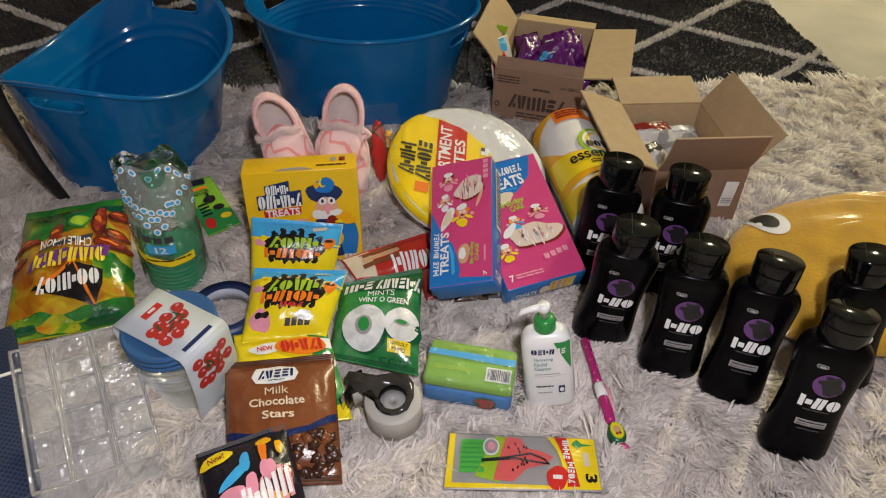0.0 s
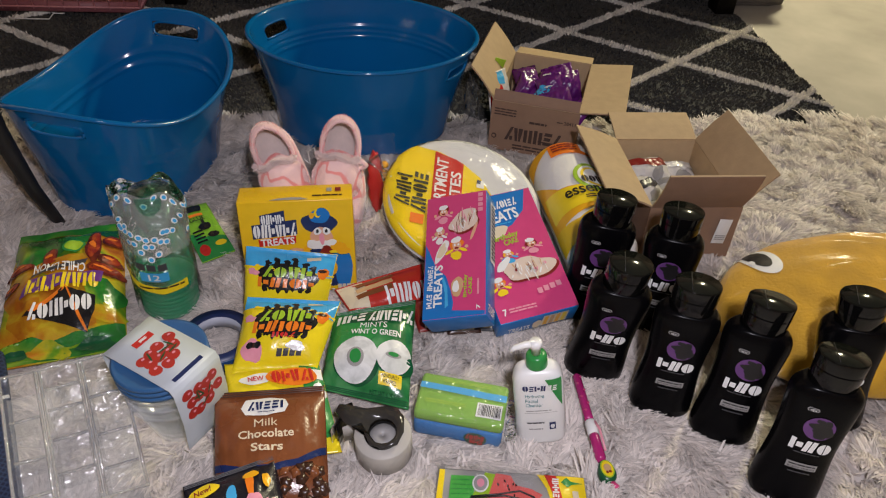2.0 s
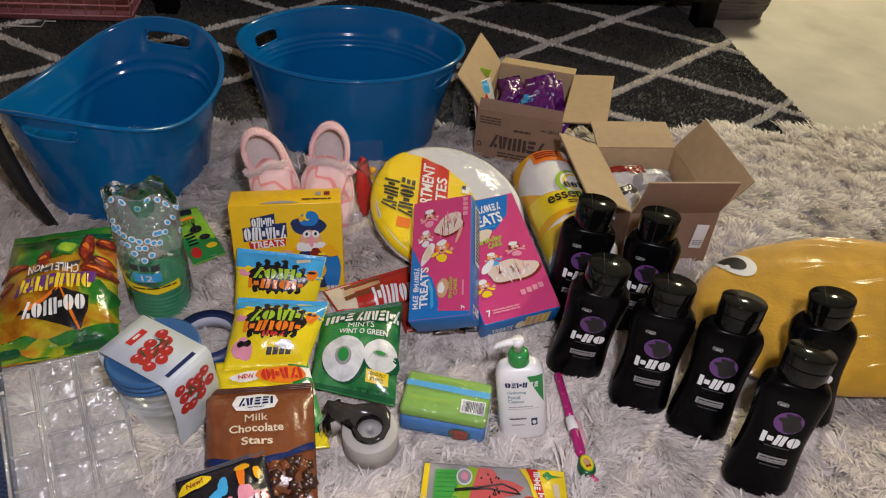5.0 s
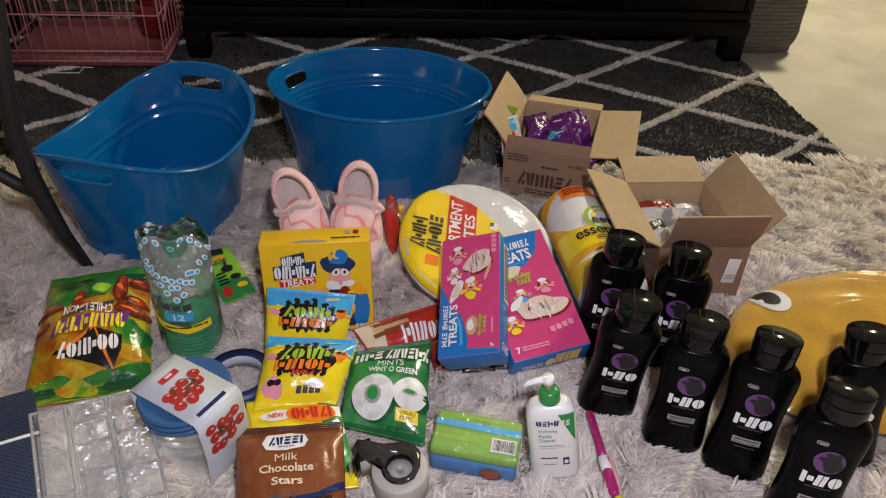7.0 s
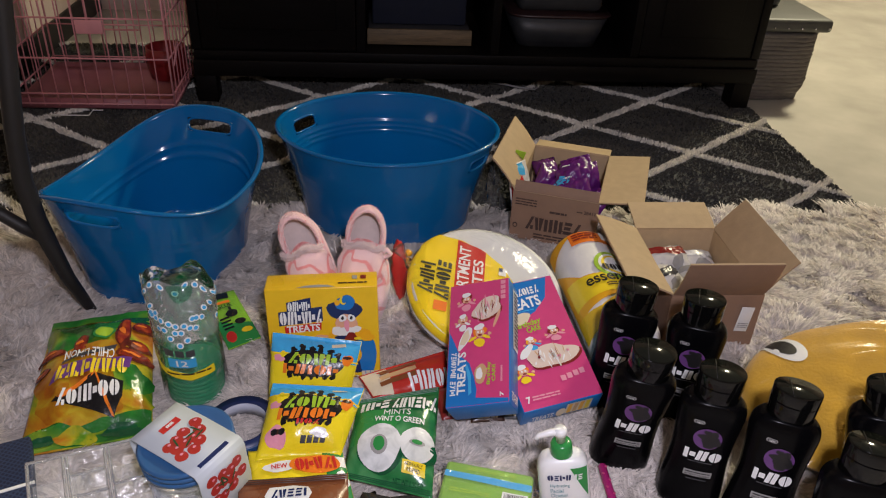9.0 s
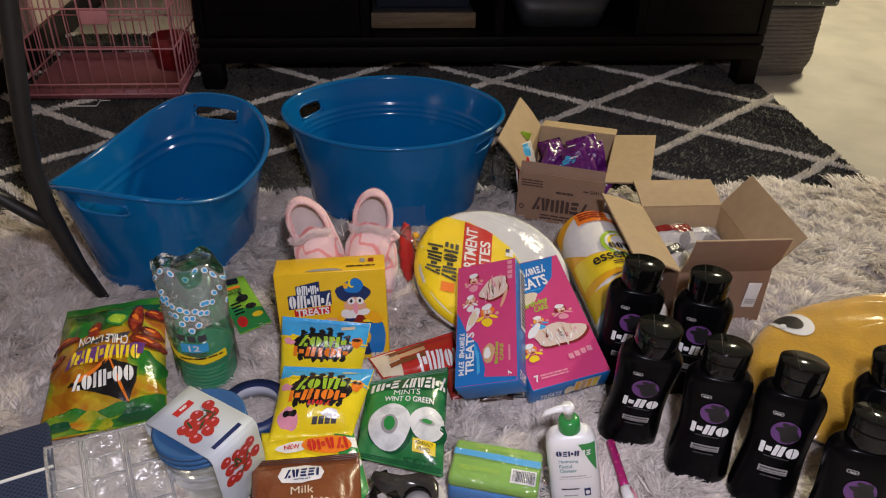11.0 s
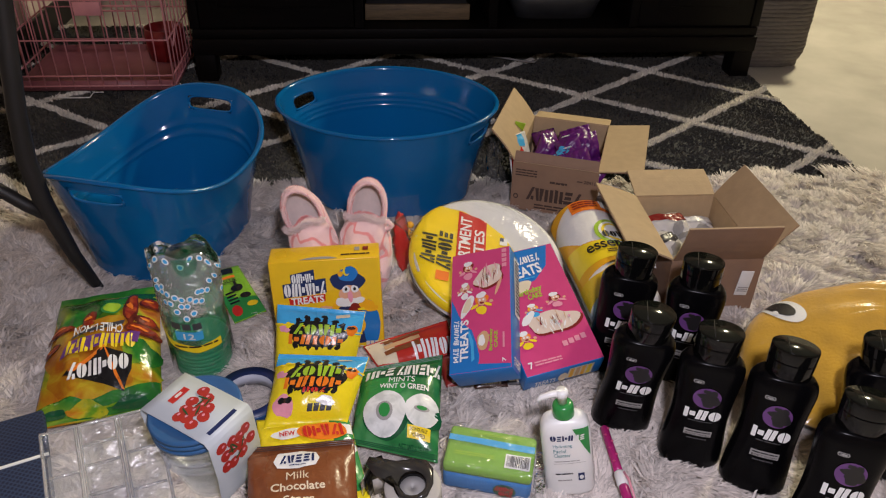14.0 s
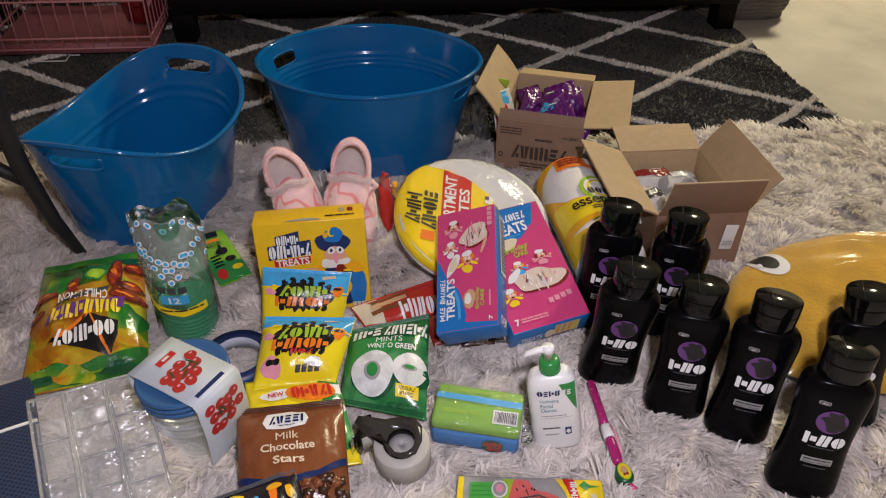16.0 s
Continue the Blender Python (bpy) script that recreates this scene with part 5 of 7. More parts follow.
# dark gummy worm pouch
t, S = bag("worm_bag", pose(-0.097, 0.440, 0.034, 10, 0, 16.8), "black pouch of sour gummy worms lying on the chocolate pouch", "bag", 0.096, (-0.046, 0.100), (0.051, 0.106), 0.016, M["troll"], wrinkle=0.002, seed=7)
blob(t, S, -0.62, 0.82, 0.32, 0.09, "yellow", 2, rot=0.05, wob=0.2, seed=3)
words(t, S, "New!", (-0.80, 0.785, -0.44, 0.86), "dred", 4, slant=0.2)
for i, (cu, cv, ru, rv, c, ro) in enumerate(((-0.30, 0.55, 0.42, 0.055, "sky", 0.25), (-0.05, 0.66, 0.10, 0.12, "sky", 0.0), (0.36, 0.72, 0.09, 0.14, "orange", -0.05), (0.42, 0.83, 0.16, 0.05, "gold", 0), (0.72, 0.72, 0.08, 0.09, "gold", 0), (-0.42, 0.36, 0.32, 0.07, "lpink", 0), (0.0, 0.40, 0.14, 0.11, "lpink", 0), (0.38, 0.5, 0.16, 0.12, "lpink", 0.1), (0.75, 0.40, 0.12, 0.12, "dred", 0), (0.15, 0.2, 0.5, 0.1, "gold", 0.0), (-0.65, 0.12, 0.25, 0.1, "lime", 0.0))):
    blob(t, S, cu, cv, ru, rv, c, 2 + 0.2 * i, rot=ro, wob=0.15, seed=i, name="worm_picture")
marks(t, S, (-0.30, 0.12, 0.82, 0.44), (2, 3, 0, 2, 2, 2), "lpink", 7, 0.62, slant=0.5)
marks(t, S, (-0.27, 0.14, 0.79, 0.42), (2, 3, 0, 2, 2, 2), "white", 8, 0.4, slant=0.5)
crimp(t, S, "dgrey", (1,))

# wafer bar pouch and small snack bars under the treat boxes
t, S = bag("wafer_bar_bag", pose(0.066, 0.834, 0.008, 14, 0, 13.5), "red and brown wrapper of chocolate wafer bars half under a box", "wrapper", 0.115, (-0.072, 0.050), (0.065, 0.068), 0.012, M["wafer"], wrinkle=0.0015, seed=8)
shape(t, S, [(-0.98, 0.2), (-0.5, 0.1), (-0.4, 0.95), (-0.98, 0.95)], "cream", 1, 2)
for k in range(3):
    shape(t, S, [(-0.72 + 0.05 * k, 0.35 + 0.17 * k), (0.15 + 0.05 * k, 0.42 + 0.17 * k), (0.15 + 0.05 * k, 0.55 + 0.17 * k), (-0.72 + 0.05 * k, 0.48 + 0.17 * k)], "brown" if k != 1 else "tan", 3, 2, name="wafer_picture")
marks(t, S, (-0.05, 0.08, 0.92, 0.52), (3, 2, 2, 5, 0, 2), "white", 5, 0.34)
for i, (x, y, yaw, c) in enumerate(((0.125, 0.792, 10, "dred"), (0.165, 0.783, 2, "dbrown"), (0.205, 0.786, -6, "dgrey"))):
    t, S = bag("snack_bar", pose(x, y, 0.004, 6, 0, yaw), "small wrapped snack bar under a treat box", "snack bar", 0.048, (-0.024, 0.06), (0.024, 0.06), 0.012, M[c], wrinkle=0.0015, seed=20 + i, group="snack bars", nu=12, nv=12)
    blob(t, S, 0.0, 0.3, 0.5, 0.14, ("pink", "tan", "grey")[i], 1, wob=0.3, seed=i)
    bars(t, S, (-0.6, 0.05, 0.6, 0.14), "cream", 1, 2)

# glue packet
t, S = bag("glue_packet", pose(-0.190, 0.962, 0.006, 6, 0, 33), "green and yellow blister packet of glue", "packet", 0.054, (-0.010, 0.132), (0.040, 0.126), 0.004, M["glue"], wrinkle=0.0008, seed=9, seal=0.02)
shape(t, S, [(-0.99, 0.005), (0.99, 0.005), (0.99, 0.30), (-0.2, 0.36), (-0.99, 0.5)], "green", 1, 3)
shape(t, S, [(-0.9, 0.86), (0.4, 0.84), (0.5, 0.97), (-0.9, 0.99)], "black", 2, 2, name="brand_mark")
rect(t, S, -0.5, 0.75, 0.35, 0.80, "orange", 2, 1)
words(t, S, "GLUE", (-0.6, 0.66, 0.35, 0.73), "black", 3)
blob(t, S, 0.1, 0.53, 0.36, 0.07, "black", 3, wob=0.1, seed=1), rect(t, S, 0.02, 0.56, 0.2, 0.66, "black", 3, 1)
blob(t, S, 0.35, 0.36, 0.34, 0.05, "black", 3), blob(t, S, 0.48, 0.19, 0.34, 0.045, "yellow", 3), blob(t, S, -0.55, 0.15, 0.3, 0.09, "red", 3)
for k in range(4):
    rect(t, S, -0.75, 0.28 + 0.06 * k, -0.15, 0.31 + 0.06 * k, "black", 3, 1)
press(-0.2, 1.01, 0.03, 0.05, 33)
FINISH[0] = ""


# ---- plates and paper towel ----
def plate_pack():
    t = thing("plate_pack", pose(0.1807, 1.0168, 0.0478, 19.6, 0, 27.2) @ pose(0, 0, 0, 0, 0, -35), "wrapped stack of white plates with a yellow and red label", "plates")
    R = 0.1235
    foam = mat("white_foam", (0.68, 0.67, 0.65), 0.55, vary=0.05, scale=40, bump=0.1, bump_scale=160)
    for i in range(8):
        z = 0.003 * i
        part("plate", put(lathe([(0.002, 0.002), (R * 0.66, 0.002), (R * 0.74, 0.005), (R * 0.95, 0.010), (R, 0.0078), (R * 1.004, 0.0095), (R, 0.0112), (R * 0.95, 0.0112), (R * 0.74, 0.0065), (R * 0.66, 0.0035), (0.002, 0.0035)], 56), pose(0.0006 * i, 0, z)), foam, t)

    def S(u, v, lift=0):
        # u, v: parts of the radius; the wrap is drawn tight over the rims
        r = math.hypot(u, v)
        z = 0.0335 - 0.003 * (1 - min(1, r) ** 2) + 0.0012 * noise.noise(Vector((u * 4, v * 4, 1)))
        if r > 1:
            return Vector((u * R / r * (1.012 + 0.008 * lift / 6), v * R / r * (1.012 + 0.008 * lift / 6), z - (r - 1) * R))
        return Vector((u * R, v * R, z + STEP * lift * 0.7))
    n = 40
    arc = [(1.13 * math.cos(a), 1.13 * math.sin(a)) for a in [radians(140 + (258 - 140) * i / n) for i in range(n + 1)]]
    shape(t, S, arc + [(0.22, -0.70), (0.44, -0.25), (0.40, 0.12), (0.20, 0.42), (-0.05, 0.60), (-0.36, 0.70)], "yellow", 1, 3, name="label_sheet")
    shape(t, S, [(-0.42, 0.69), (-0.14, 0.635), (-0.03, 0.58), (-0.02, -0.48), (-0.41, -0.42)], "red", 3, 3, name="label_sheet")
    words(t, S, "COMPARTMENT", (-0.39, -0.70, -0.23, 0.60), "white", 5, turn=1)
    words(t, S, "PLATES", (-0.19, -0.40, -0.05, 0.42), "white", 5, turn=1)
    marks(t, S, (-0.88, -0.30, -0.68, 0.20), (1, 3, 5, 3, 2), "black", 4, 0.3, turn=1)
    marks(t, S, (-0.66, -0.36, -0.47, 0.28), (1, 2, 3, 0, 2, 6), "black", 4, 0.3, turn=1)
    rect(t, S, -0.65, -0.54, -0.48, -0.39, "orange", 4, 1, name="brand_mark")
    rect(t, S, 0.16, 0.24, 0.26, 0.36, "white", 5, 1), rect(t, S, 0.16, 0.30, 0.21, 0.36, "navy", 6, 1)
    bars(t, S, (0.10, 0.02, 0.16, 0.20), "dred", 1, 3)
    wrap = lathe([(R * 1.0, 0.002), (R * 1.015, 0.012), (R * 1.01, 0.030), (R * 0.97, 0.0368), (R * 0.6, 0.0355), (0.004, 0.0352)], 56)
    for v in wrap.verts:
        v.co += Vector((0, 0, 0.0012 * noise.noise(v.co * 60))) + Vector((v.co.x, v.co.y, 0)) * 0.03 * noise.noise(v.co * 45)
    part("wrapper", wrap, film("plate_wrap", gloss=0.0, rough=0.16, bump=0.4, scale=40), t).visible_shadow = False
    tie = tube([(-R * 0.98, 0.02, 0.02), (-R * 1.08, 0.03, 0.025), (-R * 1.2, 0.045, 0.03)], 0.008, 10, [1.2, 0.5, 1.4])
    part("wrapper_tail", tie, film("wrap_tail", gloss=0.05, bump=0.8, scale=90), t).visible_shadow = False


plate_pack()


def towel_roll():
    a, b, R = Vector((0.384, 0.872, 0.054)), Vector((0.370, 1.134, 0.056)), 0.0545
    L = (b - a).length
    yaw = math.degrees(math.atan2(b.y - a.y, b.x - a.x)) - 90
    t = thing("paper_towel_roll", Matrix.Translation(a) @ pose(0, 0, 0, math.degrees(math.asin((b.z - a.z) / L)), 0, yaw), "wrapped paper towel roll with yellow and orange print", "paper towel")

    def prof(f):
        e = min(f, 1 - f) * L
        return R * (1 - 0.22 * max(0, 1 - e / 0.016) ** 2)
    rings = []
    for i in range(41):
        f = i / 40
        rings.append([(prof(f) * math.sin(q), L * f, prof(f) * math.cos(q)) for q in [2 * math.pi * k / 56 for k in range(56)]])
    bm = sweep(rings)
    for v in bm.verts:
        v.co += Vector((v.co.x, 0, v.co.z)) * 0.02 * noise.noise(Vector((v.co.x * 30, v.co.y * 18, v.co.z * 30)))
    part("roll", bm, mat("towel_wrap", (0.80, 0.79, 0.77), 0.28, vary=0.05, scale=40, bump=0.4, bump_scale=60, dist=0.003), t)

    def S(u, v, lift=0):
        q = u  # angle round the roll
        r = prof(max(0, min(1, v))) + 0.0016 + STEP * lift
        return Vector((r * math.sin(q), L * v, r * math.cos(q)))
    shape(t, S, [(-1.6, 0.985), (1.6, 0.985), (1.6, 0.90), (0.8, 0.90), (-0.6, 0.93), (-1.6, 0.80)], "gold", 1, 4)
    shape(t, S, [(-0.60, 0.83), (0.95, 0.83), (0.95, 0.965), (-0.60, 0.965)], "orange", 2, 3, name="label_sheet")
    rect(t, S, 0.36, 0.86, 0.78, 0.945, "white", 4, 2), bars(t, S, (-0.5, 0.86, 0.25, 0.94), "dred", 3, 4)
    shape(t, S, [(-1.6, 0.20), (1.6, 0.34), (1.6, 0.52), (0.9, 0.48), (0.0, 0.47), (-0.8, 0.52), (-1.6, 0.74)], "gold", 1, 4)
    shape(t, S, [(-1.6, 0.24), (-0.6, 0.20), (0.3, 0.28), (1.6, 0.36), (1.6, 0.30), (0.3, 0.16), (-0.6, 0.05), (-1.6, 0.05)], "amber", 2, 4)
    shape(t, S, [(-1.4, 0.30), (1.4, 0.30), (1.4, 0.48), (0.5, 0.49), (-0.4, 0.485), (-1.4, 0.55)], "yellow", 2, 4)
    for rr, c in ((0.62, "lime"), (0.50, "white"), (0.42, "yellow"), (0.34, "white")):
        blob(t, S, 0.35, 0.56, rr, rr * 0.24, c, 3 + (0.62 - rr) * 6, name="arc_print", n=26)
    marks(t, S, (-0.10, 0.49, 0.95, 0.56), (0, 0, 4, 3, 2, 5), "black", 7, 0.34)
    words(t, S, "essentials", (-0.70, 0.385, 1.05, 0.485), "black", 6)
    bars(t, S, (-0.2, 0.335, 0.95, 0.375), "dbrown", 2, 5)
    for k in range(16):
        blob(t, S, -0.5 + 0.13 * (k % 8), 0.05 + 0.035 * (k // 8), 0.03, 0.006, ("dgrey", "grey", "green")[k % 3], 3, name="dot_print", n=7)
    part("core", put(lathe([(0.02, 0), (0.02, 0.004), (0.012, 0.004), (0.012, -0.01)], 20), pose(0, -0.0005, 0, 90)), M["grey"], t)
    press(0.377, 1.0, 0.03, 0.13, yaw)


towel_roll()


# ---- bunny slippers ----
PLUSH = mat("pink_plush", (0.86, 0.58, 0.56), 0.95, vary=0.12, scale=35, sheen=0.5, bump=0.22, bump_scale=300, dist=0.003)
LINING = mat("grey_lining", (0.60, 0.51, 0.475), 0.95, vary=0.15, scale=60, sheen=0.4, bump=0.25, bump_scale=300)
CUFF = mat("white_fleece", (0.90, 0.74, 0.71), 0.95, vary=0.12, scale=60, sheen=0.5, bump=0.4, bump_scale=260)
FUZZ = mat("plush_fuzz", (0.86, 0.60, 0.58), 0.9, vary=0.1, scale=50, sheen=0.5, island=0.12)


def veined(name, colour, line, scale, width):
    """Plush with wandering printed lines in a second colour."""
    m = mat(name, colour, 0.95, vary=0.12, scale=40, sheen=0.5, bump=0.2, bump_scale=300, dist=0.003, island=0.08)
    n, l = m.node_tree.nodes, m.node_tree.links
    b = n["Principled BSDF"]
    tc, tex, sub, far, rng, mix = n.new("ShaderNodeTexCoord"), n.new("ShaderNodeTexNoise"), n.new("ShaderNodeMath"), n.new("ShaderNodeMath"), n.new("ShaderNodeMapRange"), n.new("ShaderNodeMix")
    tex.inputs["Scale"].default_value, tex.inputs["Detail"].default_value, tex.inputs["Distortion"].default_value = scale, 0.5, 0.4
    sub.operation, far.operation = "SUBTRACT", "ABSOLUTE"
    sub.inputs[1].default_value = 0.5
    rng.inputs["From Min"].default_value, rng.inputs["From Max"].default_value = width, width * 1.9
    rng.inputs["To Min"].default_value, rng.inputs["To Max"].default_value = 0.9, 0.0
    mix.data_type = "RGBA"
    mix.inputs[7].default_value = (*line, 1)
    l.new(tc.outputs["Object"], tex.inputs["Vector"]), l.new(tex.outputs[0], sub.inputs[0]), l.new(sub.outputs[0], far.inputs[0])
    l.new(far.outputs[0], rng.inputs[0]), l.new(rng.outputs[0], mix.inputs[0])
    l.new(b.inputs["Base Color"].links[0].from_socket, mix.inputs[6]), l.new(mix.outputs[2], b.inputs["Base Color"])
    return m


VEINED = veined("veined_plush", (0.87, 0.63, 0.60), (0.84, 0.30, 0.28), 27, 0.030)


def fuzz(points_normals, parent, seed, material, length=0.0032):
    rnd = random.Random(seed)
    bm = bmesh.new()
    for p, nrm in points_normals:
        d = (nrm + Vector((rnd.uniform(-0.8, 0.8), rnd.uniform(-0.8, 0.8), rnd.uniform(-0.8, 0.8)))).normalized()
        s = d.orthogonal().normalized() * 0.00028
        l = length * rnd.uniform(0.6, 1.4)
        bm.faces.new([bm.verts.new(p - s), bm.verts.new(p + s), bm.verts.new(p + d * l)])
    return tagged(part("fuzz", bm, material, parent), kind="stuff")


def on_face(f, rnd):
    """A place on a face, evenly spread."""
    q, a, b = [v.co for v in f.verts], rnd.random(), rnd.random()
    return q[0].lerp(q[1], a).lerp(q[-1].lerp(q[-2], a), b)


def slipper(m, label, seed):
    """Stands on its toe with the open heel up: x across, z up along the sole, -y the upper."""
    t = thing("bunny_slipper", m, label, "slipper", "bunny slippers")
    rnd = random.Random(seed)
    # sole, with the heel end rounded
    rings = []
    for f in [0.0, 0.02] + [i / 24 for i in range(1, 25)]:
        hw = (0.030 + 0.010 * math.sin(math.pi * min(1, f)) ** 0.7) * math.sqrt(max(0.02, 1 - max(0, (f - 0.78) / 0.22) ** 2))
        rings.append([(a * hw, b * 0.009 + 0.024, 0.180 * f) for a, b, _ in oval(1, 1, 0, 28, 0.8)])
    part("sole", sweep(rings), PLUSH, t)
    # heel: a thick soft oval collar round the foot opening
    cz, A, B = 0.145, 0.0325, 0.0485
    bm = bmesh.new()
    n, q = 44, 12
    rows = []
    for i in range(n):
        a = 2 * math.pi * i / n
        row = []
        for j in range(q):
            g = 2 * math.pi * j / q
            r = 0.0042 * (1 + 0.10 * noise.noise(Vector((math.cos(a) * 2, math.sin(a) * 2, seed))))
            d = r * math.cos(g)
            row.append(bm.verts.new(((A + d) * math.cos(a), -0.004 + 2.6 * r * math.sin(g) - 0.010 * max(0, math.sin(a)), cz + (B + d) * math.sin(a))))
        rows.append(row)
    for i in range(n):
        for j in range(q):
            bm.faces.new((rows[i][j], rows[(i + 1) % n][j], rows[(i + 1) % n][(j + 1) % q], rows[i][(j + 1) % q]))
    bmesh.ops.recalc_face_normals(bm, faces=bm.faces[:])
    pts = []
    for f in bm.faces:
        for _ in range(12):
            pts.append((on_face(f, rnd), f.normal.copy()))
    part("collar", bm, PLUSH, t)
    dish = sweep([[(x * s, -0.006 + dy, cz + (z - cz) * s) for x, z in [(A * math.cos(2 * math.pi * i / 32), cz + B * math.sin(2 * math.pi * i / 32)) for i in range(32)]] for s, dy in ((1.0, 0.0), (0.93, 0.008), (0.78, 0.015), (0.4, 0.0165), (0.04, 0.017))])
    bmesh.ops.delete(dish, geom=[f for f in dish.faces if len(f.verts) > 4 and f.calc_center_median().y < -0.003], context="FACES")
    part("insole", dish, LINING, t)
    # puffed toe, below the opening
    bm = bmesh.new()
    bmesh.ops.create_uvsphere(bm, u_segments=30, v_segments=20, radius=1)
    for v in bm.verts:
        n0 = v.co.copy()
        w = 1 + 0.10 * noise.noise(n0 * 1.7 + Vector((seed, 0, 0)))
        v.co = Vector((n0.x * 0.0435 * w, -0.024 + n0.y * 0.036 * w, 0.102 + n0.z * 0.043 * w))
    bm.normal_update()
    for f in bm.faces:
        if f.normal.y < 0.3:
            for _ in range(22):
                pts.append((on_face(f, rnd), f.normal.copy()))
    part("toe", bm, VEINED, t)
    fuzz(pts, t, seed, VEINED, 0.0024)
    # fleece cuff where the upper meets the opening
    line = [(0.040 * s, -0.014 - 0.030 * math.sqrt(1 - s * s), 0.134 + 0.009 * math.sqrt(1 - s * s) + 0.003 * math.sin(5 * s + seed)) for s in [-0.96 + 0.12 * i for i in range(17)]]
    part("cuff", tube(line, 0.0020, 10, [0.7] + [1 + 0.12 * math.sin(i * 2.1 + seed) for i in range(15)] + [0.7]), CUFF, t, "white fleece cuff")
    tips = []
    for i in range(6500):
        p = Vector(line[rnd.randrange(16)]).lerp(Vector(line[rnd.randrange(16)]), 0) + Vector((rnd.uniform(-0.003, 0.003), 0, 0))
        a = rnd.uniform(0, 6.28)
        d = Vector((rnd.uniform(-0.3, 0.3), math.cos(a), math.sin(a))).normalized()
        tips.append((p + d * 0.0022, d))
    fuzz(tips, t, seed + 3, CUFF, 0.0050)
    part("toe_tip", put(lathe([(0.004, -0.05), (0.030, -0.046), (0.040, -0.02), (0.042, 0.01), (0.036, 0.04)], 26, sy=0.7), Matrix.Translation((0, -0.012, 0.055))), VEINED, t)
    return t


s1 = slipper(pose(-0.060, 1.035, 0.004, -8, -17, 8) @ Matrix.Diagonal((0.84, 1, 1, 1)), "pink plush slipper with coral lines standing on its toe", 1)
s2 = slipper(pose(-0.020, 1.030, 0.008, -8, 6, -4) @ Matrix.Diagonal((0.84, 1, 1, 1)), "pink plush slipper with coral lines beside its pair", 2)
part("pink_bow", tube([(0.03, -0.02, 0.125), (0.042, -0.026, 0.135), (0.05, -0.024, 0.128), (0.042, -0.02, 0.12), (0.03, -0.02, 0.122), (0.046, -0.022, 0.108)], 0.0042, 8), PLUSH, s2)
part("hang_tag_loop", tube([(-0.036, -0.01, 0.12), (-0.046, -0.02, 0.145), (-0.056, -0.015, 0.135), (-0.05, -0.015, 0.115), (-0.062, -0.02, 0.125)], 0.0008, 6), M["white"], s2)
bm = bmesh.new()
bmesh.ops.create_uvsphere(bm, u_segments=24, v_segments=18, radius=1)
for v in bm.verts:
    w = 1 + 0.1 * noise.noise(v.co * 1.6)
    v.co = Vector((0.034 + v.co.x * 0.024 * w, -0.012 + v.co.y * 0.028 * w, 0.058 + v.co.z * 0.058 * w))
part("side_puff", bm, VEINED, s2)


def slipper_sleeve():
    t = thing("clear_bag", pose(-0.05, 1.035, 0.006), "clear crinkled plastic bag over the slippers", "bag")
    bm = bmesh.new()
    nu, nv = 30, 26
    rows = []
    for j in range(nv + 1):
        row = []
        for i in range(nu + 1):
            u, v = i / nu, j / nv
            x = -0.105 + 0.245 * u
            z = 0.002 + 0.115 * v + (0.03 if u > 0.75 else 0) * v
            y = -0.062 * (1 - v * 0.6) * math.sin(math.pi * u) ** 0.5 + 0.012 * noise.noise(Vector((u * 6, v * 5, 2)))
            row.append(bm.verts.new((x, y, z)))
        rows.append(row)
    for a, b in zip(rows, rows[1:]):
        for i in range(nu):
            bm.faces.new((a[i], a[i + 1], b[i + 1], b[i]))
    part("film", bm, film("slipper_film", gloss=0.01, bump=0.9, scale=40), t).visible_shadow = False


slipper_sleeve()


def red_toy():
    t = thing("scalloped_toy", pose(0.050, 1.10, 0.0, 0, 0, 10), "small red scalloped plastic toy in a clear bag", "toy")
    rings = []
    for z, s in ((0.0, 0.9), (0.004, 1.0), (0.016, 1.0), (0.02, 0.9)):
        rings.append([((0.011 + 0.003 * abs(math.sin(13 * a / 2))) * s * math.cos(a), (0.050 + 0.004 * abs(math.sin(9 * a / 2))) * s * math.sin(a), z) for a in [2 * math.pi * i / 72 for i in range(72)]])
    part("flower", put(sweep(rings), pose(0, 0, 0.056, 80, 0, 0)), M["red"], t)
    for k in range(4):
        part("gold_petal", put(lathe([(0.001, 0), (0.006, 0.002), (0.007, 0.006), (0.004, 0.010)], 12), pose(0.014, -0.012, 0.040 + 0.015 * k)), M["gold"], t)
    bm = bmesh.new()
    rows = [[bm.verts.new((-0.028 + 0.062 * i / 12, -0.026 + 0.008 * noise.noise(Vector((i * 0.7, j * 0.6, 4))) + 0.03 * j / 12, 0.002 + 0.135 * j / 12)) for i in range(13)] for j in range(13)]
    for a, b in zip(rows, rows[1:]):
        for i in range(12):
            bm.faces.new((a[i], a[i + 1], b[i + 1], b[i]))
    part("bag_film", bm, film("toy_film", gloss=0.02, bump=0.9, scale=60), t).visible_shadow = False


red_toy()


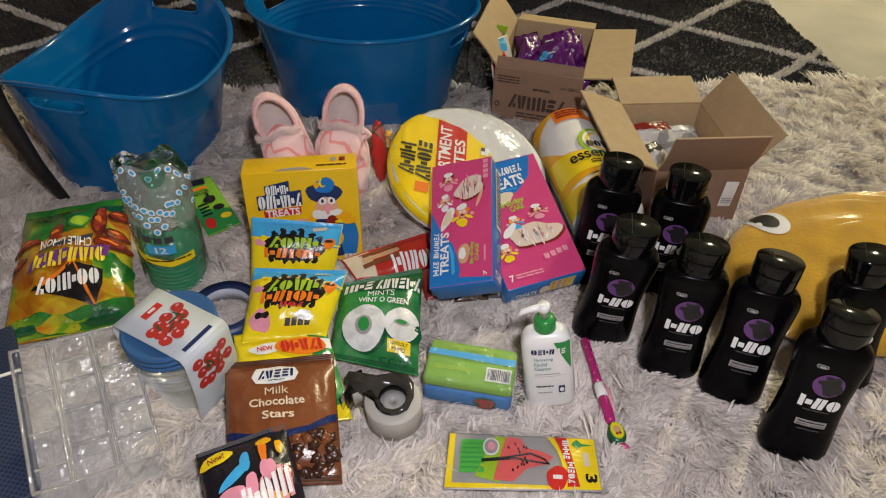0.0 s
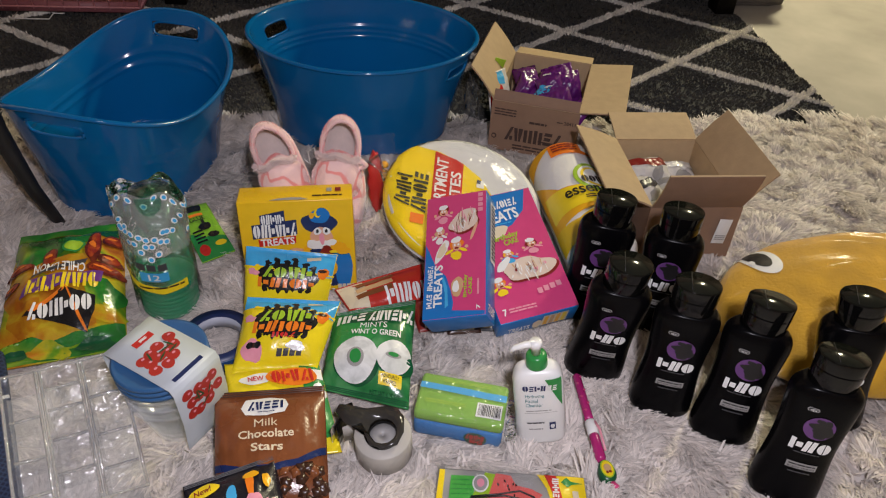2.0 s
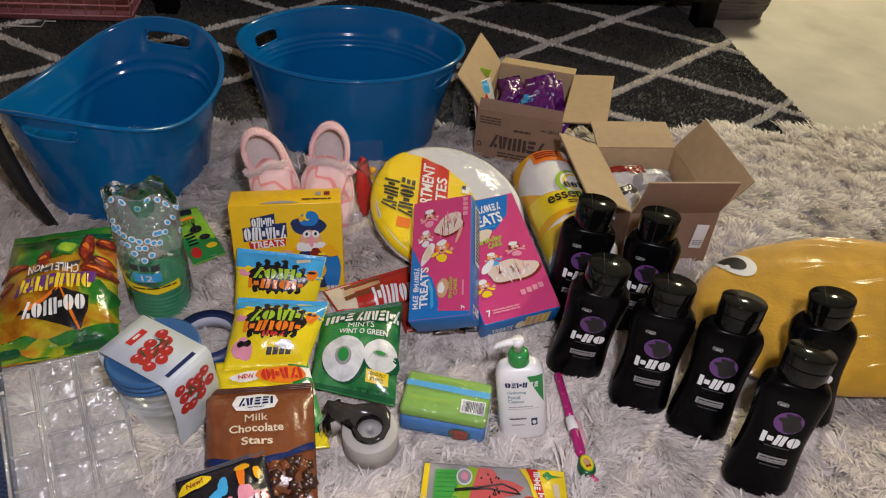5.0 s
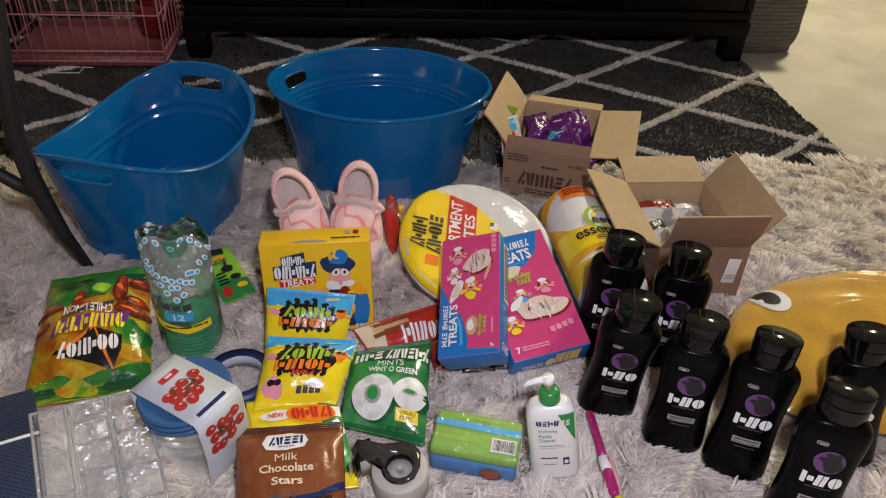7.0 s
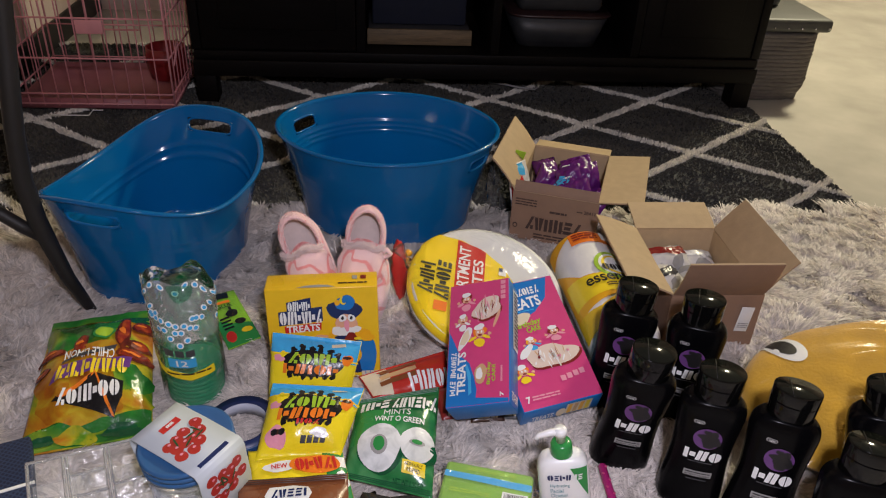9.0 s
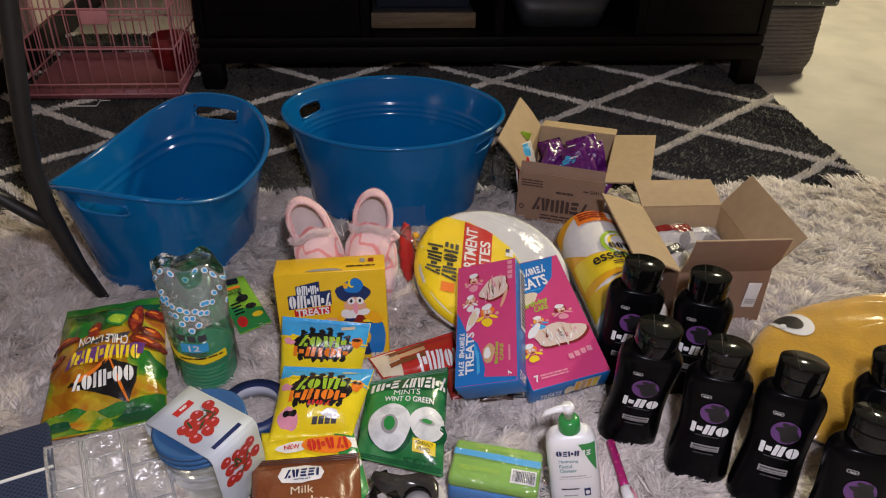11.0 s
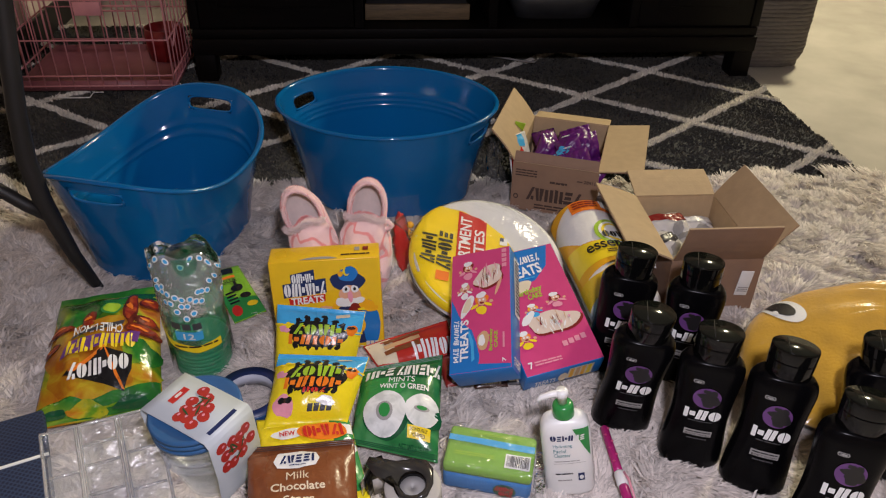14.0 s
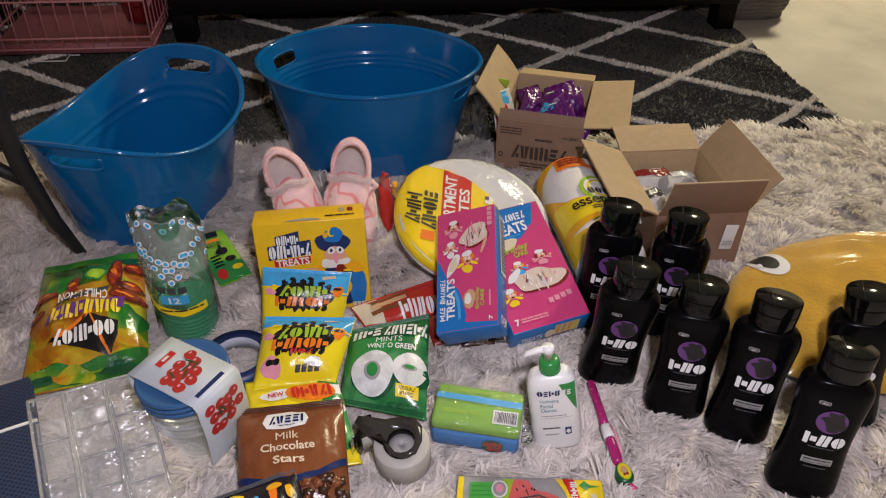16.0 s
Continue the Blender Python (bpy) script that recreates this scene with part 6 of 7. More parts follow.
# ---- yellow duck cushion ----
def duck():
    t = thing("duck_cushion", pose(0.765, 0.755, 0.0), "yellow plush cushion with a cartoon eye, in clear plastic", "cushion")
    A, B = 0.250, 0.138

    def height(x, y):
        # plump, and thicker towards its back
        r = (abs(x / A) ** 2.2 + abs(y / B) ** 2.2)
        back = 0.24 * (min(B, max(-B, y)) + B)
        return 0.030 + 0.5 * back + (0.044 + 0.5 * back) * max(0, 1 - r) ** 0.5 + 0.0035 * noise.noise(Vector((x * 14, y * 14, 0)))
    rings = []
    for k in (0.03, 0.15, 0.3, 0.45, 0.6, 0.75, 0.86, 0.94, 0.985):
        rings.append([(x, y, height(x, y)) for x, y, _ in oval(A * k, B * k, 0, 64, 2 / 2.2)])
    low = [[(x, y, height(x, y) * z) for x, y, _ in oval(A * k, B * k, 0, 64, 2 / 2.2)] for k, z in ((1.0, 0.80), (0.99, 0.55), (0.95, 0.30), (0.88, 0.12), (0.6, 0.04))]
    part("cushion", sweep(rings + low), mat("yellow_plush", (0.60, 0.33, 0.014), 0.9, vary=0.30, scale=30, sheen=0.2, bump=0.7, bump_scale=220), t)

    def S(u, v, lift=0):
        return Vector((u, v, height(u, v) + 0.0006 + STEP * lift * 0.5))
    blob(t, S, -0.174, 0.066, 0.021, 0.034, "white", 1, rot=0.3, name="eye_patch", n=26)
    blob(t, S, -0.1775, 0.0705, 0.0130, 0.0240, "black", 3, rot=0.3, name="eye_patch", n=22)
    blob(t, S, -0.189, 0.062, 0.0036, 0.0055, "white", 5, name="eye_patch")
    bm = bmesh.new()
    nu, nv = 80, 90
    rows = []
    for j in range(nv + 1):
        row = []
        for i in range(nu + 1):
            x, y = -0.290 + 0.59 * i / nu, -0.158 + 0.32 * j / nv
            x += -0.02 * max(0, y / 0.15) * (1 if x < 0 else 0)
            r = (abs(x / A) ** 2.2 + abs(y / B) ** 2.2)
            z = max(height(x, y) + 0.006 if r < 1 else 0, 0.006 + 0.036 * math.exp(-max(0, r - 1) * 3.2))
            fan = math.atan2(y + 0.05, 0.55 - x)
            crease = 1 - abs(noise.noise(Vector((fan * 16, x * 3, 5)))) * 2.2
            z += 0.0065 * max(0, crease) ** 4 + 0.004 * noise.noise(Vector((x * 7 - y * 10, y * 30 + x * 9, 5)))
            row.append(bm.verts.new((x, y, z)))
        rows.append(row)
    for a, b in zip(rows, rows[1:]):
        for i in range(nu):
            bm.faces.new((a[i], a[i + 1], b[i + 1], b[i]))
    part("plastic_sleeve", bm, film("cushion_film", gloss=-0.008, rough=0.18, bump=0.3, scale=26, haze=0.006, solid=True, stretch=(0.14, 2.2, 1)), t).visible_shadow = False
    press(0.755, 0.752, 0.20, 0.12)


duck()


# ---- cups, containers, tape, tray ----
def cup_pack():
    t = thing("cup_pack", pose(-0.245, 0.870, 0.0), "clear polka-dot bag holding a stack of green plastic cups", "cups")
    green = mat("green_cup", (0.008, 0.21, 0.085), 0.18, vary=0.08, scale=30, rvar=0.05, spec=0.6)
    prof = [(0.034, 0.0)]
    for i in range(6):
        z = 0.002 + 0.0065 * i
        prof += [(0.0385, z), (0.0395, z + 0.002), (0.0385, z + 0.0045), (0.0372, z + 0.0055)]
    prof += [(0.0375, 0.042), (0.0385, 0.052), (0.036, 0.052), (0.036, 0.02), (0.01, 0.018)]
    part("cup_stack", lathe(prof, 40), green, t)
    pale = film("pale_green_tint", (0.90, 0.92, 0.91), gloss=0.01, rough=0.15, bump=0.2, haze=0.0)
    deep = film("deep_green_tint", (0.34, 0.62, 0.46), gloss=0.02, rough=0.15, bump=0.2, haze=0.05)
    part("inner_cup", lathe([(0.040, 0.040), (0.036, 0.120)], 32, caps=False), pale, t).visible_shadow = False
    part("inner_cup", lathe([(0.014, 0.122), (0.027, 0.158), (0.026, 0.192), (0.004, 0.193)], 32, caps=False), deep, t).visible_shadow = False

    def R(v, a):
        if v < 0.55:
            r = 0.0475 - 0.003 * v
        else:
            r = 0.046 + 0.003 * ((v - 0.55) / 0.45)
        return r

    def S(u, v, lift=0):
        a = u * math.pi
        r = 0.95 * R(v, a) * (1 + 0.13 * noise.noise(Vector((math.cos(a) * 2.2, math.sin(a) * 2.2, v * 5))) * (0.2 + v * v))
        squash = 1 - 0.55 * max(0, (v - 0.55) / 0.45)
        z = 0.003 + 0.192 * v + 0.024 * v * v * noise.noise(Vector((math.cos(a) * 1.5, math.sin(a) * 1.5, 7))) * v
        return Vector(((r + STEP * lift) * math.sin(a) - 0.006 * v, -(r + STEP * lift) * math.cos(a) * squash, z))
    # the bag: clear round the cups, crumpled and milky where it is folded over at the top
    nu, nv = 48, 36
    for nm, j0, j1, haze in (("bag_film", 0, 21, 0.03), ("bag_neck", 21, nv, 0.16)):
        bm = bmesh.new()
        rows = [[bm.verts.new(S(-1 + 2 * i / nu, j / nv)) for i in range(nu)] for j in range(j0, j1 + 1)]
        for a, b in zip(rows, rows[1:]):
            for i in range(nu):
                k = (i + 1) % nu
                bm.faces.new((a[i], a[k], b[k], b[i]))
        part(nm, bm, film("cup_" + nm, (0.97, 0.97, 0.965), gloss=0.04, rough=0.10, bump=1.0, scale=55, haze=haze), t).visible_shadow = False
    rnd = random.Random(5)
    spots = []
    for row, (low, high) in enumerate(((0.585, 0.38), (0.64, 0.33), (0.70, 0.28))):
        for k in range(11 - 2 * row):
            u = (-0.42 + 0.84 * (k + 0.5 * row) / 10) * (1 - 0.1 * row)
            spots.append((u + rnd.uniform(-0.015, 0.015), low + high * (abs(u) / 0.42) ** 1.6 + rnd.uniform(-0.015, 0.015)))
    spots += [(rnd.uniform(0.45, 1.55), rnd.uniform(0.70, 0.985)) for k in range(24)] + [(-0.5 + 0.1 * k + rnd.uniform(-0.02, 0.02), 0.955 + rnd.uniform(-0.02, 0.02)) for k in range(11)]
    for u, v in spots:
        blob(t, S, u, min(v, 0.985), 0.034, 0.022, "white", 1, name="dot_print", n=12)
        blob(t, S, u, min(v, 0.985), 0.021, 0.014, "sky", 2, name="dot_print", n=10)
    shape(t, S, [(-0.42, 0.40), (-0.2, 0.30), (0.05, 0.26), (0.30, 0.28), (0.30, 0.345), (0.05, 0.32), (-0.2, 0.355), (-0.42, 0.46)], "yellow", 1, 3, name="banner_print")
    bars(t, S, (-0.18, 0.305, 0.26, 0.33), "dbrown", 1, 2)
    rect(t, S, -0.14, 0.375, 0.13, 0.455, "sky", 1, 2, name="count_plate")
    words(t, S, "12", (-0.06, 0.388, 0.05, 0.442), "white", 2)
    for a, b in ((-0.17, -0.07), (-0.05, 0.03), (0.05, 0.13)):
        shape(t, S, [(a, 0.475), (b, 0.475), (b, 0.53), (a, 0.53)], "dgrey", 1, 1, name="lettering_bar")
    press(-0.256, 0.885, 0.045, 0.045)


cup_pack()


M["tomato"] = print_mat("tomato_print", (0.42, 0.030, 0.022), 0.35)


def tomato_boxes():
    t = thing("food_container_stack", pose(-0.195, 0.658, 0.0, 5, -3, -38), "clear round food containers with blue lids in a card sleeve", "containers")
    clear = film("container_plastic", (0.93, 0.94, 0.96), gloss=0.05, rough=0.12, bump=0.15, scale=30, haze=0.16, solid=True)
    blue = mat("blue_lid", (0.035, 0.115, 0.27), 0.3, vary=0.06, scale=30, rvar=0.06)
    for i in range(3):
        z = 0.014 * i
        b = part("container", lathe([(0.034, z + 0.002), (0.038, z + 0.004), (0.049, z + 0.058), (0.0525, z + 0.060), (0.0525, z + 0.063), (0.048, z + 0.062), (0.036, z + 0.007), (0.01, z + 0.006)], 44), clear, t)
        b.visible_shadow = False
        q = 0.0955 + 0.0075 * i
        part("lid", lathe([(0.050, q), (0.0535, q + 0.001), (0.054, q + 0.006), (0.051, q + 0.0072), (0.047, q + 0.0052), (0.01, q + 0.0054)], 44), blue, t)
    # card sleeve: over the top and down two sides
    w, top = 0.034, 0.1192
    line = [(-0.048, 0.012), (-0.055, 0.06), (-0.0575, 0.112), (-0.053, top), (0.0, top + 0.001), (0.053, top), (0.0575, 0.112), (0.055, 0.06), (0.045, 0.008)]
    pts = []
    for (x0, z0), (x1, z1) in zip(line, line[1:]):
        pts += [(x0 + (x1 - x0) * k / 4, z0 + (z1 - z0) * k / 4) for k in range(4)]
    pts.append(line[-1])
    outer = [[(x, y, z) for y in (-w, w)] for x, z in pts]
    inner = [[(x * 0.988, y, z - 0.0009) for y in (w, -w)] for x, z in pts]
    part("card_sleeve", sweep([a + b for a, b in zip(outer, inner)]), mat("sleeve_card", (0.58, 0.63, 0.66), 0.45, vary=0.04, scale=30), t)
    total = [0.0]
    for (x0, z0), (x1, z1) in zip(line, line[1:]):
        total.append(total[-1] + math.hypot(x1 - x0, z1 - z0))

    def S(u, v, lift=0):
        # u along the sleeve from the middle of its top, v across
        s = total[4] + u
        for k in range(len(line) - 1):
            if s <= total[k + 1] or k == len(line) - 2:
                f = (s - total[k]) / (total[k + 1] - total[k])
                (x0, z0), (x1, z1) = line[k], line[k + 1]
                nx, nz = -(z1 - z0), (x1 - x0)
                q = math.hypot(nx, nz)
                o = 0.0005 + STEP * lift * 0.6
                return Vector((x0 + (x1 - x0) * f + nx / q * o, v, z0 + (z1 - z0) * f + nz / q * o))
    rnd = random.Random(8)
    for base, spread in ((0.008, 0.020), (0.092, 0.024)):
        for k in range(11):
            a = (k % 4 - 1.5) * 0.0125 + rnd.uniform(-0.003, 0.003)
            b = (k // 4 - 1) * 0.013 + rnd.uniform(-0.003, 0.003)
            blob(t, S, base + b * spread / 0.02, a, 0.0078, 0.0075, "tomato", 2 + 0.2 * k, wob=0.05, seed=k, name="tomato_picture", n=14)
            blob(t, S, base + b * spread / 0.02 - 0.002, a + 0.002, 0.0017, 0.0022, "lpink", 5, name="tomato_picture", n=8)
        for k in range(5):
            blob(t, S, base + rnd.uniform(-0.012, 0.012), rnd.uniform(-0.014, 0.014), 0.008, 0.0012, "dgreen", 6, rot=rnd.uniform(0, 3), name="stalk_picture", n=8)
    rect(t, S, -0.034, -0.010, -0.024, 0.016, "red", 2, 1, name="brand_mark")
    bars(t, S, (-0.031, -0.006, -0.027, 0.012), "white", 1, 4)
    shape(t, S, [(0.044, -0.022), (0.050, -0.022), (0.050, 0.020), (0.044, 0.020)], "navy", 2, 2, name="slot")
    press(-0.195, 0.655, 0.045, 0.045)


tomato_boxes()


def tape_ring():
    t = thing("tape_roll", pose(-0.168, 0.776, 0.003, 4, 0, 0), "roll of wide blue tape lying flat", "tape")
    part("tape", lathe([(0.036, 0.0), (0.0475, 0.0), (0.048, 0.001), (0.048, 0.020), (0.0475, 0.021), (0.036, 0.021)], 48, caps=False), mat("blue_tape", (0.015, 0.055, 0.16), 0.35, vary=0.15, scale=60), t)
    part("core", lathe([(0.0355, 0.001), (0.0355, 0.0205), (0.0335, 0.0205), (0.0335, 0.001), (0.0355, 0.001)], 48, caps=False), mat("paper_core", (0.42, 0.44, 0.52), 0.5), t)
    part("paper_label", lathe([(0.0335, 0.0208), (0.047, 0.0213), (0.047, 0.0218), (0.0335, 0.0213)], 48, caps=False), M["navy"], t)
    press(-0.168, 0.776, 0.05, 0.05)


tape_ring()


def organiser():
    t = thing("acrylic_organiser", pose(-0.3001, 0.5971, 0.021, 12.4, 3, 20.7), "clear acrylic drawer organiser with stepped dividers", "organiser")
    clear = film("acrylic", (0.93, 0.94, 0.94), gloss=0.15, rough=0.07, bump=0.16, scale=18, haze=0.05, solid=True)
    ridge_m = film("acrylic_ridge", (0.92, 0.93, 0.93), gloss=0.22, rough=0.09, bump=0.8, scale=45, haze=0.08, solid=True)
    edge_m = film("acrylic_edge", (0.95, 0.96, 0.96), gloss=0.5, rough=0.07, bump=0.5, scale=60, haze=0.38, solid=True)
    W, D, H = 0.0632, 0.0886, 0.050
    g = 0.0022

    def pane(nm, x0, x1, y0, y1, z0, z1):
        # a moulded sheet with a polished rounded top edge
        bm = bmesh.new()
        if x1 - x0 > y1 - y0:
            y = (y0 + y1) / 2
            bm.faces.new([bm.verts.new(p) for p in ((x0, y, z0), (x1, y, z0), (x1, y, z1), (x0, y, z1))])
            ends = (x0, y, z1), (x1, y, z1)
        else:
            x = (x0 + x1) / 2
            bm.faces.new([bm.verts.new(p) for p in ((x, y0, z0), (x, y1, z0), (x, y1, z1), (x, y0, z1))])
            ends = (x, y0, z1), (x, y1, z1)
        p = part(nm, bm, clear, t, smooth=False)
        p.visible_shadow = False
        part("polished_edge", tube(ends, 0.0019, 6), edge_m, p).visible_shadow = False
    pane("wall", -W, W, -D, -D + g, 0, H), pane("wall", -W, W, D - g, D, 0, H)
    pane("wall", -W, -W + g, -D + g, D - g, 0, H), pane("wall", W - g, W, -D + g, D - g, 0, H)
    bm = bmesh.new()
    bm.faces.new([bm.verts.new(p) for p in ((-W, -D, 0.001), (W, -D, 0.001), (W, D, 0.001), (-W, D, 0.001))])
    part("base", bm, film("acrylic_base", (0.92, 0.93, 0.93), gloss=0.14, rough=0.1, bump=0.5, scale=30, haze=0.20, solid=True), t, smooth=False).visible_shadow = False
    xs = (-W, -0.024, 0.020, W)
    for x in xs[1:3]:
        # a hollow moulded ridge: two slanting sheets under a narrow rounded crest
        for o, lean in ((-0.0022, -0.0048), (0.0022, 0.0048)):
            bm = bmesh.new()
            n = 14
            rows = [(bm.verts.new((x + o + lean + 0.0006 * math.sin(k * 1.7), y, 0.002)), bm.verts.new((x + o, y, H - 0.002))) for k, y in ((k, -D + g + (2 * D - 2 * g) * k / n) for k in range(n + 1))]
            for a, b in zip(rows, rows[1:]):
                bm.faces.new((a[0], b[0], b[1], a[1]))
            p = part("divider", bm, ridge_m, t)
            p.visible_shadow = False
            part("polished_edge", tube([(x + o, -D + g, H - 0.002), (x + o, D - g, H - 0.002)], 0.0017, 6), edge_m, p).visible_shadow = False
    for c, ys in enumerate(((-0.058, -0.016, 0.034), (-0.042, 0.0, 0.038, 0.066), (-0.05, -0.008, 0.042))):
        for y in ys:
            pane("cross_divider", xs[c] + 0.004, xs[c + 1] - 0.004, y, y + 0.0015, 0.002, H - 0.012)
    press(-0.30, 0.58, 0.06, 0.07, 20)


organiser()


def pouch():
    t = thing("navy_case", pose(-0.50, 0.62, 0.002, 0, 0, 22), "flat navy blue case with a woven grid and pale piping", "case")
    fab, tree, bs = nodes_of("navy_weave")
    n, l = tree.nodes, tree.links
    tc, br = n.new("ShaderNodeTexCoord"), n.new("ShaderNodeTexBrick")
    mp = n.new("ShaderNodeMapping")
    mp.inputs["Rotation"].default_value = (0, 0, radians(40))
    l.new(tc.outputs["Object"], mp.inputs[0]), l.new(mp.outputs[0], br.inputs["Vector"])
    br.offset = 0.0
    br.inputs["Scale"].default_value, br.inputs["Mortar Size"].default_value = 95, 0.08
    br.inputs["Brick Width"].default_value, br.inputs["Row Height"].default_value = 0.5, 0.5
    br.inputs["Color1"].default_value = br.inputs["Color2"].default_value = (0.006, 0.012, 0.040, 1)
    br.inputs["Mortar"].default_value = (0.03, 0.05, 0.11, 1)
    l.new(br.outputs[0], bs.inputs["Base Color"])
    bs.inputs["Roughness"].default_value = 0.6
    part("case", block(-0.16, 0.115, -0.16, 0.118, 0, 0.012, 0.004), fab, t)
    part("piping", tube([(-0.16, 0.030, 0.0125), (0.115, 0.030, 0.0125)], 0.0022, 8), M["white"], t)
    part("patch", block(-0.10, 0.04, 0.045, 0.075, 0.0121, 0.0128), M["navy"], t)
    press(-0.50, 0.62, 0.14, 0.14, 22)


pouch()


def dispenser():
    t = thing("tape_dispenser", pose(0.045, 0.594, 0.002, 8, -4, 0) @ Matrix.Scale(0.79, 4), "hand tape dispenser with a clear roll and a black cutter", "tape dispenser")
    clear = mat("tape_plastic", (0.44, 0.42, 0.38), 0.48, vary=0.1, scale=40, rvar=0.08, spec=0.3)
    part("roll", lathe([(0.027, 0.002), (0.041, 0.0), (0.0425, 0.002), (0.0425, 0.046), (0.041, 0.048), (0.027, 0.048)], 48, caps=False), clear, t)
    part("hub", lathe([(0.0265, 0.004), (0.0265, 0.050), (0.0275, 0.052), (0.0245, 0.053), (0.0200, 0.0515), (0.0195, 0.046), (0.0195, 0.004), (0.0265, 0.004)], 44, caps=False), M["black_cap"], t)
    part("core", lathe([(0.0192, 0.006), (0.0192, 0.044), (0.001, 0.043), (0.001, 0.006)], 36), M["grey"], t)
    arm = bmesh.new()
    outline = [(0.024, 0.036), (0.006, 0.041), (-0.022, 0.040), (-0.046, 0.048), (-0.062, 0.052), (-0.068, 0.040), (-0.056, 0.020), (-0.044, 0.012), (-0.030, 0.016), (-0.027, 0.0), (-0.020, -0.02), (0, -0.03), (0.02, -0.024), (0.031, -0.004), (0.033, 0.02)]
    lo = [arm.verts.new((x, y, 0.0535)) for x, y in outline]
    hi = [arm.verts.new((x, y, 0.0565)) for x, y in outline]
    hole = [(0.021 * math.cos(a), 0.021 * math.sin(a)) for a in [2 * math.pi * i / len(outline) for i in range(len(outline))]]
    hole = hole[1:] + hole[:1]
    hl, hh = [arm.verts.new((x, y, 0.0535)) for x, y in hole], [arm.verts.new((x, y, 0.0565)) for x, y in hole]
    for i in range(len(outline)):
        j = (i + 1) % len(outline)
        arm.faces.new((lo[i], lo[j], hi[j], hi[i])), arm.faces.new((hh[i], hh[j], hl[j], hl[i]))
        arm.faces.new((hi[i], hi[j], hh[j], hh[i])), arm.faces.new((lo[j], lo[i], hl[i], hl[j]))
    bmesh.ops.recalc_face_normals(arm, faces=arm.faces[:])
    part("side_plate", arm, mat("smoked_plastic", (0.035, 0.033, 0.03), 0.2, vary=0.1, scale=40), t)
    part("cutter_wall", put(block(-0.002, 0.002, -0.022, 0.022, 0.002, 0.053, 0.001), pose(-0.058, 0.034, 0, 0, 0, -28)), M["black_cap"], t)
    part("cutter_plate", put(block(-0.012, 0.012, -0.002, 0.002, 0.002, 0.053, 0.001), pose(-0.054, 0.050, 0, 0, 0, 18)), M["black_cap"], t)
    part("cutter_blade", put(block(-0.0005, 0.0005, -0.021, 0.021, 0.006, 0.05), pose(-0.0665, 0.030, 0, 0, 0, -28)), mat("steel", (0.6, 0.6, 0.6), 0.3, metal=1.0), t)
    part("tape_end", put(block(-0.014, 0.014, -0.0004, 0.0004, 0.006, 0.046), pose(-0.046, 0.022, 0, 0, 0, 20)), clear, t)
    press(0.04, 0.588, 0.045, 0.045)
    press(-0.01, 0.615, 0.03, 0.03)


dispenser()


